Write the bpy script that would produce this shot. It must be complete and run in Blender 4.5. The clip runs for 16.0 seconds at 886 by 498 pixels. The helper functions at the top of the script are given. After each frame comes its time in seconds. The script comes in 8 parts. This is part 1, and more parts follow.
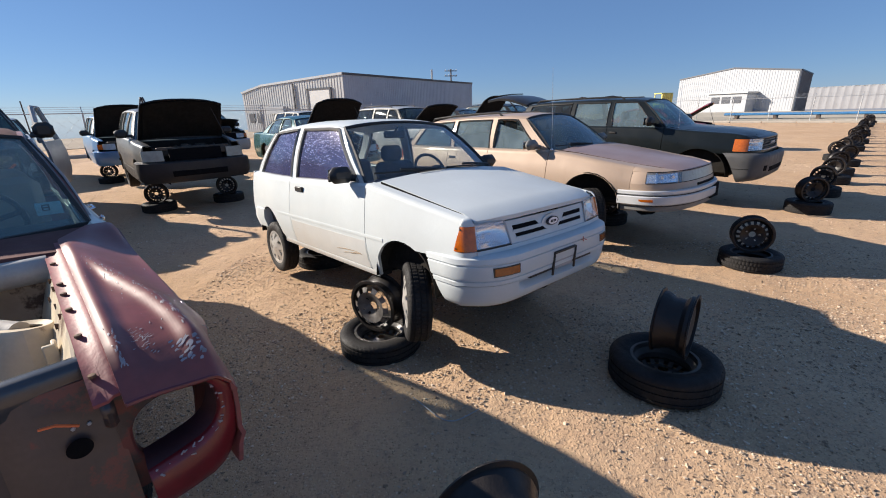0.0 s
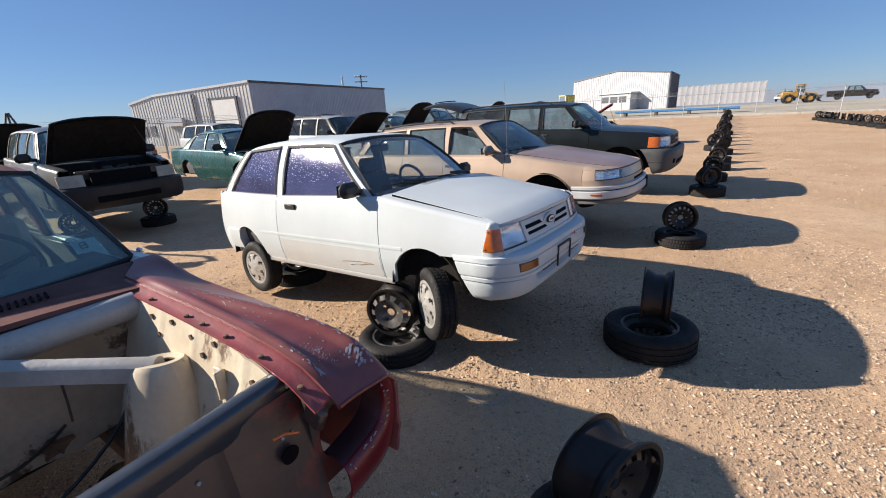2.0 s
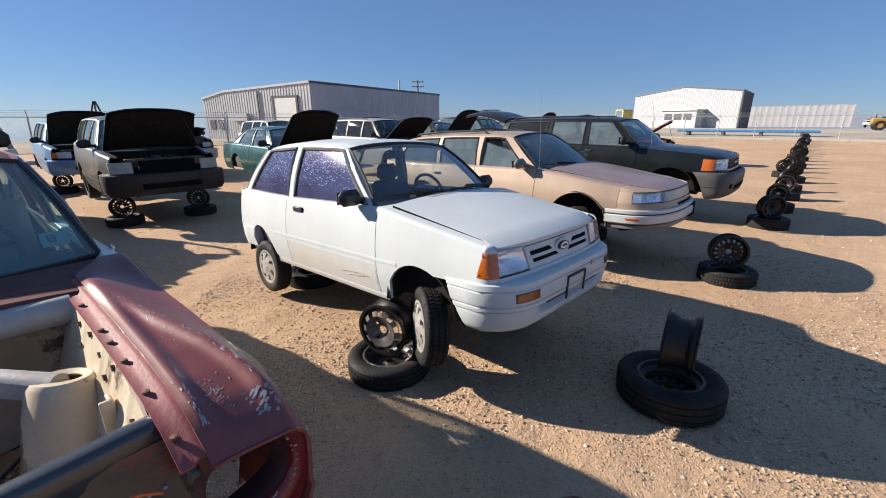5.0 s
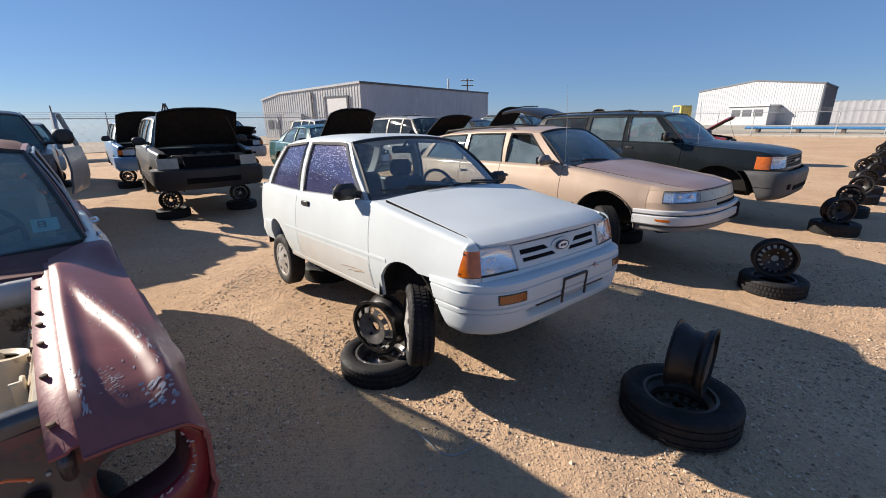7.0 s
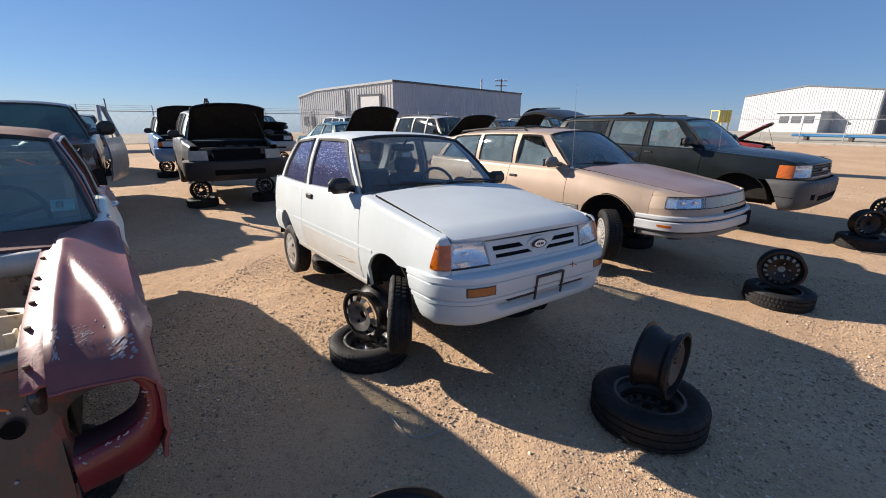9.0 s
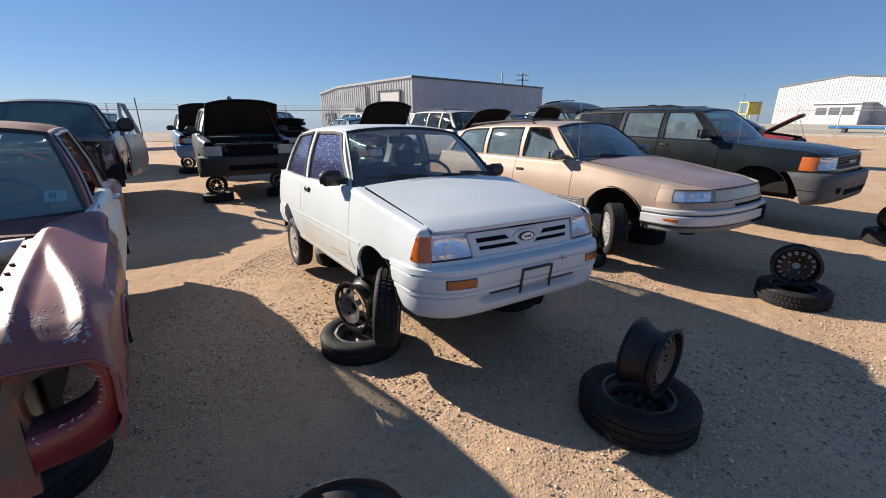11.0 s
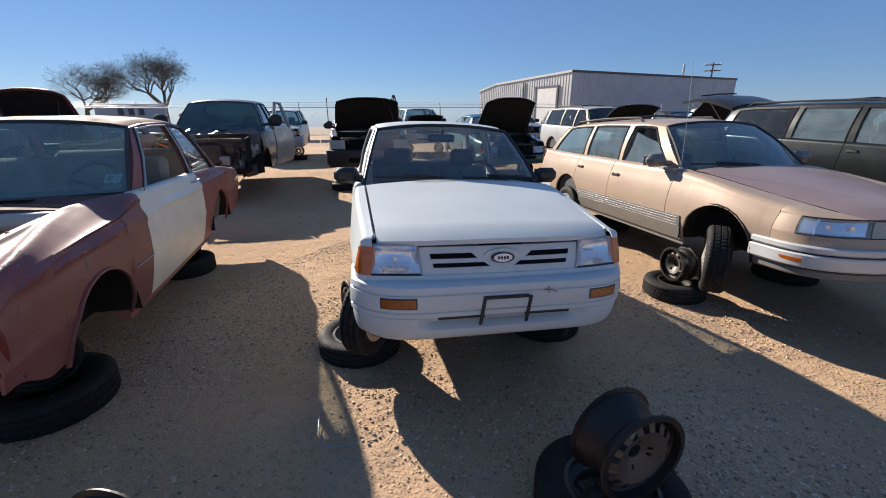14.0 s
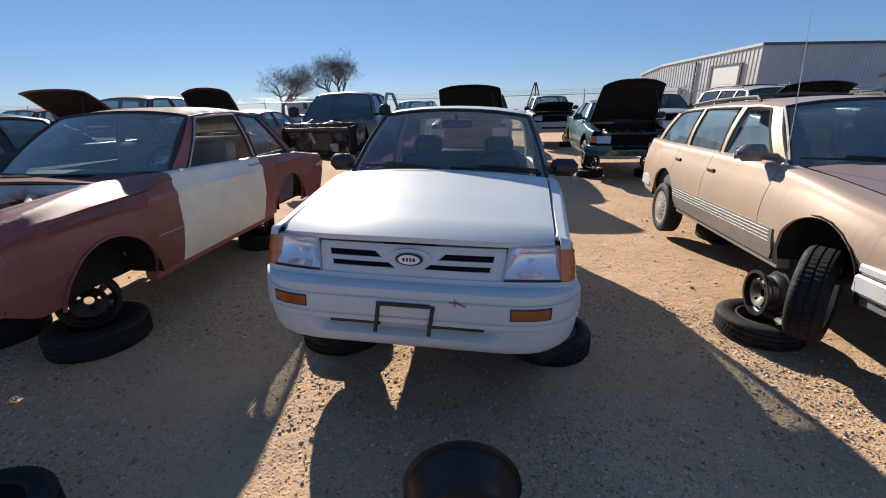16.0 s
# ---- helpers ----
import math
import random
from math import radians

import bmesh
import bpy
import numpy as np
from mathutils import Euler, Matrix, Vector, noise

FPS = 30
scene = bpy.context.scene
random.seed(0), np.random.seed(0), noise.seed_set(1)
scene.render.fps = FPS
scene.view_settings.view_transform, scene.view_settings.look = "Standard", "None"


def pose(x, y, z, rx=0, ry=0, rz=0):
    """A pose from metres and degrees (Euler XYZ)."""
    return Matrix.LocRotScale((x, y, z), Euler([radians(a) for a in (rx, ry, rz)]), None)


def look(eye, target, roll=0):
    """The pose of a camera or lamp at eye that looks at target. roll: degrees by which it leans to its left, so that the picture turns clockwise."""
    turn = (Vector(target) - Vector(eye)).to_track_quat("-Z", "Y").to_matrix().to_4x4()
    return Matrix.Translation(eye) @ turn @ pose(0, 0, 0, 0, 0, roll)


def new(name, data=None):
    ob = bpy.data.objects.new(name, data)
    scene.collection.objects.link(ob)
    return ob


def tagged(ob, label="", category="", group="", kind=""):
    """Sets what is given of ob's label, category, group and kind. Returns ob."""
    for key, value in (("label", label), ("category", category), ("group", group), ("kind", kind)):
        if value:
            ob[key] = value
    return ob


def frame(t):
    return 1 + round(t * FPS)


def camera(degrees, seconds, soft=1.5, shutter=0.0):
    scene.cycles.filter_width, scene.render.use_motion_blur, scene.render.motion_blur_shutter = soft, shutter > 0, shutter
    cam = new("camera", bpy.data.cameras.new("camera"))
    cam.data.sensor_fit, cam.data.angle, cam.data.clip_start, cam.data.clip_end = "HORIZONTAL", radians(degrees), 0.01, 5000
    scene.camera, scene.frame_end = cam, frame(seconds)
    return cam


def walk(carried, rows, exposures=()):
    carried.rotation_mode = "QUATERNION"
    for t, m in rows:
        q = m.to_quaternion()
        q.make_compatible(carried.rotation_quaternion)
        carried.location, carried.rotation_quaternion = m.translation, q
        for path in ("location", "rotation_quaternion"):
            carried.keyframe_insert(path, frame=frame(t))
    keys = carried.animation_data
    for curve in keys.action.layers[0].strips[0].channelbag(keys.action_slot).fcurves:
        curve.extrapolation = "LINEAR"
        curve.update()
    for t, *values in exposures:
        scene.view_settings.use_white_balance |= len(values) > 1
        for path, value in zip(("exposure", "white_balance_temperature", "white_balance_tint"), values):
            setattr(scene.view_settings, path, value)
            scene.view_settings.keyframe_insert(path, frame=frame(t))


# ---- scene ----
cam = camera(93.9, 16.0, 1.0)
METRES, EYE, TILT, LEAN, TURN = 4.795, 1.726, 0.0, 0.0, 0.0
ROWS = [
    (0.0, 0.0, 0.0, 0.0, -0.49, -18.44, 1.47),
    (0.5, -0.0497, -0.03, 0.0068, -4.61, -18.38, 1.97),
    (1.0, -0.0906, -0.0392, 0.0068, -8.08, -18.29, 2.57),
    (1.5, -0.1245, -0.0306, 0.0117, -10.73, -18.3, 3.02),
    (2.0, -0.1419, -0.0337, 0.0217, -12.32, -18.35, 3.08),
    (2.5, -0.1578, -0.0443, 0.0271, -12.64, -18.26, 2.8),
    (3.0, -0.1681, -0.0459, 0.0296, -11.74, -18.07, 2.1),
    (3.5, -0.1514, -0.041, 0.0305, -10.1, -17.78, 1.38),
    (6.0, -0.0167, 0.0266, 0.0143, -1.52, -17.22, 0.4),
    (6.5, 0.0021, 0.0254, 0.012, 0.31, -17.26, 0.67),
    (7.0, 0.0112, 0.0258, 0.0119, 1.62, -17.32, 0.73),
    (7.5, 0.02, 0.0244, 0.0112, 2.5, -17.32, 0.54),
    (8.0, 0.0294, 0.0136, 0.0106, 3.47, -17.26, 0.15),
    (8.5, 0.0461, -0.0011, 0.0141, 4.77, -17.28, -0.25),
    (9.0, 0.078, 0.0039, 0.0122, 6.1, -17.36, -0.45),
    (11.5, 0.1349, 0.0238, 0.0045, 10.68, -18.12, 0.16),
    (12.0, 0.155, 0.0515, 0.0041, 13.5, -18.31, 0.01),
    (12.5, 0.1908, 0.0823, 0.0056, 17.37, -18.4, -0.21),
    (13.0, 0.2359, 0.1121, 0.0039, 21.8, -18.33, -0.17),
    (13.5, 0.2703, 0.1237, 0.0026, 26.22, -18.24, -0.0),
    (14.0, 0.3139, 0.1513, 0.0042, 30.45, -18.25, 0.17),
    (14.5, 0.3504, 0.2109, -0.0019, 34.6, -18.35, 0.38),
    (15.0, 0.3889, 0.2457, -0.0043, 39.3, -18.6, 0.63),
    (15.5, 0.4317, 0.2864, -0.0029, 44.73, -18.88, 0.97),
    (16.0, 0.4616, 0.3488, -0.0084, 50.73, -19.27, 1.5),
]
walk(cam, [(t, pose(0, 0, EYE, TILT, LEAN, TURN) @ pose(METRES * x, METRES * y, METRES * z, 90 + pitch, roll, yaw)) for t, x, y, z, yaw, pitch, roll in ROWS],
     [(0.0, 1.43, 6250, 11), (16.0, 1.43, 6250, 11)])

# ---- light ----
SUN_AZ, SUN_EL = 161.5, 25.2          # degrees: where the sun stands, counted from +x
world = bpy.data.worlds.new("sky")
scene.world = world
world.use_nodes = True
wn = world.node_tree
sky = wn.nodes.new("ShaderNodeTexSky")
sky.sky_type = "NISHITA"
sky.sun_disc = False
sky.sun_elevation = radians(SUN_EL)
sky.sun_rotation = radians(90 - SUN_AZ)
sky.altitude = 2000
sky.air_density, sky.dust_density, sky.ozone_density = 1.05, 0.15, 5.0
haze = wn.nodes.new("ShaderNodeMix")          # thin even haze over the clear sky
haze.data_type = "RGBA"
haze.inputs["Factor"].default_value = 0.60
haze.inputs[7].default_value = (1.0, 1.85, 3.6, 1)
wn.links.new(sky.outputs[0], haze.inputs[6])
wn.links.new(haze.outputs[2], wn.nodes["Background"].inputs[0])
wn.nodes["Background"].inputs[1].default_value = 0.0475
sun = new("sun", bpy.data.lights.new("sun", "SUN"))
sun.data.energy, sun.data.angle, sun.data.color = 3.6, radians(0.53), (1.0, 0.89, 0.74)
sd = Vector((math.cos(radians(SUN_AZ)) * math.cos(radians(SUN_EL)), math.sin(radians(SUN_AZ)) * math.cos(radians(SUN_EL)), math.sin(radians(SUN_EL))))
sun.matrix_world = look(sd * 60, (0, 0, 0))

# ---- materials ----
def mat(name, col, rough=0.5, metal=0.0, var=0.18, scale=5.0, fine=70.0, bump=0.05, coat=0.0, dust=0.0, dustcol=(0.36, 0.26, 0.17), rvar=None, specks=None, spec=0.5, speckscale=9.0, streak=(1, 1, 1), crough=0.12):
    """A worn surface: colour varied at two scales, patches of dust, scratches or rust as specks, fine relief."""
    rvar = (0.03 if coat > 0.05 else 0.12) if rvar is None else rvar
    m = bpy.data.materials.new(name)
    m.use_nodes = True
    nt = m.node_tree
    N, K = nt.nodes, nt.links
    b = N["Principled BSDF"]
    tc = N.new("ShaderNodeTexCoord")
    def noise_at(s, detail=4.0, rgh=0.55):
        n = N.new("ShaderNodeTexNoise")
        n.inputs["Scale"].default_value, n.inputs["Detail"].default_value, n.inputs["Roughness"].default_value = s, detail, rgh
        K.new(tc.outputs["Object"], n.inputs["Vector"])
        return n.outputs["Fac"]
    def ramp(src, lo, hi, a=0.0, z=1.0):
        r = N.new("ShaderNodeMapRange")
        for i, v in zip((1, 2, 3, 4), (lo, hi, a, z)):
            r.inputs[i].default_value = v
        K.new(src, r.inputs[0])
        return r.outputs[0]
    def mix(fac, a, z):
        x = N.new("ShaderNodeMix")
        x.data_type = "RGBA"
        K.new(fac, x.inputs["Factor"])
        for v, sock in ((a, x.inputs[6]), (z, x.inputs[7])):
            if isinstance(v, tuple):
                sock.default_value = (*v, 1)
            else:
                K.new(v, sock)
        return x.outputs[2]
    big, small = noise_at(scale), noise_at(fine, 2.0)
    lo, hi = tuple(c * (1 - var) for c in col), tuple(min(1, c * (1 + var)) for c in col)
    c = mix(ramp(big, 0.3, 0.7), lo, hi)
    c = mix(ramp(small, 0.35, 0.75, 0.0, 0.5), c, lo)
    if specks:
        st = N.new("ShaderNodeVectorMath")
        st.operation, st.inputs[1].default_value = "MULTIPLY", streak
        K.new(tc.outputs["Object"], st.inputs[0])
        n = N.new("ShaderNodeTexNoise")
        n.inputs["Scale"].default_value, n.inputs["Detail"].default_value, n.inputs["Roughness"].default_value = speckscale, 8.0, 0.7
        K.new(st.outputs[0], n.inputs["Vector"])
        c = mix(ramp(n.outputs["Fac"], specks[1], specks[1] + 0.04), c, specks[0])
    if dust:
        c = mix(ramp(noise_at(scale * 0.7, 6.0, 0.65), 0.35, 0.75, dust * 0.3, dust), c, dustcol)
    K.new(c, b.inputs["Base Color"])
    K.new(ramp(noise_at(scale * 2.3), 0.3, 0.7, max(0.02, rough - rvar), min(1, rough + rvar)), b.inputs["Roughness"])
    b.inputs["Metallic"].default_value = metal
    b.inputs["Coat Weight"].default_value = coat
    b.inputs["Coat Roughness"].default_value = crough
    b.inputs["Specular IOR Level"].default_value = spec
    if bump:
        n = N.new("ShaderNodeBump")
        n.inputs["Strength"].default_value, n.inputs["Distance"].default_value = bump, 0.02
        K.new(small, n.inputs["Height"])
        K.new(n.outputs[0], b.inputs["Normal"])
    return m

def glass(name, tint, rough=0.02, milk=0.0, milkcol=(0.6, 0.6, 0.6)):
    """A thin pane: clear with a tint, glossy by Fresnel, with a milky film for dust and painted reflections."""
    m = bpy.data.materials.new(name)
    m.use_nodes = True
    N, K = m.node_tree.nodes, m.node_tree.links
    N.clear()
    out, mx, tr, gl, fr = (N.new("ShaderNode" + s) for s in ("OutputMaterial", "MixShader", "BsdfTransparent", "BsdfGlossy", "LayerWeight"))
    tr.inputs[0].default_value = (*tint, 1)
    gl.inputs["Roughness"].default_value = rough
    fr.inputs[0].default_value = 0.5
    pw, sc = N.new("ShaderNodeMath"), N.new("ShaderNodeMath")
    pw.operation, pw.inputs[1].default_value = "POWER", 4.0
    sc.operation, sc.inputs[1].default_value, sc.inputs[2].default_value = "MULTIPLY_ADD", 0.75, 0.04
    K.new(fr.outputs["Facing"], pw.inputs[0])
    K.new(pw.outputs[0], sc.inputs[0])
    K.new(sc.outputs[0], mx.inputs[0])
    K.new(gl.outputs[0], mx.inputs[2])
    src = tr
    if milk:
        df, m2, nz, tc, mr = (N.new("ShaderNode" + s) for s in ("BsdfDiffuse", "MixShader", "TexNoise", "TexCoord", "MapRange"))
        df.inputs[0].default_value = (*milkcol, 1)
        nz.inputs["Scale"].default_value = 5
        nz.inputs["Detail"].default_value = 6
        K.new(tc.outputs["Object"], nz.inputs["Vector"])
        K.new(nz.outputs[0], mr.inputs[0])
        for i, v in zip((1, 2, 3, 4), (0.3, 0.75, milk * 0.5, milk)):
            mr.inputs[i].default_value = v
        K.new(mr.outputs[0], m2.inputs[0])
        K.new(tr.outputs[0], m2.inputs[1])
        K.new(df.outputs[0], m2.inputs[2])
        src = m2
    K.new(src.outputs[0], mx.inputs[1])
    K.new(mx.outputs[0], out.inputs[0])
    return m

M = {}
M["white"] = mat("white_paint", (0.550, 0.592, 0.605), 0.5, 0, 0.05, 3, 60, 0.012, 0.25, 0.12, (0.52, 0.47, 0.40), spec=0.1, crough=0.12)
M["white_dirty"] = mat("dirty_white_paint", (0.58, 0.60, 0.60), 0.5, 0, 0.06, 3, 60, 0.012, 0.25, 0.42, (0.42, 0.34, 0.25), spec=0.15, specks=((0.40, 0.30, 0.20), 0.67), speckscale=3.0, streak=(0.3, 0.3, 2.2))
M["scuff"] = mat("brown_scuff", (0.34, 0.26, 0.18), 0.7, 0, 0.3, 20, 60, 0.02)
M["white_old"] = mat("aged_white_paint", (0.70, 0.69, 0.62), 0.42, 0, 0.10, 5, 60, 0.03, 0.15, 0.25, (0.5, 0.42, 0.3), specks=((0.25, 0.14, 0.08), 0.70))
M["tan"] = mat("tan_metallic_paint", (0.375, 0.282, 0.215), 0.5, 0.08, 0.06, 3, 80, 0.01, 0.45, 0.10, spec=0.15, crough=0.10)
M["tan_hood"] = mat("faded_tan_paint", (0.215, 0.140, 0.128), 0.45, 0.08, 0.14, 1.4, 80, 0.01, 0.35, 0.5, (0.40, 0.345, 0.345), spec=0.2, crough=0.15)
M["grey_clad"] = mat("grey_cladding", (0.155, 0.155, 0.15), 0.45, 0, 0.10, 6, 80, 0.02, 0.15, 0.12)
M["silver_bumper"] = mat("silver_bumper_paint", (0.56, 0.57, 0.58), 0.4, 0.2, 0.06, 5, 80, 0.01, 0.2, 0.12)
M["darkgreen"] = mat("dark_green_paint", (0.0055, 0.0085, 0.010), 0.3, 0.0, 0.15, 3, 80, 0.008, 0.22, 0.03, (0.2, 0.18, 0.15), spec=0.2, crough=0.10)
M["maroon"] = mat("weathered_maroon_paint", (0.165, 0.030, 0.034), 0.48, 0, 0.42, 1.6, 40, 0.014, 0.34, 0.36, (0.36, 0.19, 0.155), rvar=0.10, spec=0.25, crough=0.36, specks=((0.50, 0.42, 0.40), 0.68), speckscale=6, streak=(0.30, 1.8, 1.0))
M["brownred"] = mat("oxidised_roof_paint", (0.12, 0.050, 0.048), 0.75, 0, 0.3, 3, 40, 0.05, 0.0, 0.3, (0.22, 0.15, 0.12), spec=0.1, specks=((0.45, 0.42, 0.4), 0.70))
M["cream"] = mat("cream_primer", (0.66, 0.58, 0.43), 0.55, 0, 0.16, 5, 50, 0.04, 0.0, 0.5, (0.30, 0.20, 0.12), specks=((0.12, 0.065, 0.04), 0.53), speckscale=2.2, streak=(1, 1, 0.45))
M["cream_grimy"] = mat("grimy_cream_primer", (0.50, 0.43, 0.33), 0.65, 0, 0.25, 4, 50, 0.06, 0.0, 0.5, (0.16, 0.11, 0.075), specks=((0.05, 0.034, 0.026), 0.56), speckscale=2.0)
M["olive"] = mat("olive_paint", (0.028, 0.033, 0.034), 0.4, 0.1, 0.1, 4, 80, 0.01, 0.3, 0.12)
M["clad_dark"] = mat("grey_plastic_cladding", (0.055, 0.060, 0.066), 0.55, 0, 0.15, 5, 90, 0.04, 0, 0.14)
M["teal"] = mat("teal_paint", (0.012, 0.095, 0.095), 0.28, 0.3, 0.1, 4, 80, 0.01, 0.7, 0.08)
M["blue"] = mat("blue_paint", (0.06, 0.20, 0.42), 0.35, 0.1, 0.1, 4, 80, 0.01, 0.4, 0.15)
M["black_paint"] = mat("black_paint", (0.009, 0.010, 0.012), 0.35, 0, 0.2, 4, 80, 0.01, 0.3, 0.08, spec=0.25)
M["red_paint"] = mat("red_paint", (0.25, 0.02, 0.025), 0.35, 0, 0.12, 4, 80, 0.01, 0.5, 0.12)
M["silver_paint"] = mat("silver_paint", (0.36, 0.375, 0.39), 0.45, 0.15, 0.08, 4, 80, 0.01, 0.3, 0.10, spec=0.2)
M["tyre"] = mat("tyre_rubber", (0.010, 0.010, 0.0115), 0.72, 0, 0.3, 9, 120, 0.25, 0, 0.12, (0.09, 0.075, 0.06), spec=0.3)
M["steel_black"] = mat("black_steel_rim", (0.011, 0.011, 0.012), 0.45, 0.1, 0.3, 8, 90, 0.08, 0, 0.14, (0.10, 0.06, 0.04), spec=0.4)
M["rim_dusty"] = mat("dusty_rim_face", (0.060, 0.055, 0.050), 0.5, 0.2, 0.4, 9, 90, 0.06, 0, 0.3, (0.14, 0.10, 0.07))
M["alloy"] = mat("dull_alloy", (0.55, 0.54, 0.52), 0.4, 0.55, 0.12, 12, 90, 0.03, 0, 0.25, (0.25, 0.2, 0.15))
M["plastic"] = mat("black_plastic", (0.012, 0.012, 0.013), 0.5, 0, 0.2, 8, 120, 0.06, 0, 0.05)
M["dark"] = mat("grimy_underbody", (0.014, 0.013, 0.012), 0.85, 0, 0.4, 8, 60, 0.15, 0, 0.2, (0.06, 0.045, 0.03), spec=0.2)
M["engine"] = mat("grimy_engine_metal", (0.035, 0.034, 0.034), 0.6, 0.4, 0.5, 9, 60, 0.2, 0, 0.3)
M["seat"] = mat("grey_seat_fabric", (0.10, 0.105, 0.125), 0.9, 0, 0.15, 8, 150, 0.15)
M["seat_tan"] = mat("tan_seat_fabric", (0.30, 0.24, 0.19), 0.9, 0, 0.15, 8, 150, 0.15)
M["inner"] = mat("interior_trim", (0.07, 0.07, 0.078), 0.75, 0, 0.2, 8, 120, 0.05)
M["amber"] = mat("amber_lens", (0.50, 0.115, 0.008), 0.18, 0, 0.2, 40, 120, 0.1, 0.6)
M["amber_dark"] = mat("dark_amber_lens", (0.30, 0.075, 0.010), 0.2, 0, 0.2, 40, 120, 0.1, 0.5)
M["lens"] = mat("clear_lamp_lens", (0.42, 0.45, 0.48), 0.15, 0.3, 0.25, 14, 60, 0.12, 0.8)
M["lens_hazy"] = mat("hazy_lamp_lens", (0.34, 0.335, 0.28), 0.3, 0.0, 0.2, 10, 60, 0.05, 0.4)
M["chrome"] = mat("dull_chrome", (0.65, 0.66, 0.68), 0.22, 1.0, 0.1, 12, 80, 0.02)
M["glass"] = glass("window_glass", (0.92, 0.95, 0.95), 0.02, 0.09, (0.45, 0.46, 0.48))
M["glass_blue"] = glass("tinted_glass", (0.72, 0.82, 0.85), 0.02, 0.24, (0.36, 0.44, 0.47))
M["glass_dark"] = glass("dark_glass", (0.5, 0.55, 0.54), 0.02, 0.06, (0.4, 0.4, 0.4))
def film_material():
    """Violet film with trapped bubbles, thickest near the top of the panes."""
    m = mat("violet_window_film", (0.15, 0.16, 0.33), 0.12, 0.25, 0.25, 3, 30, 0.03, 0.9)
    N, K = m.node_tree.nodes, m.node_tree.links
    b = N["Principled BSDF"]
    tc = N.new("ShaderNodeTexCoord")
    vm = N.new("ShaderNodeVectorMath")
    vm.operation, vm.inputs[1].default_value = "MULTIPLY", (1.0, 1.0, 1.7)
    K.new(tc.outputs["Object"], vm.inputs[0])
    vo = N.new("ShaderNodeTexVoronoi")
    vo.inputs["Scale"].default_value = 42
    K.new(vm.outputs[0], vo.inputs["Vector"])
    sep, sx, dot, band, mul, mx = (N.new("ShaderNode" + s) for s in ("SeparateColor", "SeparateXYZ", "MapRange", "MapRange", "Math", "Mix"))
    K.new(vo.outputs["Color"], sep.inputs[0])
    K.new(vo.outputs["Distance"], dot.inputs[0])
    K.new(tc.outputs["Object"], sx.inputs[0])
    for node, v in ((dot, (0.20, 0.32, 1, 0)), (band, (0.97, 1.20, 0.0, 0.95))):
        for i, q in zip((1, 2, 3, 4), v):
            node.inputs[i].default_value = q
    K.new(sx.outputs[2], band.inputs[0])
    less = N.new("ShaderNodeMath")
    less.operation = "LESS_THAN"
    K.new(sep.outputs[0], less.inputs[0])
    K.new(band.outputs[0], less.inputs[1])
    mul.operation = "MULTIPLY"
    K.new(less.outputs[0], mul.inputs[0])
    K.new(dot.outputs[0], mul.inputs[1])
    mx.data_type = "RGBA"
    old = b.inputs["Base Color"].links[0].from_socket
    K.new(mul.outputs[0], mx.inputs["Factor"])
    K.new(old, mx.inputs[6])
    mx.inputs[7].default_value = (0.62, 0.63, 0.85, 1)
    K.new(mx.outputs[2], b.inputs["Base Color"])
    tr, ms, thin = N.new("ShaderNodeBsdfTransparent"), N.new("ShaderNodeMixShader"), N.new("ShaderNodeMapRange")
    tr.inputs[0].default_value = (0.55, 0.46, 0.60, 1)
    for i, q in zip((1, 2, 3, 4), (0, 1, 0.55, 0.05)):
        thin.inputs[i].default_value = q
    K.new(mul.outputs[0], thin.inputs[0])
    K.new(thin.outputs[0], ms.inputs[0])
    K.new(b.outputs[0], ms.inputs[1])
    K.new(tr.outputs[0], ms.inputs[2])
    K.new(ms.outputs[0], N["Material Output"].inputs[0])
    return m
M["film"] = film_material()
# the milk of these two panes paints bright windscreen reflections into the glass
M["glass_teal"] = glass("teal_sheen_glass", (0.45, 0.58, 0.57), 0.05, 0.42, (0.16, 0.24, 0.25))
M["glass_green"] = glass("green_glass", (0.78, 0.92, 0.90), 0.02, 0.22, (0.42, 0.50, 0.50))
M["badge"] = mat("badge_enamel", (0.03, 0.035, 0.05), 0.5, 0, 0.1, 9, 90, 0.0, 0.2, spec=0.15)
M["maroon_raw"] = mat("bare_flange_paint", (0.24, 0.035, 0.045), 0.5, 0, 0.3, 9, 60, 0.05, 0.1, 0.15, specks=((0.5, 0.45, 0.42), 0.66))
M["maroon_bright"] = mat("chipped_red_paint", (0.150, 0.007, 0.013), 0.38, 0, 0.3, 5, 60, 0.02, 0.6, 0.05, (0.2, 0.12, 0.10), spec=0.35, crough=0.14, specks=((0.48, 0.42, 0.42), 0.71), speckscale=11)
M["bar_black"] = mat("chipped_black_enamel", (0.028, 0.031, 0.038), 0.30, 0, 0.4, 7, 70, 0.03, 0.7, 0.10, (0.12, 0.12, 0.13), spec=0.5, crough=0.22, specks=((0.42, 0.43, 0.46), 0.66), speckscale=9, streak=(3, 0.35, 3))
M["maroon_dark"] = mat("dark_maroon_paint", (0.045, 0.010, 0.016), 0.5, 0, 0.4, 8, 60, 0.05, 0.2, 0.2, (0.12, 0.08, 0.07), specks=((0.30, 0.26, 0.26), 0.66), speckscale=14)
M["black_worn"] = mat("worn_black_panel", (0.048, 0.038, 0.037), 0.42, 0.0, 0.4, 4, 60, 0.04, 0.4, 0.4, (0.11, 0.065, 0.054), spec=0.4, crough=0.25, specks=((0.15, 0.030, 0.026), 0.56), speckscale=2.4)
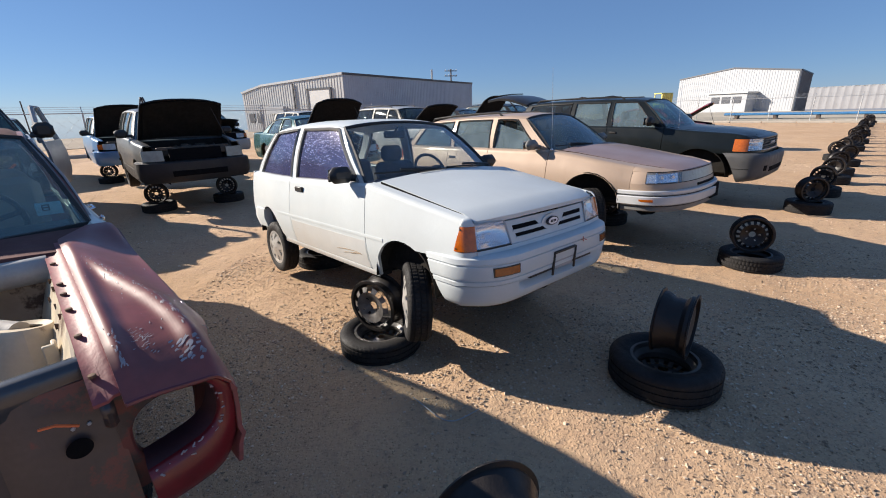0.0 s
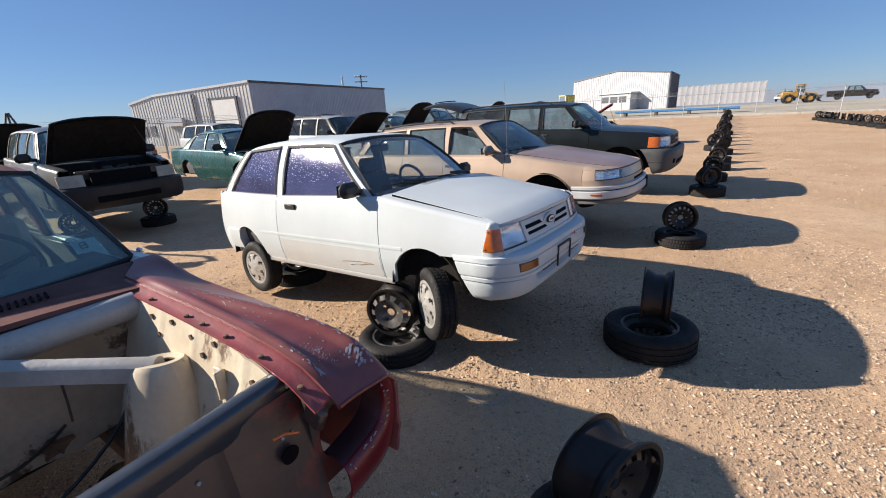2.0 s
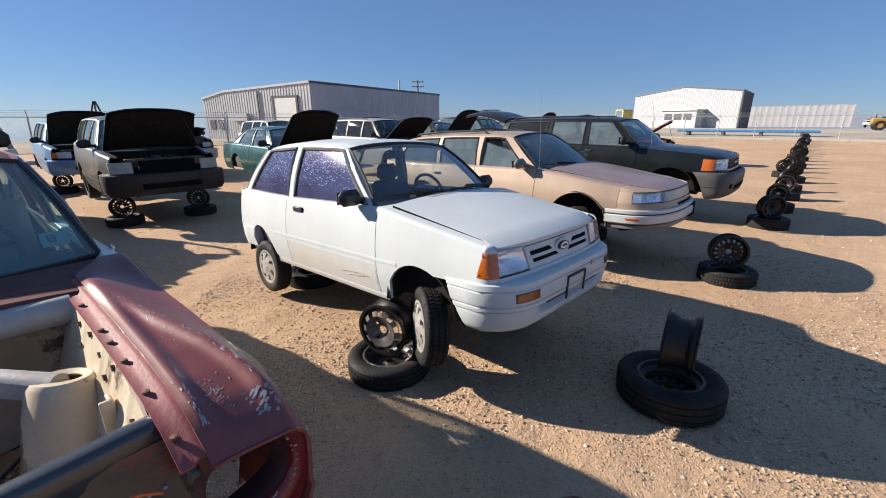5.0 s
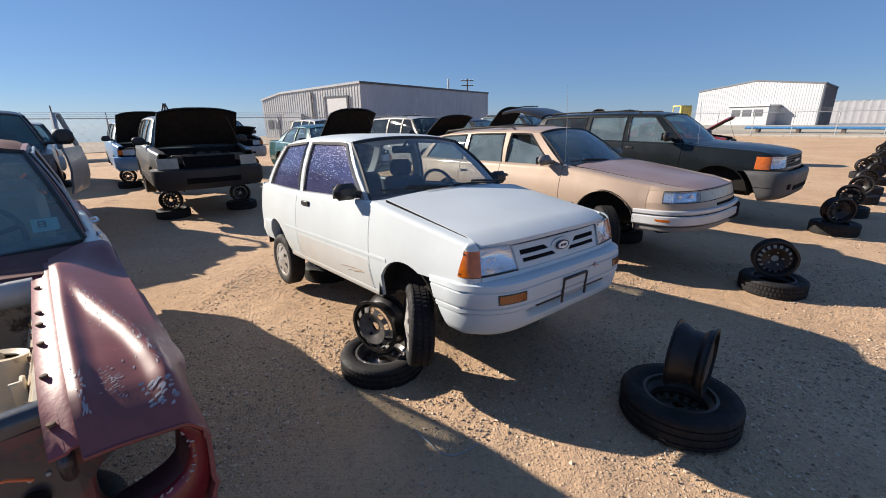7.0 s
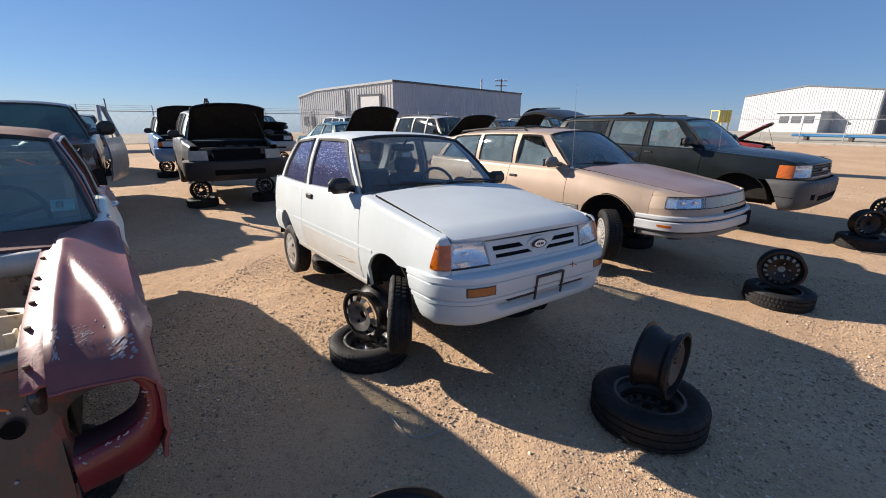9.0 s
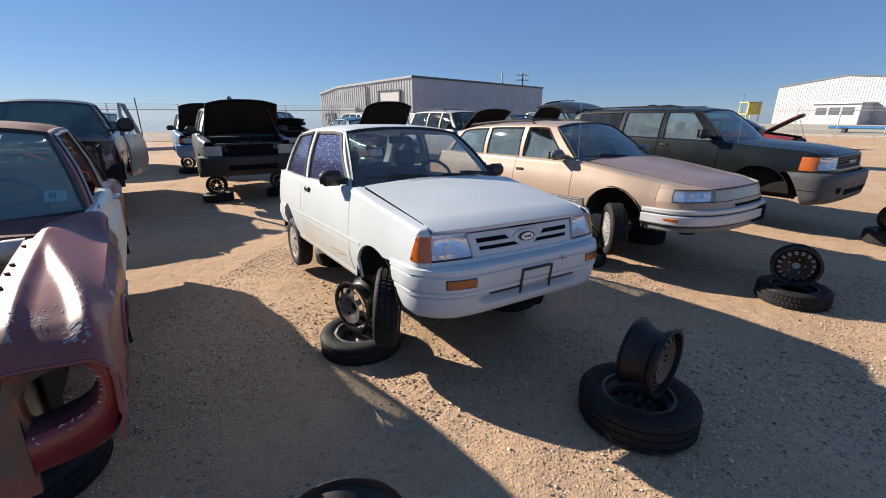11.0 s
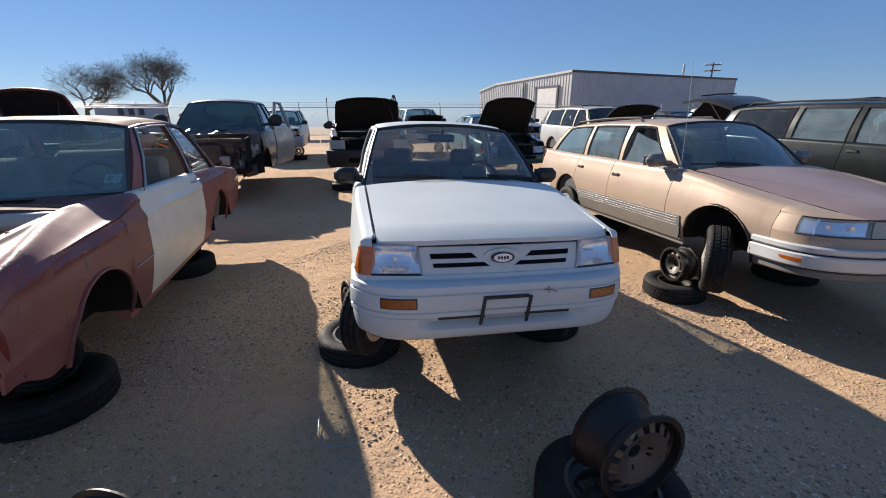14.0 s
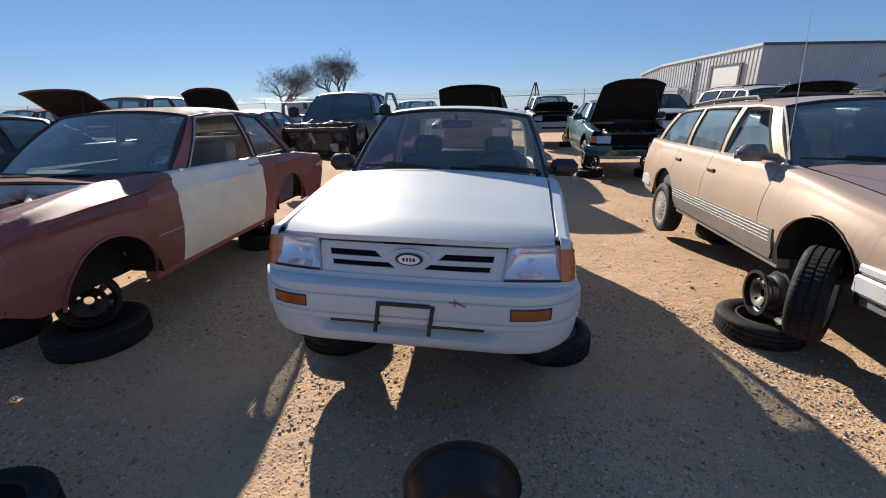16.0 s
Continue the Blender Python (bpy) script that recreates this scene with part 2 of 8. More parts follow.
M["primer"] = mat("dusty_grey_primer", (0.46, 0.455, 0.44), 0.55, 0.1, 0.2, 5, 60, 0.05, 0, 0.5, (0.26, 0.20, 0.15), specks=((0.20, 0.125, 0.09), 0.60), speckscale=3.0, streak=(1, 0.4, 1))
M["torn_metal"] = mat("torn_dirty_metal", (0.060, 0.052, 0.050), 0.5, 0.3, 0.5, 3, 40, 0.1, 0.1, 0.2, specks=((0.26, 0.25, 0.25), 0.56), speckscale=2.5)
M["rust"] = mat("rusty_steel", (0.11, 0.055, 0.032), 0.8, 0.1, 0.4, 8, 50, 0.15, 0, 0.3)
M["sticker"] = mat("pale_blue_sticker", (0.42, 0.60, 0.66), 0.4, 0, 0.1, 20, 90, 0)
M["orange_mark"] = mat("orange_paint_marker", (0.75, 0.16, 0.04), 0.5, 0, 0.1)
M["lens_glass"] = glass("lamp_glass", (0.97, 0.98, 0.99), 0.03, 0.16, (0.78, 0.84, 0.92))
M["reflector"] = mat("lamp_reflector", (0.92, 0.93, 0.95), 0.14, 0.9, 0.06, 20, 60, 0.05)
M["concrete"] = mat("weathered_concrete", (0.42, 0.39, 0.34), 0.85, 0, 0.15, 2, 30, 0.1, 0, 0.3)
M["galvanised"] = mat("galvanised_pipe", (0.38, 0.39, 0.40), 0.5, 0.5, 0.1, 6, 60, 0.02)
M["pipe_blue"] = mat("blue_pipe_paint", (0.06, 0.22, 0.45), 0.45, 0, 0.12, 3, 30, 0.02)
M["yellow"] = mat("yellow_machine_paint", (0.36, 0.19, 0.02), 0.5, 0, 0.12, 3, 30, 0.02, 0.1, 0.2)
M["yellow_pale"] = mat("yellow_crate_paint", (0.62, 0.55, 0.14), 0.5, 0, 0.1, 3, 30, 0.02)
M["bark"] = mat("grey_bark", (0.13, 0.105, 0.085), 0.9, 0, 0.3, 6, 40, 0.2)
M["leaf"] = mat("sparse_olive_leaves", (0.11, 0.095, 0.06), 0.85, 0, 0.3, 1, 20, 0)
M["wood_pole"] = mat("weathered_pole_wood", (0.13, 0.10, 0.08), 0.9, 0, 0.2)
M["field"] = mat("dry_grass_field", (0.30, 0.235, 0.165), 0.95, 0, 0.3, 0.05, 0.6, 0.1)
# lightened steel: highlights on the rim spokes are put into its colour
M["steel_bright"] = mat("bright_steel_rim", (0.22, 0.215, 0.21), 0.36, 0.6, 0.5, 9, 90, 0.06, 0, 0.25, (0.10, 0.06, 0.04))
M["badge_white"] = mat("badge_metal", (0.72, 0.74, 0.78), 0.3, 0.1, 0.05, 9, 90, 0.0, 0.2)
M["void"] = mat("black_recess", (0.006, 0.006, 0.007), 0.9, 0, 0.1, 9, 90, 0.0, spec=0.1)
M["chip"] = mat("chipped_primer", (0.34, 0.335, 0.365), 0.6, 0, 0.4, 30, 120, 0.05, 0, 0.3, (0.30, 0.20, 0.18))
M["clad_mid"] = mat("faded_grey_bumper", (0.017, 0.018, 0.021), 0.5, 0, 0.12, 5, 90, 0.03, 0, 0.06, spec=0.3)
M["ground"] = None

# ---- geometry tools ----
def link_mesh(name, verts, faces, material, parent=None, label="", smooth=38, at=None):
    me = bpy.data.meshes.new(name)
    me.from_pydata([tuple(map(float, v)) for v in verts], [], [tuple(map(int, f)) for f in faces])
    me.update()
    bm = bmesh.new()
    bm.from_mesh(me)
    bmesh.ops.recalc_face_normals(bm, faces=bm.faces)
    bm.to_mesh(me)
    bm.free()
    if smooth:
        me.polygons.foreach_set("use_smooth", [True] * len(me.polygons))
        me.set_sharp_from_angle(angle=radians(smooth))
    if material:
        me.materials.append(material)
    ob = new(name, me)
    if parent:
        ob.parent = parent
    if at is not None:
        ob.matrix_basis = at
    if label:
        ob["label"] = label
    return ob

def shared(name, ob, parent, at):
    """Another part on the mesh of ob."""
    o = new(name, ob.data)
    o.parent = parent
    o.matrix_basis = at
    return o

def thing(name, label, category, at, group="", kind=""):
    e = new(name)
    e.empty_display_size = 0.2
    e.matrix_basis = at
    return tagged(e, label, category, group, kind)

class Geo:
    """A pile of vertices and faces that becomes one mesh."""
    def __init__(self):
        self.v, self.f = [], []
    def add(self, verts, faces, m=None):
        k = len(self.v)
        self.v += [tuple(m @ Vector(v)) if m is not None else tuple(v) for v in verts]
        self.f += [tuple(i + k for i in f) for f in faces]
        return self
    def put(self, name, material, parent=None, label="", smooth=38, at=None):
        return link_mesh(name, self.v, self.f, material, parent, label, smooth, at)

def slab(P, off):
    """A closed solid from a grid P[i][j] and its copy moved by off."""
    P = np.asarray(P, float)
    nu, nv = P.shape[:2]
    Q = P + np.asarray(off, float)
    v = np.concatenate([P.reshape(-1, 3), Q.reshape(-1, 3)])
    n = nu * nv
    f = []
    for i in range(nu - 1):
        for j in range(nv - 1):
            a, b, c, d = i * nv + j, i * nv + j + 1, (i + 1) * nv + j + 1, (i + 1) * nv + j
            f += [(a, b, c, d), (n + d, n + c, n + b, n + a)]
    rim = [i * nv for i in range(nu)] + [(nu - 1) * nv + j for j in range(1, nv)] + [i * nv + nv - 1 for i in range(nu - 2, -1, -1)] + [j for j in range(nv - 2, 0, -1)]
    for a, b in zip(rim, rim[1:] + rim[:1]):
        f.append((a, b, n + b, n + a))
    return v.tolist(), f

def grid(fn, us, vs):
    return np.array([[fn(u, v) for v in vs] for u in us], float)

def rbox(sx, sy, sz, r=0.01, cx=0, cy=0, cz=0):
    """A box with chamfered edges."""
    v, hx, hy, hz = [], sx / 2, sy / 2, sz / 2
    r = min(r, hx * 0.95, hy * 0.95, hz * 0.95)
    idx = {}
    for a in (-1, 1):
        for b in (-1, 1):
            for c in (-1, 1):
                for k in range(3):
                    p = [a * (hx - r), b * (hy - r), c * (hz - r)]
                    p[k] += (a, b, c)[k] * r
                    idx[a, b, c, k] = len(v)
                    v.append((p[0] + cx, p[1] + cy, p[2] + cz))
    f = []
    for k in range(3):
        o = [i for i in range(3) if i != k]
        for s in (-1, 1):
            loop = []
            for p, q in ((-1, -1), (1, -1), (1, 1), (-1, 1)):
                key = [0, 0, 0]
                key[k], key[o[0]], key[o[1]] = s, p, q
                loop.append(idx[(*key, k)])
            f.append(tuple(loop))
    for k in range(3):
        o = [i for i in range(3) if i != k]
        for p in (-1, 1):
            for q in (-1, 1):
                def ix(s, face):
                    key = [0, 0, 0]
                    key[k], key[o[0]], key[o[1]] = s, p, q
                    return idx[(*key, face)]
                f.append((ix(-1, o[0]), ix(1, o[0]), ix(1, o[1]), ix(-1, o[1])))
    for a in (-1, 1):
        for b in (-1, 1):
            for c in (-1, 1):
                f.append((idx[a, b, c, 0], idx[a, b, c, 1], idx[a, b, c, 2]))
    return v, f

def lathe(profile, n=40, closed=True):
    """Turns a profile of (radius, y) round the y axis."""
    v, f, m = [], [], len(profile)
    for i in range(n):
        a = 2 * math.pi * i / n
        v += [(r * math.cos(a), y, r * math.sin(a)) for r, y in profile]
    for i in range(n):
        for j in range(m if closed else m - 1):
            k = (j + 1) % m
            f.append((i * m + j, i * m + k, ((i + 1) % n) * m + k, ((i + 1) % n) * m + j))
    return v, f

def tube(pts, r, n=6):
    """A round bar along points; r may be a list."""
    pts = [Vector(p) for p in pts]
    v, f = [], []
    for i, p in enumerate(pts):
        d = (pts[min(i + 1, len(pts) - 1)] - pts[max(i - 1, 0)]).normalized()
        a = d.orthogonal().normalized() if i == 0 else (a - d * a.dot(d)).normalized()
        b = d.cross(a)
        rr = r[i] if isinstance(r, (list, tuple)) else r
        v += [tuple(p + (a * math.cos(2 * math.pi * k / n) + b * math.sin(2 * math.pi * k / n)) * rr) for k in range(n)]
    for i in range(len(pts) - 1):
        for k in range(n):
            q = (k + 1) % n
            f.append((i * n + k, i * n + q, (i + 1) * n + q, (i + 1) * n + k))
    f += [tuple(range(n)), tuple(range((len(pts) - 1) * n, len(pts) * n))]
    return v, f

def sweep(path, profile):
    """Sweeps a closed profile of (out, z) along a level path of (x, y, nx, ny)."""
    m = len(profile)
    v = [(x + nx * o, y + ny * o, z) for x, y, nx, ny in path for o, z in profile]
    f = [(i * m + j, i * m + (j + 1) % m, (i + 1) * m + (j + 1) % m, (i + 1) * m + j) for i in range(len(path) - 1) for j in range(m)]
    f += [tuple(range(m)), tuple(range((len(path) - 1) * m, len(path) * m))]
    return v, f

def curve_at(pts, x):
    """Smooth value at x of a line through (x, value) points in rising x."""
    if x <= pts[0][0]:
        return pts[0][1]
    for (a, u), (b, w) in zip(pts, pts[1:]):
        if x <= b:
            return u + (w - u) * (x - a) / (b - a)
    return pts[-1][1]

def row_at(f, l):
    """The plan: f runs along the cars towards the lane, l along the rows of cars."""
    return (f + l) * 0.70711, (l - f) * 0.70711

# ---- wheels ----
def tyre_geo(R, w, rim, n=56):
    """Round the y axis: rounded shoulders, tread grooves cut as real rings."""
    h = w / 2
    prof = [(rim, -h * 0.72), (rim + 0.012, -h * 0.86), (rim + (R - rim) * 0.5, -h), (R - 0.028, -h * 0.95), (R - 0.008, -h * 0.80)]
    for k in (-0.48, 0.0, 0.48):
        prof += [(R, (k - 0.17) * h), (R, (k - 0.06) * h), (R - 0.009, (k - 0.05) * h), (R - 0.009, (k + 0.05) * h), (R, (k + 0.06) * h), (R, (k + 0.17) * h)]
    prof += [(R - 0.008, h * 0.80), (R - 0.028, h * 0.95), (rim + (R - rim) * 0.5, h), (rim + 0.012, h * 0.86), (rim, h * 0.72), (rim + 0.03, 0)]
    v, f = lathe(prof, n * 3)
    m = len(prof)
    for i in range(n * 3):       # cross sipes part the ribs into blocks
        for j in range(m):
            if prof[j][0] == R and (i + (1 if prof[j][1] > 0 else 0)) % 3 == 0:
                x, y, z = v[i * m + j]
                v[i * m + j] = (x * (1 - 0.0045 / R), y, z * (1 - 0.0045 / R))
    g = Geo().add(v, f)
    for i in range(n):           # shoulder lugs
        for s in (-1, 1):
            g.add(*rbox(0.012, h * 0.30, 0.008, 0.003), Matrix.Rotation(-2 * math.pi * (i + 0.5) / n, 4, "Y") @ Matrix.Translation((R - 0.0165, s * h * 0.74, 0)) @ Matrix.Rotation(radians(90), 4, "Y"))
    return g

def ring_plate(bands, n, y_of, thick, cut):
    """A dished plate of polar cells from radius bands; cells where cut(band, i) is true are left open."""
    v, f, nb = [], [], len(bands)
    for s in (0, 1):
        for i in range(n):
            a = 2 * math.pi * i / n
            v += [(r * math.cos(a), y_of(r) - s * thick, r * math.sin(a)) for r in bands]
    off = n * nb
    cell = lambda b, i: 0 <= b < nb - 1 and not cut(b, i % n)
    for i in range(n):
        j = (i + 1) % n
        for b in range(nb - 1):
            if not cell(b, i):
                continue
            q = (i * nb + b, i * nb + b + 1, j * nb + b + 1, j * nb + b)
            f += [q, tuple(k + off for k in reversed(q))]
            for (c, k), (p, o) in (((b - 1, i), (q[3], q[0])), ((b + 1, i), (q[1], q[2])), ((b, i - 1), (q[0], q[1])), ((b, i + 1), (q[2], q[3]))):
                if not cell(c, k):
                    f.append((p, o, o + off, p + off))
    return v, f

def steel_rim(parent, R, w, at, holes=16, barrel=None, deep=0.006, face=None):
    """A pressed steel rim round the y axis, its face towards -y: barrel, dished plate with a ring of holes, hub and bolt holes."""
    h = w / 2
    prof = [(R + 0.012, -h), (R + 0.014, -h + 0.008), (R - 0.004, -h + 0.014), (R - 0.006, -h + 0.035), (R - 0.032, -h + 0.06), (R - 0.032, h * 0.2), (R - 0.006, h - 0.035),
            (R - 0.004, h - 0.014), (R + 0.014, h - 0.008), (R + 0.012, h), (R - 0.01, h), (R - 0.012, h - 0.035), (R - 0.038, h * 0.2), (R - 0.038, -h + 0.06), (R - 0.012, -h + 0.035), (R - 0.01, -h)]
    rim = Geo().add(*lathe(prof, 48)).put("rim_barrel", barrel or M["steel_black"], parent, at=at)
    bands = [0.032, 0.055, 0.075, R * 0.52, R * 0.64, R * 0.76, R * 0.82, R - 0.034]
    yo = lambda r: -h + deep + 0.045 * (1 - abs(r - R * 0.62) / R * 2.2) * -1 + 0.06
    g = Geo().add(*ring_plate(bands, holes * 4, yo, 0.005, lambda b, i: (b in ((3, 4, 5) if holes < 9 else (4, 5)) and i % 4 in (1, 2)) or (b == 1 and i % 13 < 2)))
    g.put("rim_face", face or barrel or M["steel_black"], rim)
    return rim

def alloy_rim(parent, R, w, at, spokes=7, lace=False):
    """An alloy wheel, its face towards -y."""
    h = w / 2
    prof = [(R + 0.012, -h), (R + 0.012, -h + 0.01), (R - 0.012, -h + 0.02), (R - 0.02, h - 0.02), (R + 0.01, h), (R - 0.026, h), (R - 0.03, -h + 0.03), (R - 0.012, -h)]
    rim = Geo().add(*lathe(prof, 40)).put("rim_barrel", M["alloy"], parent, at=at)
    n = spokes * 6
    bands = [0.0, 0.03, 0.055, 0.075, R * 0.55, R * 0.75, R * 0.9, R - 0.02]
    yo = lambda r: -h + 0.025 - 0.03 * max(0, 1 - r / R)
    if lace:
        cut = lambda b, i: b in (3, 4, 5) and (i + 2 * b) % 3 == 0
    else:
        cut = lambda b, i: (b in (4, 5) and (i + b) % 6 in (1, 2)) or (b == 1 and i % 9 == 0)
    Geo().add(*ring_plate(bands, n, yo, 0.02, cut)).put("rim_face", M["alloy"], rim)
    Geo().add(*lathe([(0.0, h * 0.4), (R - 0.03, h * 0.4), (R - 0.03, h * 0.4 + 0.01), (0.0, h * 0.4 + 0.01)], 24)).put("brake_drum", M["dark"], rim)
    return rim

TYRES = {}
def wheel(parent, at, R=0.27, w=0.165, rim="alloy", rr=None, side=1, name="wheel", **kw):
    """Tyre and rim under an empty-free wheel part; outer face towards -y, or +y when side is -1."""
    rr = rr or R * 0.61
    key = (R, w, rr)
    m = at if side == 1 else at @ Matrix.Rotation(math.pi, 4, "Z")
    if key not in TYRES:
        TYRES[key] = tyre_geo(R, w, rr).put("tyre", M["tyre"], parent, at=m)
        t = TYRES[key]
    else:
        t = shared("tyre", TYRES[key], parent, m)
    if rim == "alloy":
        alloy_rim(t, rr, w * 0.86, Matrix.Identity(4), **kw)
    elif rim == "steel":
        steel_rim(t, rr, w * 0.86, Matrix.Identity(4), **kw)
    return t

STACKS = {}
def rim_stand(x, y, label, heading=0, lean=0, R=0.31, tw=0.19, rr=0.19, rw=0.17, holes=16, group="rim stands on the yard", lift=0.0, dx=0.0, dy=0.0, tilt=0.0, rimcol=None, facecol=None, deep=0.006, name="wheel_stand"):
    """An old tyre lying flat with a steel rim standing upright in it, used to carry a car."""
    e = thing(name, label, "wheel stand", pose(x, y, 0), group)
    key = (R, tw, rr)
    flat = Matrix.Translation((0, 0, tw / 2 - 0.012)) @ pose(0, 0, 0, 90 + tilt, 0, 40 * heading)
    if key in STACKS:
        shared("tyre", STACKS[key], e, flat)
    else:
        STACKS[key] = tyre_geo(R, tw, rr + 0.005).put("tyre", M["tyre"], e, at=flat)
    lower = steel_rim(e, rr + 0.004, tw * 0.8, flat, 16, facecol or rimcol)
    lower.name = "flat_rim"
    steel_rim(e, rr, rw, Matrix.Translation((dx, dy, tw * 0.62 + rr + lift)) @ pose(0, 0, 0, 0, lean, heading), holes, rimcol, deep, facecol)
    return e

# ---- car bodies: x forward from the nose, y to the car's left, z up from its tyres ----
def smooth01(t):
    t = min(1, max(0, t))
    return t * t * (3 - 2 * t)

class Car:
    """Sheet-metal panels, glass house and running gear from a few given lines."""
    def __init__(self, name, label, category, f, l, yaw, lift, paint, length, W, sill, top, axles, roof, belt_in=0.03, tf=0.08, tr=0.05, tu=0.05, td=0.06, zm=0.55,
                 rw=0.30, arch=0.36, hood=(0.1, 1.0), hood_hw=(0.55, 0.62), doors=(), windows=(), cowl=1.0, apillar=1.15, rearbase=3.3, Wr=0.55, crown=0.05, bow=0.16, rake=0.15,
                 glassmat="glass", pillar=None, pitch=0.0, roll=0.0, rb=0.05, rock=None, fender_round=0.05, group="", wscreen=None, pos=None):
        self.name = name
        self.label = label
        self.category = category
        self.f = f
        self.l = l
        self.yaw = yaw
        self.lift = lift
        self.paint = paint
        self.length = length
        self.W = W
        self.sill = sill
        self.top = top
        self.axles = axles
        self.roof = roof
        self.belt_in = belt_in
        self.tf = tf
        self.tr = tr
        self.tu = tu
        self.td = td
        self.zm = zm
        self.rw = rw
        self.arch = arch
        self.hood = hood
        self.hood_hw = hood_hw
        self.doors = doors
        self.windows = windows
        self.cowl = cowl
        self.apillar = apillar
        self.rearbase = rearbase
        self.Wr = Wr
        self.crown = crown
        self.bow = bow
        self.rake = rake
        self.glassmat = glassmat
        self.pillar = pillar
        self.pitch = pitch
        self.roll = roll
        self.rb = rb
        self.rock = rock
        self.fender_round = fender_round
        self.group = group
        self.wscreen = wscreen
        self.pos = pos
        self.roofmat, self.sealmat, self.cowl_bow, self.nose_end, self.hood_gap = None, "plastic", 0.0, None, 0.006
        self.face_bow, self.nose_zb, self.rock_drop, self.far_glass = None, None, 0.05, None
        self.win_seal = ("plastic", 0.011)
        self.hood_up, self.creases, self.nz = 0.0, (), 9
        x, y = pos if pos else row_at(f, l)
        self.e = thing(name, label, category, pose(x, y, 0, 0, 0, yaw), group)
        self.m = pose(0, 0, lift) @ pose(0, 0, 0, roll, pitch, 0)
        self.paint = M[paint]
        self.pillar = M[pillar] if pillar else self.paint
        self.top = [(-a, b) for a, b in top][::-1]
        self.roof = [(-a, b) for a, b in roof][::-1]

    # the side surface
    def hw(self, x, z):
        w = self.W - self.tf * smooth01((x + 0.95) / 0.95) - self.tr * smooth01((-x - self.length + 0.9) / 0.9)
        zt = self.zt(x)
        for zc, amp, wd in self.creases:
            w += amp * math.exp(-((z - zc) / wd) ** 2)
        if z > self.zm:
            return w - self.tu * min(1.5, (z - self.zm) / max(0.05, zt - self.zm)) ** 2
        return w - self.td * min(1.5, (self.zm - z) / (self.zm - self.sill)) ** 2
    def zt(self, x):
        return curve_at(self.top, x)
    def zr(self, x):
        return curve_at(self.roof, x)
    def yh(self, x):
        a, b = self.hood
        return self.hood_hw[0] + (self.hood_hw[1] - self.hood_hw[0]) * min(1, max(0, (-x - a) / (b - a)))
    def fx(self, y, z):
        return -self.hood[0] + 0.02 - (self.face_bow or self.bow) * (abs(y) / self.W) ** 3 - self.rake * (z - 0.5)
    def zb(self, x):
        low = self.nose_zb if self.nose_zb and x > -self.axles[0] else self.sill
        for a in self.axles:
            d = abs(x + a)
            if d < self.arch:
                return max(low, self.rw + 0.01 + math.sqrt(self.arch ** 2 - d * d))
        return low
    def put(self, g, name, material, label="", parent=None, smooth=38):
        return g.put(name, material, parent or self.e, label, smooth, None if parent else self.m)

    def section(self, x, s, inner):
        nz = self.nz
        zb, zt = self.zb(x + 1e-6), self.zt(x)
        r = self.fender_round if inner == "hood" else self.rb
        pts = []
        for k in range(nz):
            z = zb + (zt - r - zb) * k / (nz - 1)
            pts.append((x, s * self.hw(x, z), z))
        y0 = self.hw(x, zt - r)
        for a in (25, 50, 75, 90):
            pts.append((x, s * (y0 - r * (1 - math.cos(radians(a)))), zt - r + r * math.sin(radians(a))))
        y1 = self.yh(x) if inner == "hood" else y0 - r - self.belt_in
        for k in (0.5, 1.0):
            y = (y0 - r) + (y1 - (y0 - r)) * k
            pts.append((x, s * y, zt + (0.006 * k if inner == "hood" else 0.0)))
        return pts

    def panel(self, name, x0, x1, s, inner="belt", material=None, label="", thick=0.022, parent=None):
        """A panel from x0 metres behind the nose to x1."""
        g = 0.004
        xs = set(np.linspace(-x1 + g, -x0 - g, 15))
        for a in self.axles:
            for d in np.linspace(-1, 1, 13):
                x = -a + d * self.arch * 0.9999
                if -x1 + g < x < -x0 - g:
                    xs.add(x)
            for d in (-1, 1):
                x = -a + d * (self.arch + 0.002)
                if -x1 + g < x < -x0 - g:
                    xs.add(x)
        P = np.array([self.section(x, s, inner) for x in sorted(xs)])
        off = np.zeros_like(P)
        off[:, :, 1] = -s * thick
        off[:, -3:, 2] = -thick
        return self.put(Geo().add(*slab(P, off)), name, material or self.paint, label, parent)

    def gh(self, xb, xt, t, s, out=0.0):
        y0 = self.hw(xb, self.zt(xb) - self.rb) - self.rb - self.belt_in * 0.6
        w = self.Wr - 0.04 * smooth01(abs((xt + (self.roof[0][0] * -1 + self.roof[-1][0] * -1) / 2)) / 2.0)
        p = Vector((xb, y0, self.zt(xb) - 0.015)).lerp(Vector((xt, w, self.zr(xt))), t)
        p.y += 0.022 * math.sin(math.pi * t) + out
        return (p.x, s * p.y, p.z)

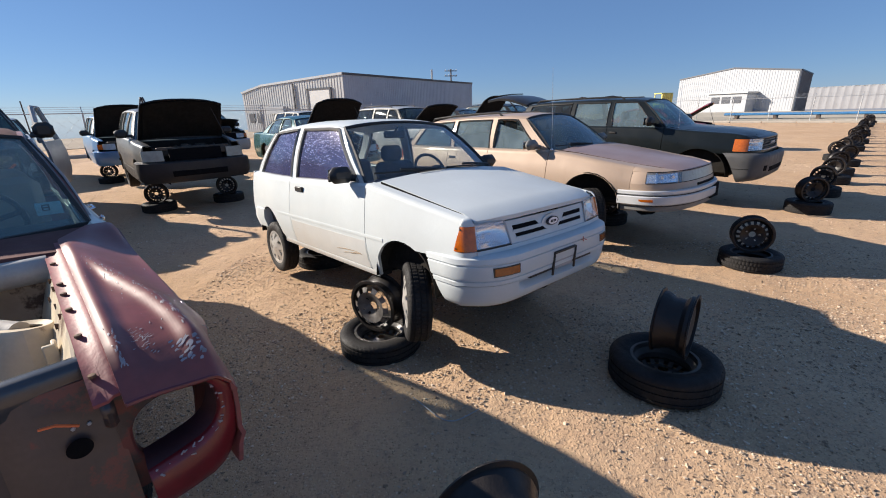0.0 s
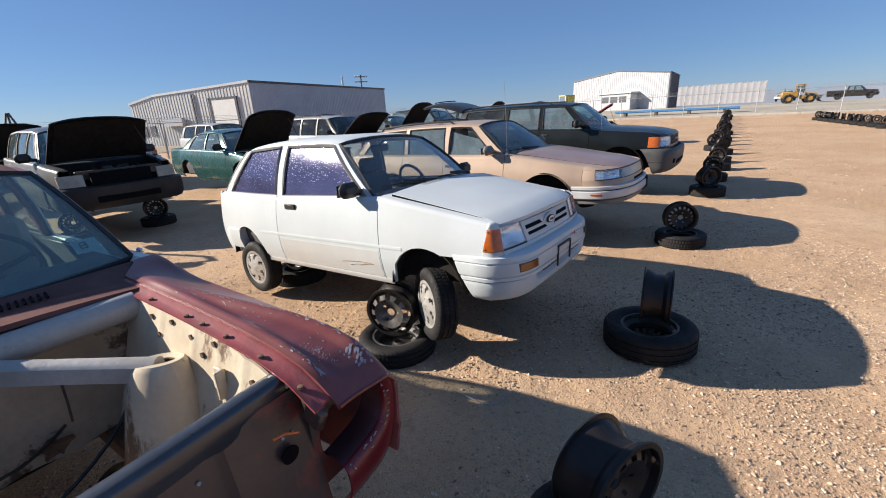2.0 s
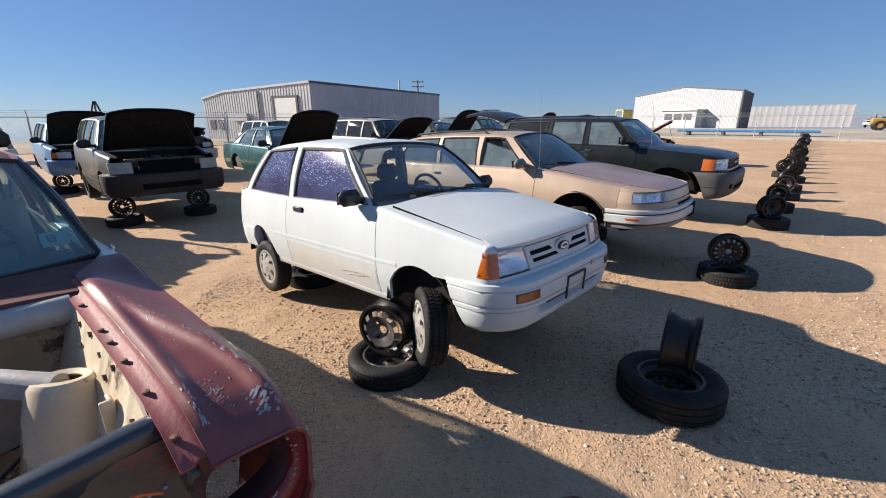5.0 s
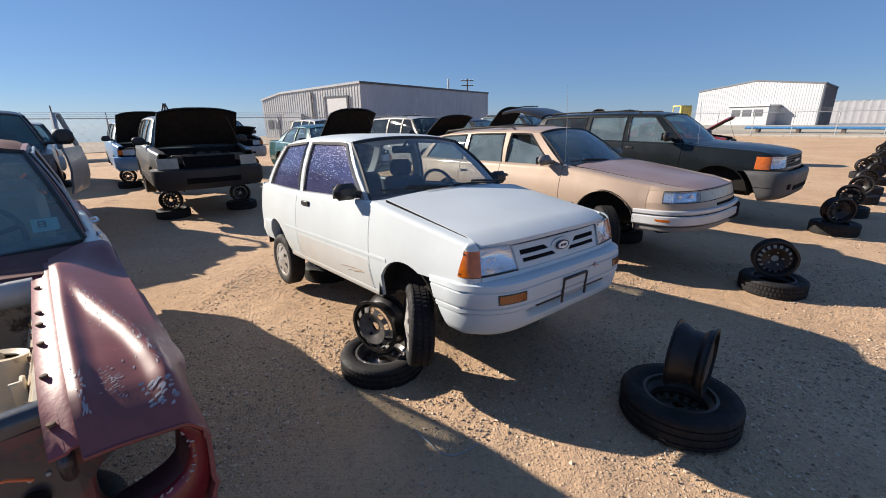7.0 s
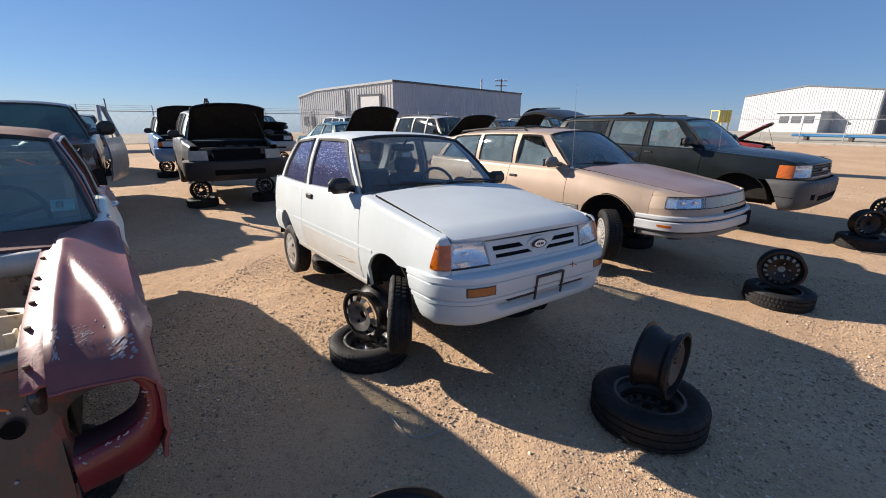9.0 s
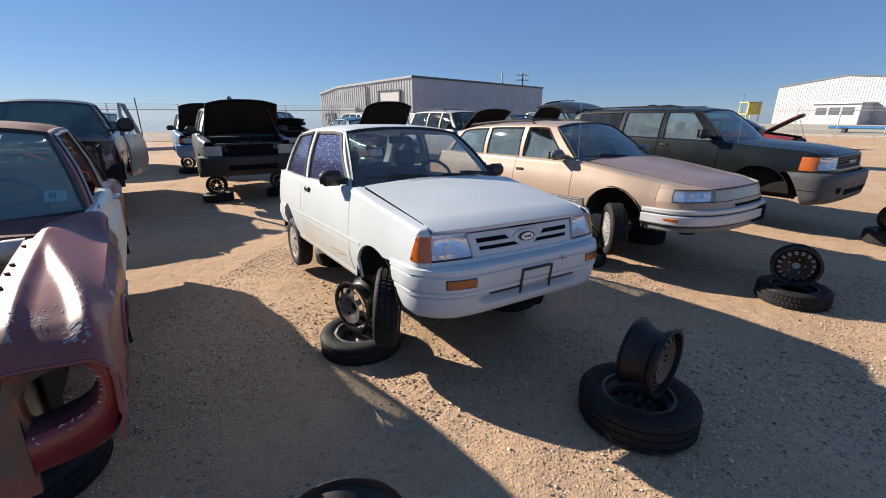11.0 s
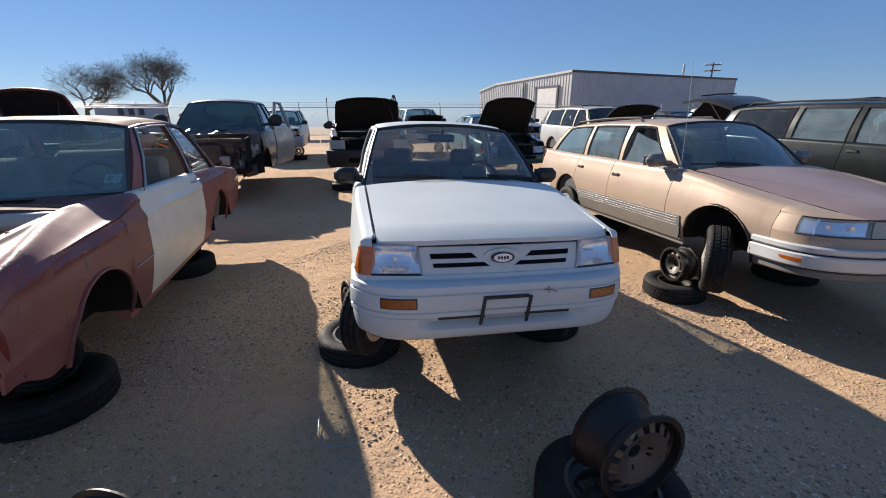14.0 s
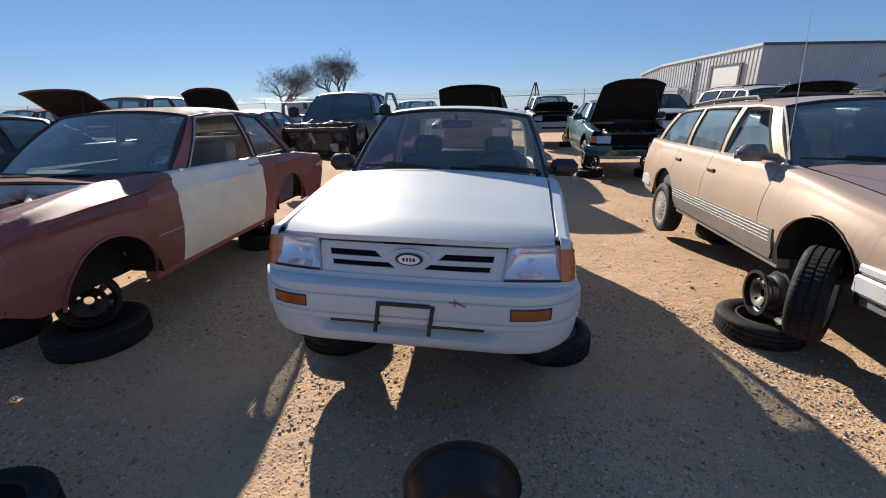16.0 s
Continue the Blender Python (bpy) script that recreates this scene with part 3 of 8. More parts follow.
    def glasshouse(self, glasses=("window_glass",), skip_screen=False):
        ws = self.windows
        xrf, xrr = -self.roof[-1][0], -self.roof[0][0]
        g = 0.006
        for s in (-1, 1):
            edges = [(self.apillar, xrf)] + [q for w in ws for q in ((w[0], w[2]), (w[1], w[3]))] + [(self.rearbase, xrr)]
            for k in range(0, len(edges), 2):
                a, b = edges[k], edges[k + 1]
                P = grid(lambda u, t: self.gh(-(a[0] + (b[0] - a[0]) * u), -(a[1] + (b[1] - a[1]) * u), t, s), (0, 0.5, 1), np.linspace(0, 1, 6))
                self.put(Geo().add(*slab(P, (0, -s * 0.035, 0))), "pillar", self.pillar)
            for w in ws:
                P = grid(lambda u, t: self.gh(-(w[0] + (w[1] - w[0]) * u), -(w[2] + (w[3] - w[2]) * u), t, s, -0.008), np.linspace(0, 1, 5), np.linspace(0.0, 0.93, 5))
                if len(w) > 4 and w[4] == "low":      # half wound down and tilted in its guides
                    R_ = grid(lambda u, t: self.gh(-(w[0] + (w[1] - w[0]) * u), -(w[2] + (w[3] - w[2]) * u), t, s, -0.012), np.linspace(0.03, 1, 5), np.linspace(0.0, 1.0, 5))
                    R_ = np.array([[R_[i][j] if False else R_[i][0] + (R_[i][4] - R_[i][0]) * (j / 4) * (0.55 + 0.27 * i / 4) for j in range(5)] for i in range(5)])
                    self.put(Geo().add(*slab(R_, (0, -s * 0.005, 0))), "side_window", M[self.glassmat], "half-open window pane")
                elif not (len(w) > 4 and w[4] == "open"):
                    self.put(Geo().add(*slab(P, (0, -s * 0.005, 0))), "side_window", (self.far_glass if s > 0 and self.far_glass else M[w[4]]) if len(w) > 4 else M[self.glassmat])
                # rubber seal round the pane
                loop = [P[0][j] for j in range(5)] + [P[i][-1] for i in range(1, 5)] + [P[-1][j] for j in range(3, -1, -1)] + [P[i][0] for i in range(3, -1, -1)]
                self.put(Geo().add(*tube([Vector(p) + Vector((0, s * 0.006, 0.006)) for p in loop], self.win_seal[1], 5)), "window_seal", M[self.win_seal[0]])
                P = grid(lambda u, t: self.gh(-(w[0] + (w[1] - w[0]) * u), -(w[2] + (w[3] - w[2]) * u), t, s, 0.002), np.linspace(0, 1, 5), (0.93, 1.0))
                self.put(Geo().add(*slab(P, (0, -s * 0.035, 0))), "window_header", self.pillar)
        # roof
        xs = np.linspace(-xrf, -xrr, 14)
        def rp(x, v):
            y = v * abs(self.gh(x, x, 1, 1)[1])
            e = abs(v)
            drop = 0.022 * smooth01((e - 0.9) / 0.1)
            return (x, y, self.zr(x) + self.crown * (1 - e ** 2.4) + 0.012 - drop)
        P = grid(rp, xs, (-1.0, -0.97, -0.92, -0.8, -0.55, -0.28, 0, 0.28, 0.55, 0.8, 0.92, 0.97, 1.0))
        self.put(Geo().add(*slab(P, (0, 0, -0.03))), "roof", self.roofmat or self.paint)
        # windscreen and rear window
        def scr(a, b, bowb, bowt, name, material):
            ys = np.linspace(-0.985, 0.985, 11)
            def sp(v, t):
                p0, p1 = Vector(self.gh(-a[0], -a[1], 0.0, 1)), Vector(self.gh(-a[0], -a[1], 1.0, 1))
                p = p0.lerp(p1, t)
                k = 1 - abs(v) ** 2.2
                return (p.x + k * (bowb + (bowt - bowb) * t), v * p.y, p.z + k * (self.crown * t) + 0.004 + 0.03 * math.sin(math.pi * t))
            P = grid(sp, ys, np.linspace(0.0, 0.985, 6))
            if material:
                self.put(Geo().add(*slab(P, (-0.004 if bowb > 0 else 0.004, 0, -0.004))), name, material)
            loop = [P[i][0] for i in range(11)] + [P[-1][j] for j in range(1, 6)] + [P[i][-1] for i in range(9, -1, -1)] + [P[0][j] for j in range(4, -1, -1)]
            self.put(Geo().add(*tube(loop, 0.014, 5)), "screen_seal", M[self.sealmat])
        scr((self.apillar, xrf), None, self.apillar - self.cowl, 0.05, "windscreen", None if skip_screen else M[self.wscreen or self.glassmat])
        scr((self.rearbase, xrr), None, -0.08, -0.04, "rear_window", M[self.glassmat])

    def hood_panel(self, angle=0.0, material=None, inside=None, label="", name="hood", thick=0.025, crease=0.0):
        a, b = self.hood
        xs = np.linspace(0, 1, 12)
        ys = (-1, -0.96, -0.85, -0.6, -0.3, 0, 0.3, 0.6, 0.85, 0.96, 1)
        def hp(u, v):
            x = -b + (b - a) * u
            y = v * (self.yh(x) - self.hood_gap)
            nose = 1 - abs(v) ** 3
            rear = self.cowl_bow * (1 - v * v) * (1 - u)
            xx = x - self.bow * 0.6 * abs(v) ** 3 * u + rear
            z = self.zt(x) + 0.01 + self.hood_up + self.crown * 0.8 * (1 - abs(v) ** 2.2) * min(1, 0.5 + (1 - u)) - 0.025 * smooth01((u - 0.9) / 0.1)
            z += crease * math.exp(-((abs(v) - 0.62) / 0.06) ** 2) * (1 - u * 0.3)
            return (xx, y, z)
        P = grid(hp, xs, ys)
        m = self.m
        hinge = Vector((-b, 0, self.zt(-b)))
        at = m @ Matrix.Translation(hinge) @ Matrix.Rotation(radians(-angle), 4, "Y") @ Matrix.Translation(-hinge)
        ob = Geo().add(*slab(P, (0, 0, -thick))).put(name, material or self.paint, self.e, label, 38, at)
        # added black strips paint the shade of the gap onto the hood's side faces
        if self.hood_up:
            for s in (-1, 1):
                S = grid(lambda u, t: (-b + (b - a) * u - self.bow * 0.6 * u, s * (self.yh(-b + (b - a) * u) - self.hood_gap + 0.002), self.zt(-b + (b - a) * u) - 0.02 + (0.026 + self.hood_up) * t - 0.02 * smooth01((u - 0.9) / 0.1)), np.linspace(0, 0.97, 12), (0, 1))
                Geo().add(*slab(S, (0, s * 0.002, 0))).put("hood_gap_shade", M["void"], self.e, "", 38, m)
        if angle:
            Q = grid(lambda u, v: Vector(hp(u, v)) + Vector((0, 0, -thick - 0.012)), np.linspace(0.05, 0.95, 6), np.linspace(-0.9, 0.9, 7))
            Geo().add(*slab(Q, (0, 0, -0.01))).put("hood_liner", M["dark"], ob)
            p = at @ Vector(hp(0.85, 0.7))
            q = m @ Vector((-a - 0.1, self.yh(-a) - 0.03, self.zt(-a) - 0.05))
            Geo().add(*tube([q, p], 0.007, 6)).put("prop_rod", M["engine"], self.e)
        return ob

    def bay(self, engine=True):
        """Engine room: side walls, bulkhead, engine."""
        a, b = self.hood
        g = Geo()
        for s in (-1, 1):
            P = grid(lambda u, t: (-a - 0.1 - (b - a - 0.1) * u, s * (self.yh(-a - (b - a) * u) - 0.012), self.sill + 0.05 + (self.zt(-a - (b - a) * u) - self.sill - 0.07) * t), np.linspace(0, 1, 5), (0, 1))
            g.add(*slab(P, (0, -s * 0.015, 0)))
        g.add(*rbox(0.03, self.W * 1.7, 0.5, 0.005, -b - 0.02, 0, self.zt(-b) - 0.29))
        self.put(g, "bay_wall", M["dark"])
        if engine:
            rnd = random.Random(self.name)
            g = Geo()
            xm, zt = -(a + b) / 2, self.zt(-(a + b) / 2)
            g.add(*rbox((b - a) * 0.5, 0.5, 0.4, 0.04, xm, 0, zt - 0.36))
            for k in range(16):
                g.add(*rbox(rnd.uniform(0.06, 0.22), rnd.uniform(0.06, 0.24), rnd.uniform(0.05, 0.16), 0.02, xm + rnd.uniform(-0.5, 0.5) * (b - a) * 0.75, rnd.uniform(-0.85, 0.85) * self.yh(xm), zt - rnd.uniform(0.12, 0.24)))
            for k in range(5):
                y0 = rnd.uniform(-0.4, 0.4)
                g.add(*tube([(xm + 0.3 - 0.15 * j, y0 + 0.12 * math.sin(j + k), zt - 0.12 + 0.03 * math.sin(2 * j)) for j in range(5)], 0.022, 6))
            self.put(g, "engine", M["engine"])
            Geo().add(*rbox(0.06, self.yh(-a) * 1.8, 0.06, 0.01, -a - 0.12, 0, self.zt(-a) - 0.05)).put("radiator_support", M["engine"], self.e, at=self.m)

    def underside(self):
        g = Geo()
        L = self.length
        g.add(*rbox(L - 0.55, self.W * 1.5, 0.07, 0.02, -L / 2 - 0.05, 0, self.sill + 0.06))
        for a in self.axles:
            g.add(*tube([(-a, -self.W + 0.16, self.rw), (-a, self.W - 0.16, self.rw)], 0.035, 8))
        g.add(*tube([(-0.9, 0.2, self.sill + 0.02), (-L + 0.1, 0.25, self.sill + 0.02)], 0.03, 8))
        self.put(g, "underbody", M["dark"])
        for a in self.axles:
            for s in (-1, 1):
                P = grid(lambda u, v: (-a + (self.arch + 0.015) * math.cos(math.pi * u), s * (self.hw(-a, self.rw + self.arch * 0.8) - 0.015 - 0.36 * v), max(self.sill, self.rw + (self.arch + 0.015) * math.sin(math.pi * u))), np.linspace(0, 1, 13), (0, 1))
                g = Geo().add(*slab(P, (0, 0, 0.012)))
                g.add(*rbox(self.arch * 1.9, 0.02, self.arch + 0.1, 0.005, -a, s * (self.W - 0.42), self.rw + self.arch * 0.5))
                self.put(g, "wheel_well", M["dark"])

    def tail(self, material=None):
        L = self.length
        xr = -L + 0.08
        P = grid(lambda v, z: (xr - 0.05 * (1 - abs(v) ** 3) - 0.06 * (z - 0.5), v * self.hw(-L + 0.1, z), z), np.linspace(-1, 1, 9), np.linspace(self.sill + 0.05, self.zt(-L + 0.1) + 0.004, 6))
        self.put(Geo().add(*slab(P, (0.03, 0, 0))), "tail_panel", material or self.paint)
        for s in (-1, 1):
            P = grid(lambda y, z: (xr - 0.055 - 0.05 * (1 - (y / self.W) ** 2), s * y, z), (self.W * 0.62, self.W * 0.75, self.W * 0.86), (self.zt(xr) - 0.27, self.zt(xr) - 0.07))
            self.put(Geo().add(*slab(P, (0.02, 0, 0))), "tail_lamp", M["red_paint"])
        if -L + 0.1 < -self.rearbase - 0.15:      # boot lid or load deck
            P = grid(lambda x, v: (x, v * (self.hw(x, self.zt(x)) - 0.08), self.zt(x) + 0.012 + 0.02 * (1 - v * v)), np.linspace(-self.rearbase - 0.02, -L + 0.06, 6), np.linspace(-1, 1, 7))
            self.put(Geo().add(*slab(P, (0, 0, -0.03))), "boot_lid", material or self.paint)

    def bumper(self, profile, xf, back, mat_, name="bumper", front=True, bow=None, halfw=None, n=31, label="", sq=3.2, trim=None):
        """Wraps round the nose or the tail; profile is (out, z)."""
        hwid, bw = halfw or self.W, self.bow if bow is None else bow
        path = []
        sgn = 1 if front else -1
        x0 = xf if front else -self.length + 0.03
        for v in np.linspace(-1, 1, n):
            y = v * (hwid - 0.06)
            x = x0 - sgn * bw * abs(v) ** sq
            dx = -sgn * bw * sq * abs(v) ** (sq - 1) * (1 if v >= 0 else -1) / (hwid - 0.06)
            nx, ny = sgn, -dx * sgn
            q = math.hypot(nx, ny)
            path.append((x, y, nx / q, ny / q))
        xe = path[0][0]
        side = lambda s: [(xe - sgn * (0.05 + (back - 0.05) * k), s * (hwid - 0.02), 0.0, float(s)) for k in (1, 0.66, 0.33, 0.0)]
        path = side(-1) + path + side(1)[::-1]
        v, f = sweep(path, profile)
        return self.put(Geo().add([trim(*p) for p in v] if trim else v, f), name, mat_, label)

    def front_patch(self, name, y0, y1, z0, z1, material, out=0.01, thick=0.04, parent=None, label="", n=6, nz=4, z0b=None, z1b=None, lean=(0.0, 0.0)):
        """A plate on the nose between two heights; its far end may have other heights."""
        z0b, z1b = z0 if z0b is None else z0b, z1 if z1b is None else z1b
        def fp(u, t):
            y = y0 + (y1 - y0) * u
            z = (z0 + (z0b - z0) * u) * (1 - t) + (z1 + (z1b - z1) * u) * t
            y += math.copysign(lean[0] + (lean[1] - lean[0]) * u, y0) * t
            return (self.fx(y, z) + out, y, z)
        P = grid(fp, np.linspace(0, 1, n), np.linspace(0, 1, nz))
        return self.put(Geo().add(*slab(P, (-thick, 0, 0))), name, material, label, parent)

    def lamp(self, s, y0, y1, z0, z1, out=0.03, deep=0.09, name="headlamp", lean=(0.0, 0.0)):
        """A clear lens over a bowl with its bulb."""
        ob = self.front_patch(name, s * y0, s * y1, z0, z1, M["lens_glass"], out, 0.006, lean=lean)
        yc, zc = (y0 + y1) / 2, (z0 + z1) / 2
        def bowl(u, v):
            y, z = y0 + (y1 - y0) * u + (lean[0] + (lean[1] - lean[0]) * u) * v, z0 + (z1 - z0) * v
            r = min(1.0, (abs(2 * u - 1) ** 4 + abs(2 * v - 1) ** 4) ** 0.25)
            d = 0.015 + deep * (1 - r ** 3) * 0.9 if r < 0.999 else 0.008
            return (self.fx(y, z) + out - d, s * y, z)
        P = grid(bowl, np.linspace(0, 1, 9), np.linspace(0, 1, 9))
        self.put(Geo().add(*slab(P, (-0.006, 0, 0))), "reflector", M["reflector"])
        self.put(Geo().add(*tube([(self.fx(yc, zc) + out - deep, s * yc, zc), (self.fx(yc, zc) + out - deep * 0.55, s * yc, zc)], 0.009, 8)), "bulb", M["chrome"])
        return ob

    def wheels(self, kind, R, w, steer=0.0, which=(0, 1, 2, 3), drop=0.0, inset=0.10, camber=0.0, **kw):
        for k, (a, s) in enumerate(((self.axles[0], -1), (self.axles[0], 1), (self.axles[1], -1), (self.axles[1], 1))):
            if k in which:
                m = self.m @ pose(-a, s * (self.W - inset), self.rw - drop, camber * s if k < 2 else 0, 0, steer if k < 2 else 0)
                wheel(self.e, m, R, w, kind, side=1 if s < 0 else -1, **kw)

    def seats(self, material, xs=(1.75,), rear=2.7, bench=False, zf=None):
        zf = (self.sill + 0.22) if zf is None else zf
        def seat(x, y, wd):
            g = Geo()
            g.add(*rbox(0.5, wd, 0.16, 0.05, -x + 0.02, y, zf + 0.12))
            g.add(*rbox(0.14, wd, 0.50, 0.05), Matrix.Translation((-x - 0.25, y, zf + 0.42)) @ Matrix.Rotation(radians(-14), 4, "Y"))
            if wd < 0.8:
                g.add(*rbox(0.10, 0.26, 0.17, 0.04, -x - 0.34, y, zf + 0.745))
            self.put(g, "seat", material)
        for x in xs:
            if bench:
                seat(x, 0, self.W * 1.5)
            else:
                for s in (-1, 1):
                    seat(x, s * self.W * 0.42, 0.48)
        if rear:
            seat(rear, 0, self.W * 1.4)
        dash = Geo()
        P = grid(lambda v, k: ((-self.cowl - 0.12 - 0.09 * (1 - v * v) * 0 - (0.05, 0.30, 0.36, 0.3)[k]), v * self.W * 0.80, self.zt(-self.cowl) + (-0.03, -0.02, -0.10, -0.38)[k]), np.linspace(-1, 1, 7), (0, 1, 2, 3))
        dash.add(*slab(P, (0.02, 0, -0.04)))
        self.put(dash, "dashboard", M["inner"])
        c = Vector((-self.cowl - 0.62, self.W * 0.42, self.zt(-self.cowl) - 0.02))
        ring = [c + Matrix.Rotation(radians(-25), 3, "Y") @ Vector((0, 0.18 * math.cos(a), 0.18 * math.sin(a))) for a in np.linspace(0, 2 * math.pi, 25)]
        g = Geo().add(*tube(ring, 0.015, 6))
        for k in (1, 11, 18):
            g.add(*tube([ring[k], c + Vector((0.02, 0, 0))], 0.014, 5))
        g.add(*tube([c, c + Vector((0.3, 0, -0.13))], 0.03, 6))
        self.put(g, "steering_wheel", M["plastic"])
        for s in (-1, 1):   # door cards
            P = grid(lambda x, z: (x, s * (self.hw(x, z) - 0.06), z), np.linspace(-self.apillar - 0.05, -self.rearbase + 0.15, 8), np.linspace(self.sill + 0.08, self.zt(-self.apillar) - 0.04, 4))
            self.put(Geo().add(*slab(P, (0, -s * 0.02, 0))), "inner_trim", M["inner"])

    def mirror(self, s, x, z, material, size=(0.10, 0.20, 0.13), out=0.12):
        y = self.hw(-x, self.zt(-x) - self.rb) - self.rb
        g = Geo().add(*rbox(size[0], size[1], size[2], 0.42 * min(size), -x, s * (y + out), z + size[2] / 2))
        g.add(*tube([(-x, s * (y - 0.04), z + 0.03), (-x, s * (y + out), z + 0.05)], 0.03, 6))
        ob = self.put(g, "door_mirror", material)
        Geo().add(*rbox(0.006, size[1] * 0.85, size[2] * 0.8, 0.002, -x - size[0] / 2 - 0.003, s * (y + out), z + size[2] / 2)).put("mirror_glass", M["chrome"], ob)
        return ob

    def handle(self, s, x, z, material, size=(0.14, 0.018, 0.035)):
        y = self.hw(-x, z)
        self.put(Geo().add(*rbox(*size, 0.006, -x, s * (y + 0.006), z)), "door_handle", material)

    def strip(self, name, x0, x1, z0, z1, s, material, out=0.008, n=12, label=""):
        """A moulding along the flank."""
        P = grid(lambda x, z: (x, s * (self.hw(x, z) + (out if z0 < z < z1 else out * 0.6)), z), np.linspace(-x1, -x0, n), np.linspace(z0, z1, 4))
        return self.put(Geo().add(*slab(P, (0, -s * (out + 0.004), 0))), name, material, label)

    def cowl_panel(self, material=None):
        """The vented strip between hood and windscreen."""
        b = self.hood[1]
        ys = np.linspace(-1, 1, 11)
        P = grid(lambda v, k: (-b + 0.02 - k * (self.apillar - b + 0.02) + (self.apillar - self.cowl) * (1 - abs(v) ** 2.2) * k * 0.9, v * (self.yh(-b) + 0.02), self.zt(-b) - 0.004 + 0.03 * (1 - v * v)), ys, (0, 1))
        return self.put(Geo().add(*slab(P, (0, 0, -0.02))), "cowl", material or self.paint)

    def wipers(self, spans, up=0.05):
        z = self.zt(-self.cowl) + up
        for y0, y1 in spans:
            pts = [(-self.cowl - 0.02 - up - 0.02 * t - (self.apillar - self.cowl) * (abs(y0 + (y1 - y0) * t) / self.W) ** 2 * 0.9, y0 + (y1 - y0) * t, z + 0.03 * t + 0.010 * math.sin(math.pi * t)) for t in np.linspace(0, 1, 7)]
            g = Geo().add(*tube(pts, 0.007, 5)).add(*tube([Vector(p) + Vector((0, 0, 0.018)) for p in pts[:5]], 0.010, 5)).add(*rbox(0.05, 0.05, 0.03, 0.012, *pts[0]))
            self.put(g, "wiper", M["plastic"])

    def roof_rack(self, x0, x1, material, bars=2):
        for s in (-1, 1):
            y = s * (self.Wr - 0.10)
            zz = lambda x: self.zr(-x) + self.crown * (1 - (0.85) ** 2.4) + 0.055
            self.put(Geo().add(*tube([(-x0 - (x1 - x0) * t, y, zz(x0 + (x1 - x0) * t) - (0.045 if t in (0, 1) else 0)) for t in (0, 0.04, 0.3, 0.6, 0.96, 1)], 0.016, 6)), "roof_rail", material)
        for k in range(bars):
            x = x0 + (x1 - x0) * (0.25 + 0.5 * k)
            self.put(Geo().add(*tube([(-x, -self.Wr + 0.1, zz(x)), (-x, 0, zz(x) + 0.03), (-x, self.Wr - 0.1, zz(x))], 0.014, 6)), "cross_bar", material)

    def body(self, hood_angle=0.0, bare_front=False, rear_x=None):
        """Panels that every car has: fenders, doors, quarters, tail."""
        fe = self.hood[0] + self.bow * (0.9 if self.nose_end is None else 0) + (self.nose_end or 0)
        d = self.doors
        for s in (-1, 1):
            self.panel("front_fender", fe, d[0][0], s, "hood")
            for (a, b) in d:
                self.panel("door", a, b, s)
            self.panel("rear_quarter", d[-1][1], self.length - 0.06, s)
            P = grid(lambda x, z: (x, s * (self.hw(x, self.sill) - 0.02), z), np.linspace(-self.axles[1] + self.arch, -self.axles[0] - self.arch, 5), (self.sill - self.rock_drop, self.sill + 0.02))
            self.put(Geo().add(*slab(P, (0, -s * 0.08, 0))), "rocker", self.rock if self.rock else self.paint)
        self.tail()
        self.underside()

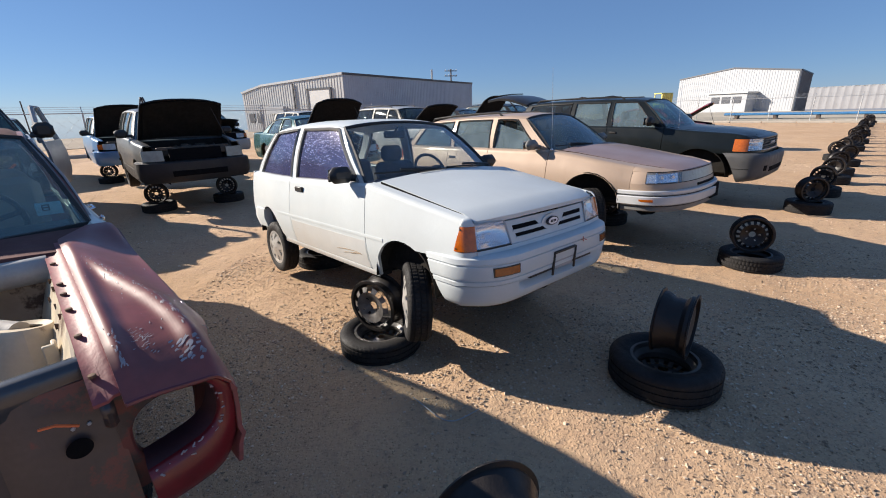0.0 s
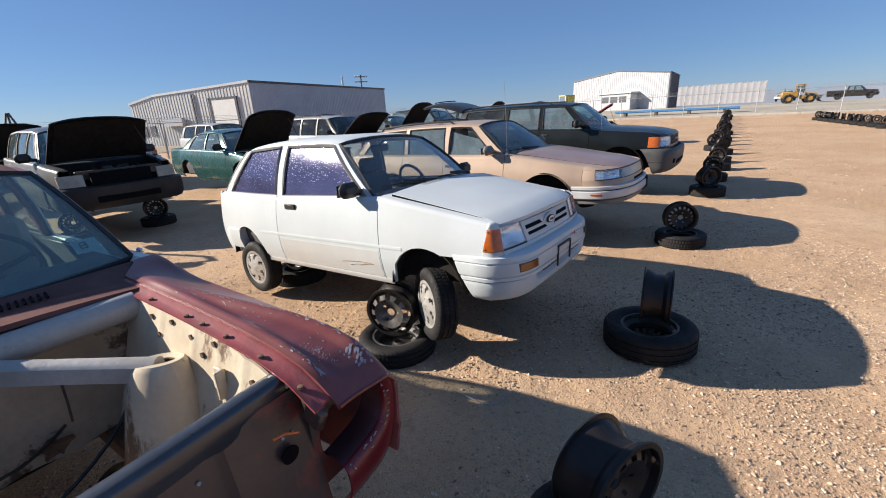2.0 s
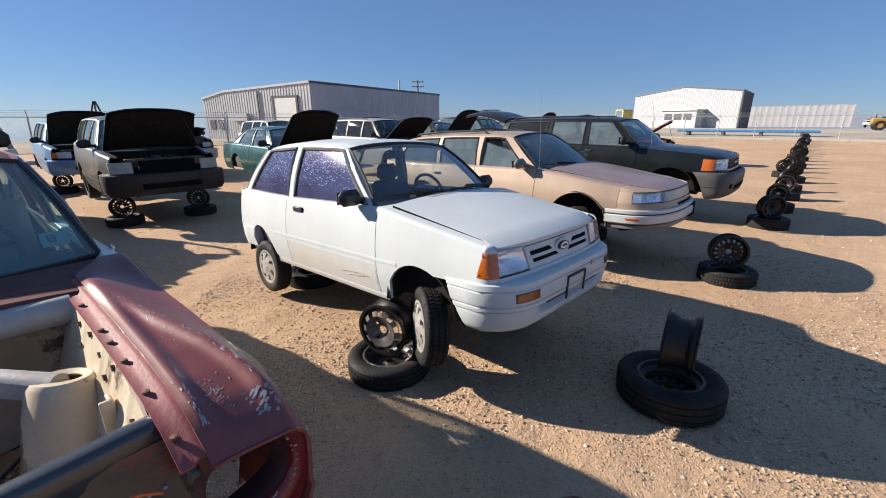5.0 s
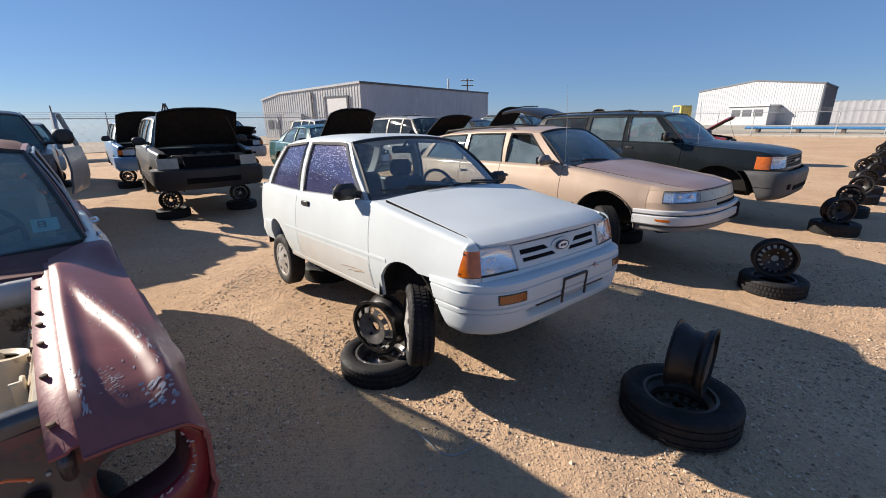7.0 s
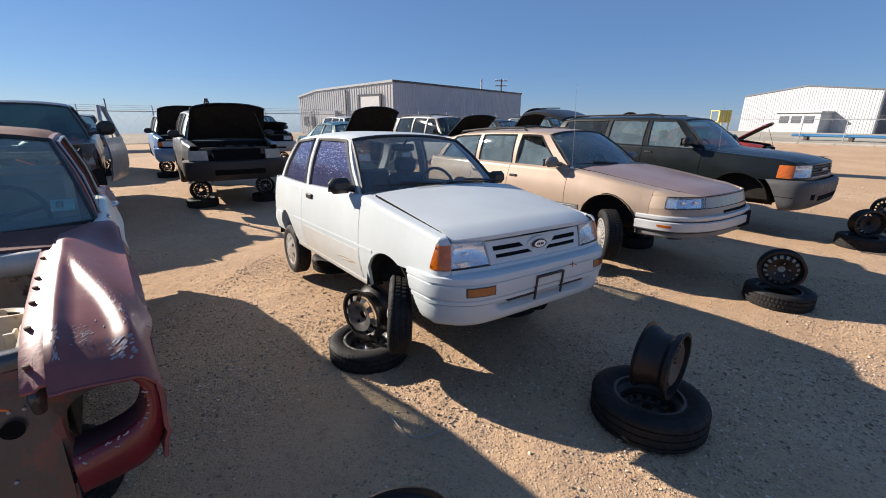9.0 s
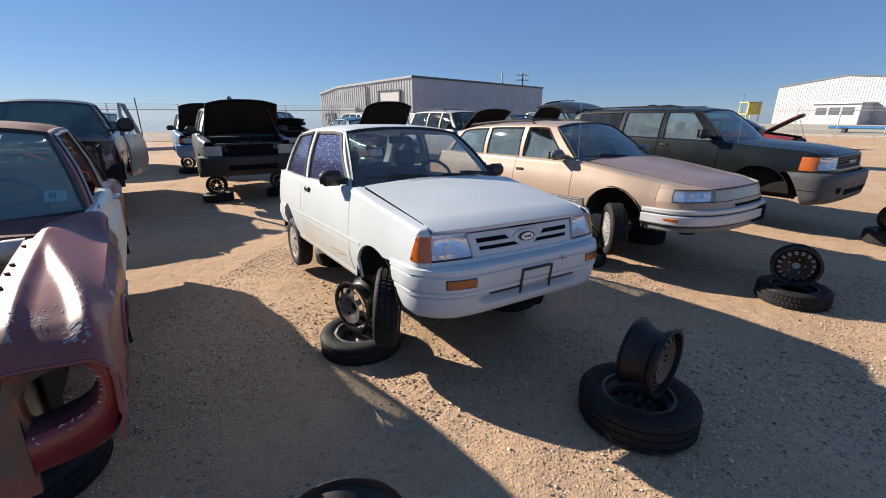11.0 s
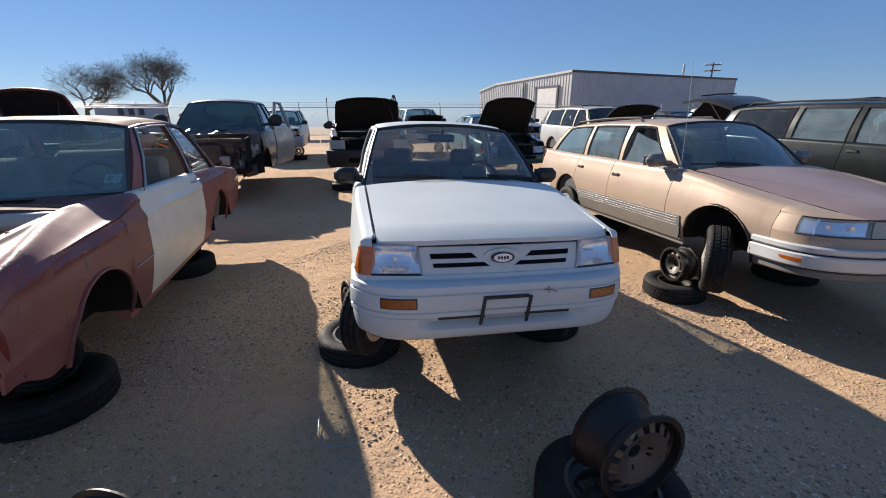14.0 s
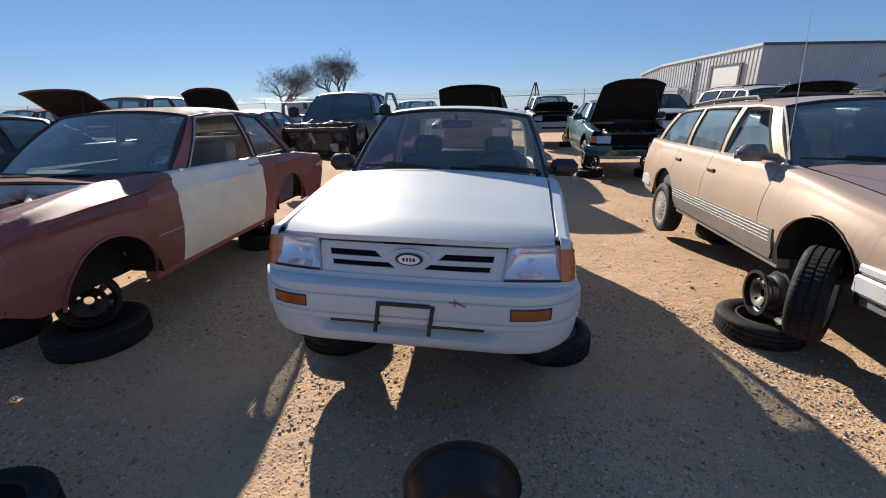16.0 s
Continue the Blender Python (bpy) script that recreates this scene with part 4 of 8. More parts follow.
# ---- ground ----
def ground_material():
    m = bpy.data.materials.new("gravelly_dirt")
    m.use_nodes = True
    N, K = m.node_tree.nodes, m.node_tree.links
    b = N["Principled BSDF"]
    tc = N.new("ShaderNodeTexCoord")
    def nz(s, d=6.0, r=0.6):
        n = N.new("ShaderNodeTexNoise")
        n.inputs["Scale"].default_value, n.inputs["Detail"].default_value, n.inputs["Roughness"].default_value = s, d, r
        K.new(tc.outputs["Object"], n.inputs["Vector"])
        return n.outputs["Fac"]
    def rmp(src, lo, hi, a=0.0, z=1.0):
        r = N.new("ShaderNodeMapRange")
        for i, v in zip((1, 2, 3, 4), (lo, hi, a, z)):
            r.inputs[i].default_value = v
        K.new(src, r.inputs[0])
        return r.outputs[0]
    def mix(fac, a, z):
        x = N.new("ShaderNodeMix")
        x.data_type = "RGBA"
        K.new(fac, x.inputs["Factor"])
        for v, sock in ((a, x.inputs[6]), (z, x.inputs[7])):
            if isinstance(v, tuple):
                sock.default_value = (*v, 1)
            else:
                K.new(v, sock)
        return x.outputs[2]
    def grit(scale, lo, hi):
        """Small stones: a colour each, and how far each stands out."""
        vo = N.new("ShaderNodeTexVoronoi")
        vo.inputs["Scale"].default_value = scale
        K.new(tc.outputs["Object"], vo.inputs["Vector"])
        sep = N.new("ShaderNodeSeparateColor")
        K.new(vo.outputs["Color"], sep.inputs[0])
        keep, body = N.new("ShaderNodeMath"), N.new("ShaderNodeMath")
        keep.operation, keep.inputs[1].default_value = "GREATER_THAN", 0.45
        K.new(sep.outputs[1], keep.inputs[0])
        body.operation = "MULTIPLY"
        K.new(rmp(vo.outputs["Distance"], 0.22, 0.46, 1, 0), body.inputs[0])
        K.new(keep.outputs[0], body.inputs[1])
        return body.outputs[0], mix(sep.outputs[0], lo, hi)
    c = mix(rmp(nz(0.35), 0.35, 0.65), (0.485, 0.315, 0.184), (0.580, 0.405, 0.262))
    c = mix(rmp(nz(1.7, 8, 0.7), 0.45, 0.72, 0, 0.6), c, (0.42, 0.27, 0.175))
    c = mix(rmp(nz(14, 5, 0.7), 0.52, 0.66, 0, 0.5), c, (0.30, 0.205, 0.145))
    g1, h1 = grit(48, (0.23, 0.15, 0.09), (0.70, 0.53, 0.36))
    g2, h2 = grit(110, (0.18, 0.115, 0.07), (0.72, 0.54, 0.37))
    patch = rmp(nz(1.1, 3), 0.36, 0.60, 0.15, 0.85)
    f1 = N.new("ShaderNodeMath")
    f1.operation = "MULTIPLY"
    K.new(g1, f1.inputs[0])
    K.new(patch, f1.inputs[1])
    c = mix(f1.outputs[0], c, h1)
    f2 = N.new("ShaderNodeMath")
    f2.operation, f2.inputs[1].default_value = "MULTIPLY", 0.75
    K.new(g2, f2.inputs[0])
    c = mix(f2.outputs[0], c, h2)
    K.new(c, b.inputs["Base Color"])
    b.inputs["Roughness"].default_value = 0.95
    b.inputs["Specular IOR Level"].default_value = 0.2
    b1, b2, b3 = (N.new("ShaderNodeBump") for _ in range(3))
    for bb, src, st, d in ((b1, nz(16, 6, 0.68), 0.7, 0.022), (b2, f1.outputs[0], 0.8, 0.010), (b3, f2.outputs[0], 0.8, 0.006)):
        bb.inputs["Strength"].default_value, bb.inputs["Distance"].default_value = st, d
        K.new(src, bb.inputs["Height"])
    K.new(b1.outputs[0], b2.inputs["Normal"])
    K.new(b2.outputs[0], b3.inputs["Normal"])
    K.new(b3.outputs[0], b.inputs["Normal"])
    return m

M["ground"] = ground_material()

def ground_z(x, y):
    """Small humps near the cars, flat far off."""
    r = math.hypot(x - 1, y - 3)
    k = max(0.0, 1 - r / 22)
    f = (x - y) * 0.70711
    fall = -0.06 * max(0.0, -60 - f, (x + y) * 0.70711 - 108)
    return fall + k * (0.020 * noise.noise((x * 0.8, y * 0.8, 0)) + 0.010 * noise.noise((x * 3.1, y * 3.1, 2)) + 0.006 * noise.noise((x * 7, y * 7, 5)) + 0.0045 * noise.noise((x * 13, y * 13, 8)))

def build_ground():
    near = list(np.arange(-8, -3.5, 0.1)) + list(np.arange(-3.5, 6.5, 0.035)) + list(np.arange(6.5, 12.001, 0.1))
    far = [-3000, -900, -300] + list(range(-140, -21, 6)) + [-14, -10]
    xs = far + near + [14, 18, 25, 40, 70, 130, 320, 900, 3000]
    ys = [v for v in far if v < -4] + list(np.arange(-3, 0.4, 0.1)) + list(np.arange(0.4, 6.4, 0.035)) + list(np.arange(6.4, 11.001, 0.1)) + [13, 17, 24] + list(range(30, 141, 6)) + [320, 900, 3000]
    n = len(ys)
    v = [(x, y, ground_z(x, y)) for x in xs for y in ys]
    f = [(i * n + j, (i + 1) * n + j, (i + 1) * n + j + 1, i * n + j + 1) for i in range(len(xs) - 1) for j in range(n - 1)]
    g = link_mesh("ground", v, f, M["ground"], smooth=180)
    tagged(g, "tan sandy dirt yard scattered with gravel", "ground", kind="structure")
build_ground()

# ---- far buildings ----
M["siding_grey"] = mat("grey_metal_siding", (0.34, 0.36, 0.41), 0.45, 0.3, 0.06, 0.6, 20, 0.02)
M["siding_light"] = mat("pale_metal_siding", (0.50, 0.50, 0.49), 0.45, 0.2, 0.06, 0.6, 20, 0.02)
M["siding_white"] = mat("white_metal_siding", (0.40, 0.415, 0.44), 0.6, 0.0, 0.05, 0.6, 20, 0.02)
# barn walls turned from the sun: their shade is put into this colour
M["siding_shaded"] = mat("shaded_side_siding", (0.10, 0.088, 0.092), 0.5, 0.1, 0.15, 0.6, 20, 0.02)
M["trim_dark"] = mat("dark_trim", (0.06, 0.065, 0.08), 0.5, 0.2)
M["door_white"] = mat("white_roller_door", (0.72, 0.71, 0.68), 0.5, 0, 0.05, 2, 20, 0.02)

def ribbed_wall(parent, name, a, b, za, zb_, material, pitch=0.38, depth=0.03, mid=None, label=""):
    """A standing-rib metal wall from a to b (plan points), with its top line from za over an optional peak (share, z) to zb_."""
    a, b = Vector(a), Vector(b)
    d = b - a
    n = max(2, int(d.length / pitch))
    nrm = Vector((d.y, -d.x)).normalized()
    def top(t):
        if mid and t < mid[0]:
            return za + (mid[1] - za) * t / mid[0]
        if mid:
            return mid[1] + (zb_ - mid[1]) * (t - mid[0]) / (1 - mid[0])
        return za + (zb_ - za) * t
    row = []
    for i in range(n):
        for k, o in ((0.0, 0), (0.68, 0), (0.76, depth), (0.92, depth)):
            row.append(((i + k) / n, o))
    row.append((1.0, 0))
    P = np.array([[(*(a + d * t + nrm * o), 0.0), (*(a + d * t + nrm * o), top(t))] for t, o in row])
    return Geo().add(*slab(P, (-nrm.x * 0.15, -nrm.y * 0.15, 0))).put(name, material, parent, label, 20)

def wall_box(parent, name, a, b, z0, z1, out, material, thick=0.1, label=""):
    """A flat box on the wall line a-b standing out of it."""
    a, b = Vector(a), Vector(b)
    d = (b - a).normalized()
    n = Vector((d.y, -d.x))
    P = np.array([[(*(p + n * out), z) for z in (z0, z1)] for p in (a, b)])
    return Geo().add(*slab(P, (-n.x * thick, -n.y * thick, 0))).put(name, material, parent, label, 20)

def warehouse(name, label, left, near, right, zl, zn, zr, peak, mats, gable_first=True):
    """Two visible walls, two plain back walls and a roof."""
    e = thing(name, label, "building", pose(0, 0, 0))
    L_, C_, R_ = Vector(left), Vector(near), Vector(right)
    B_ = L_ + R_ - C_
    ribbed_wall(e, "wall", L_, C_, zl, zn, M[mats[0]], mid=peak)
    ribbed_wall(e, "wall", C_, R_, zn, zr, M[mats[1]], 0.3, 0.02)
    for p, q in ((R_, B_), (B_, L_)):
        wall_box(e, "wall", p, q, 0, min(zl, zr), 0, M[mats[1]], 0.15)
    pk = L_.lerp(C_, peak[0]) if peak else L_
    pz = peak[1] if peak else zl
    off = R_ - C_
    for (p, pz0), (q, qz) in (((L_, zl), (pk, pz)), ((pk, pz), (C_, zn))):
        P = np.array([[(*p, pz0 + 0.06), (*(p + off), pz0 + 0.06 + (zr - zn))], [(*q, qz + 0.06), (*(q + off), qz + 0.06 + (zr - zn))]])
        Geo().add(*slab(P, (0, 0, -0.12))).put("roof", M["siding_light"], e, smooth=0)
    for (p, pz0), (q, qz) in (((L_, zl), (pk, pz)), ((pk, pz), (C_, zn)), ((C_, zn), (R_, zr))):
        Geo().add(*tube([(*p, pz0 + 0.05), (*q, qz + 0.05)], 0.14, 4)).put("eave_trim", M["trim_dark"] if p == C_ or mats[0] == "siding_white" else M["siding_white"], e, smooth=0)
    return e

# grey workshop behind the yard
LW, CW, RW = (-22.2, 50.0), (-8.8, 41.2), (4.6, 61.4)
# front wall in the paler siding, side wall in a darker, bluer one
shop = warehouse("metal_workshop", "grey ribbed metal workshop with a white roller door", LW, CW, RW, 4.15, 5.2, 5.2, (0.23, 4.75), ("siding_light", "siding_grey"))
wp = lambda t: Vector(LW).lerp(Vector(CW), t)
wall_box(shop, "roller_door", wp(0.70), wp(0.885), 0, 4.0, 0.10, M["door_white"])
for t0, t1, z0, z1 in ((0.685, 0.70, 0, 4.15), (0.885, 0.90, 0, 4.15), (0.685, 0.90, 4.0, 4.15)):
    wall_box(shop, "door_frame", wp(t0), wp(t1), z0, z1, 0.14, M["trim_dark"])
wall_box(shop, "downpipe", wp(0.555), wp(0.565), 0, 4.7, 0.16, M["trim_dark"])
wall_box(shop, "office_awning", wp(0.30), wp(0.47), 1.9, 2.6, 0.5, M["siding_white"], 0.4)
for t in (0.06, 0.14):
    wall_box(shop, "window", wp(t), wp(t + 0.05), 1.0, 2.0, 0.08, M["trim_dark"])

# white workshop with a porch
LB, CB, RB = (44.6, 82.0), (52.2, 64.0), (61.5, 73.0)
barn = warehouse("white_metal_barn", "white metal barn with a gabled front and small porch", LB, CB, RB, 6.0, 6.0, 5.9, (0.5, 7.1), ("siding_white", "siding_shaded"))
bp = lambda t: Vector(LB).lerp(Vector(CB), t)
wall_box(barn, "porch", bp(0.40), bp(0.72), 0.2, 3.2, 2.4, M["siding_white"], 2.4)
wall_box(barn, "porch_roof", bp(0.39), bp(0.73), 3.2, 3.4, 2.7, M["siding_light"], 2.7)
for t in (0.43, 0.52, 0.61):
    wall_box(barn, "window", bp(t), bp(t + 0.07), 1.7, 2.7, 2.45, M["trim_dark"])
wall_box(barn, "corner_trim", bp(0.99), bp(1.0), 0, 6.0, 0.1, M["trim_dark"])
shed = thing("long_metal_shed", "long pale metal shed far behind the fence", "building", pose(0, 0, 0))
ribbed_wall(shed, "wall", (81.5, 97.0), (94.3, 83.8), 4.5, 4.6, M["siding_white"], 1.2, 0.02)
wall_box(shed, "wall", (94.3, 83.8), (102.3, 94.8), 0, 4.3, 0, M["siding_grey"], 0.2)
Geo().add(*slab(np.array([[(81.5, 97.0, 4.55), (89.5, 108.0, 4.55)], [(94.3, 83.8, 4.65), (102.3, 94.8, 4.65)]]), (0, 0, -0.15))).put("roof", M["siding_light"], shed)

# ---- the white hatchback ----
def white_hatchback():
    c = Car("hatchback_car", "white three-door hatchback on rim stands with bubbled violet window film", "car", 0, 0, -48.0, 0.348, "white", 3.68, 0.80, 0.27,
            top=[(0.1, 0.765), (0.16, 0.775), (0.45, 0.825), (0.8, 0.885), (1.1, 0.935), (1.25, 0.93), (2.4, 0.915), (3.7, 0.935)], axles=(0.73, 3.10),
            roof=[(1.72, 1.335), (1.85, 1.36), (2.5, 1.38), (3.0, 1.36), (3.16, 1.33)],
            tf=0.04, tr=0.05, tu=0.05, td=0.05, zm=0.55, rw=0.26, arch=0.315, hood=(0.09, 1.06), hood_hw=(0.665, 0.69), doors=((1.14, 2.48),),
            windows=((1.32, 2.44, 1.80, 2.38, "film"), (2.56, 3.46, 2.50, 3.02, "film")), cowl=1.08, apillar=1.24, rearbase=3.60, Wr=0.575, crown=0.045, bow=0.15, rake=0.28,
            pos=(0.796, 2.559), belt_in=0.02, rb=0.045, fender_round=0.035, pitch=-2.8, roll=-1.7, wscreen="glass", rock=M["dark"])
    c.nose_end, c.face_bow, c.nose_zb = 0.125, 0.09, 0.545
    c.hood_gap, c.rock_drop, c.far_glass = 0.013, 0.012, M["glass"]
    c.win_seal = ("grey_clad", 0.015)
    c.hood_up = 0.012
    c.body()
    c.hood_panel()
    c.cowl_panel()
    c.glasshouse()
    c.bay(engine=False)
    c.seats(M["seat"], (2.0,), 2.85, zf=0.34)
    c.wheels("alloy", 0.28, 0.165, steer=-31, inset=0.115, drop=0.13, camber=3)
    c.wipers(((0.0, -0.62), (0.63, 0.04)), 0.030)
    g = Geo()
    for s in (-1, 1):
        for k in range(22):
            g.add(*rbox(0.022, 0.006, 0.004, 0.001), Matrix.Translation((-1.045, s * (0.06 + 0.013 * k), c.zt(-1.06) + 0.026 + 0.036 * (1 - ((0.06 + 0.013 * k) / 0.69) ** 2.2))))
    c.put(g, "cowl_vent", M["plastic"])["kind"] = "stuff"
    c.put(Geo().add(*rbox(0.03, 0.012, 0.012, 0.004, -1.01, 0.02, c.zt(-1.0) + 0.05)), "washer_nozzle", M["plastic"])
    for s in (-1, 1):
        c.mirror(s, 1.38, 0.93, M["plastic"], (0.09, 0.19, 0.12), 0.10)
        c.handle(s, 2.25, 0.825, M["plastic"], (0.15, 0.022, 0.045))
        c.strip("side_moulding", 0.915, 2.79, 0.548, 0.574, s, M["white"], 0.003, 30)
        g = Geo()
        for x0_, x1_, z0_, z1_ in ((1.24, 1.62, 0.408, 0.414), (1.22, 1.40, 0.398, 0.408), (1.30, 1.52, 0.388, 0.392)):
            g.add(*slab(grid(lambda u, t: (-x0_ - (x1_ - x0_) * u, s * (c.hw(-x0_, z0_) + 0.0022), z0_ - 0.02 * u * u + (z1_ - z0_) * t * math.sin(math.pi * u) ** 0.6), np.linspace(0, 1, 9), (0, 1)), (0, -s * 0.004, 0)))
        c.put(g, "scuff_mark", M["scuff"])
        c.strip("lower_flank", 1.155, 2.47, 0.300, 0.522, s, M["white_dirty"], 0.0015, 24)
        c.strip("sill_skirt", 1.07, 2.78, 0.250, 0.292, s, M["white_dirty"], 0.006)
    c.put(Geo().add(*rbox(0.03, 0.24, 0.065, 0.02, -1.80, 0, 1.275)).add(*tube([(-1.80, 0, 1.29), (-1.74, 0, 1.34)], 0.012, 5)), "interior_mirror", M["plastic"])
    # nose
    c.front_patch("nose_panel", -0.70, 0.70, 0.52, 0.758, M["plastic"], -0.03, 0.03, n=11)
    c.front_patch("grille_panel", -0.44, 0.44, 0.585, 0.736, M["white"], 0.02, 0.03, n=9)
    c.front_patch("nose_lip", -0.69, 0.69, 0.545, 0.598, M["white"], 0.032, 0.06, n=13)
    for s in (-1, 1):
        for z0, h, ya, yb in ((0.678, 0.025, 0.137, 0.382), (0.634, 0.020, 0.070, 0.368)):
            c.front_patch("grille_slot", s * ya, s * yb, z0, z0 + h, M["void"], 0.0225, 0.02, lean=(0.030, -0.006))
            c.front_patch("slot_lip", s * (ya - 0.004), s * (yb + 0.006), z0 - 0.007, z0 - 0.001, M["white"], 0.027, 0.02, nz=2)
        c.lamp(s, 0.436, 0.684, 0.608, 0.745, 0.030, 0.05, lean=(0.021, -0.013))
        for (ya, yb, za, zb_, la) in ((0.43, 0.686, 0.598, 0.606, 0.0), (0.45, 0.672, 0.745, 0.751, 0.0), (0.427, 0.435, 0.602, 0.748, 0.021)):
            c.front_patch("lamp_bezel", s * ya, s * yb, za, zb_, M["clad_mid"] if zb_ < 0.61 else M["silver_paint"], 0.032, 0.03, n=4, nz=2, lean=(la, la))
        def corner(u, z):
            """The wrapped corner: from the lamp's edge round to the flank, its outer edge leaning out downwards."""
            t = min(1, max(0, (z - 0.60) / 0.145))
            i = Vector((-0.124 - 0.031 * t, 0.690 - 0.014 * t))
            o = Vector((-0.236 + 0.030 * t, c.hw(-0.225, z) + 0.005))
            k = Vector((-0.140 - 0.030 * t, o.y - 0.004))
            p = i * (1 - u) ** 2 + k * (2 * u * (1 - u)) + o * u * u
            return Vector((p.x, s * p.y, z))
        us = np.linspace(0, 1, 11)
        P = grid(corner, us, np.linspace(0.602, 0.742, 6))
        sig = c.put(Geo().add(*slab(P, (-0.02, -s * 0.02, 0))), "turn_signal", M["amber"])
        for z in (0.618, 0.726):
            p = corner(0.93, z)
            Geo().add(*lathe([(0, 0), (0.006, 0), (0.005, 0.004), (0, 0.004)], 8), Matrix.Translation(p) @ Matrix.Rotation(radians(0 if s > 0 else 180), 4, "Z")).put("lens_screw", M["plastic"], sig)
        sec = [Vector(p) for p in c.section(-0.219, s, "hood")[::-1] if p[2] > 0.746]
        rows = []
        for i, p in enumerate(sec):
            q = corner((i / (len(sec) - 1)) ** 0.7, 0.747)
            rows.append([p.lerp(q, t) + Vector((0.006, s * 0.004, 0.009)) * math.sin(math.pi * t) for t in np.linspace(0, 1, 8)])
        c.put(Geo().add(*slab(np.array(rows), (0, 0, -0.010))), "fender_tip", M["white"], smooth=80)
        P = grid(lambda u, t: corner(u, 0.545 + 0.053 * t) + Vector((-0.003, -s * 0.003, 0)), us, (0, 0.5, 1))
        c.put(Geo().add(*slab(P, (-0.03, -s * 0.03, 0))), "corner_trim", M["white"])
        P = grid(lambda u, t: corner(u, 0.742 + 0.005 * t) + Vector((-0.002, -s * 0.002, 0)), us, (0, 1))
        c.put(Geo().add(*slab(P, (-0.03, -s * 0.03, 0))), "lens_gasket", M["plastic"])
    oval = [(0.064 * math.cos(a), 0.0285 * math.sin(a)) for a in np.linspace(0, 2 * math.pi, 33)[:-1]]
    for k, (sc, o, m_) in enumerate(((1.62, 0.012, "white"), (1.0, 0.028, "badge"), (0.80, 0.0300, "badge_white"))):
        x = c.fx(0, 0.68) + o
        v = [(x + dx, a * sc, 0.677 + b * sc) for dx in (0.0, 0.012) for a, b in oval]
        f = [tuple(range(32)), tuple(range(32, 64))] + [(i, (i + 1) % 32, 32 + (i + 1) % 32, 32 + i) for i in range(32)]
        c.put(Geo().add(v, f), ("badge_mount", "badge_ring", "badge")[k], M[m_])
    for y, w in ((-0.024, 0.012), (-0.008, 0.010), (0.008, 0.010), (0.024, 0.010)):
        c.put(Geo().add(*rbox(0.004, w, 0.016, 0.001, c.fx(0, 0.68) + 0.0425, -y, 0.677)), "badge_mark", M["badge"])
    c.front_patch("latch_gap", -0.12, 0.12, 0.737, 0.748, M["void"], 0.018, 0.02, nz=2, lean=(-0.03, -0.03))
    lower = lambda pts, d=0.025: [(o, z - d) for o, z in pts]
    def arch_cut(x, y, z):
        return (max(x, -0.335 - 0.46 * (z - 0.276)), y, z)
    def hollow(x, y, z):
        """The lower lip, hollowed out in the middle below the bumper."""
        k = smooth01((0.47 - abs(y)) / 0.09) * smooth01((z - 0.318) / 0.045) * (z < 0.402) * (x > -0.06)
        return arch_cut(x - 0.055 * k, y, z)
    c.bumper(lower([(-0.02, 0.602), (0.03, 0.598), (0.052, 0.585), (0.058, 0.555), (0.050, 0.551), (0.050, 0.546), (0.059, 0.541), (0.064, 0.475), (0.060, 0.462), (0.052, 0.459), (0.052, 0.454), (0.059, 0.450), (0.058, 0.428), (0.03, 0.422), (-0.06, 0.42), (-0.08, 0.58)]), -0.045, 0.36, M["white"], halfw=0.755, bow=0.115, sq=8.0, trim=arch_cut, n=61)
    c.bumper([(-0.02, 0.398), (0.052, 0.396), (0.053, 0.388), (0.052, 0.372), (0.050, 0.356), (0.047, 0.340), (0.043, 0.324), (0.037, 0.300), (0.026, 0.276), (0.008, 0.260), (-0.02, 0.256), (-0.06, 0.27), (-0.07, 0.398)], -0.048, 0.36, M["white"], halfw=0.752, bow=0.115, sq=8.0, name="valance", trim=hollow, n=61)
    c.put(Geo().add(*rbox(0.03, 0.72, 0.016, 0.003, -0.008, 0, 0.392)), "bumper_intake", M["plastic"])
    for y in (-0.27, -0.12, 0.11, 0.26):
        c.put(Geo().add(*rbox(0.006, 0.006, 0.022, 0.002, -0.004, y, 0.380)), "intake_clip", M["white"])
    c.bumper([(0.0, 0.55), (0.05, 0.54), (0.06, 0.45), (0.03, 0.34), (-0.05, 0.33), (-0.08, 0.55)], 0, 0.30, M["white"], halfw=0.755, bow=0.12, front=False, name="rear_bumper")
    for s in (-1, 1):
        def on_bumper(v, z, out):
            k = 0.115 * 8.0 * v ** 7.0 / 0.695
            q = math.hypot(1, k)
            return (-0.045 - 0.115 * v ** 8.0 + out / q, s * (0.695 * v + out * k / q), z)
        P = grid(lambda v, z: on_bumper(v, z, 0.0655), np.linspace(0.675, 0.88, 8), (0.459, 0.463, 0.499, 0.503))
        c.put(Geo().add(*slab(P, (-0.012, 0, 0))), "bumper_lamp", M["amber_dark"])
        P = grid(lambda v, z: on_bumper(v, z, 0.0645), np.linspace(0.667, 0.888, 8), (0.453, 0.509))
        c.put(Geo().add(*slab(P, (-0.012, 0, 0))), "lamp_surround", M["plastic"])
    c.put(Geo().add(*rbox(0.01, 0.22, 0.10, 0.004, 0.008, -0.005, 0.43)), "plate_backing", M["silver_paint"])
    g = Geo().add(*rbox(0.016, 0.25, 0.018, 0.005, 0.022, -0.005, 0.497))
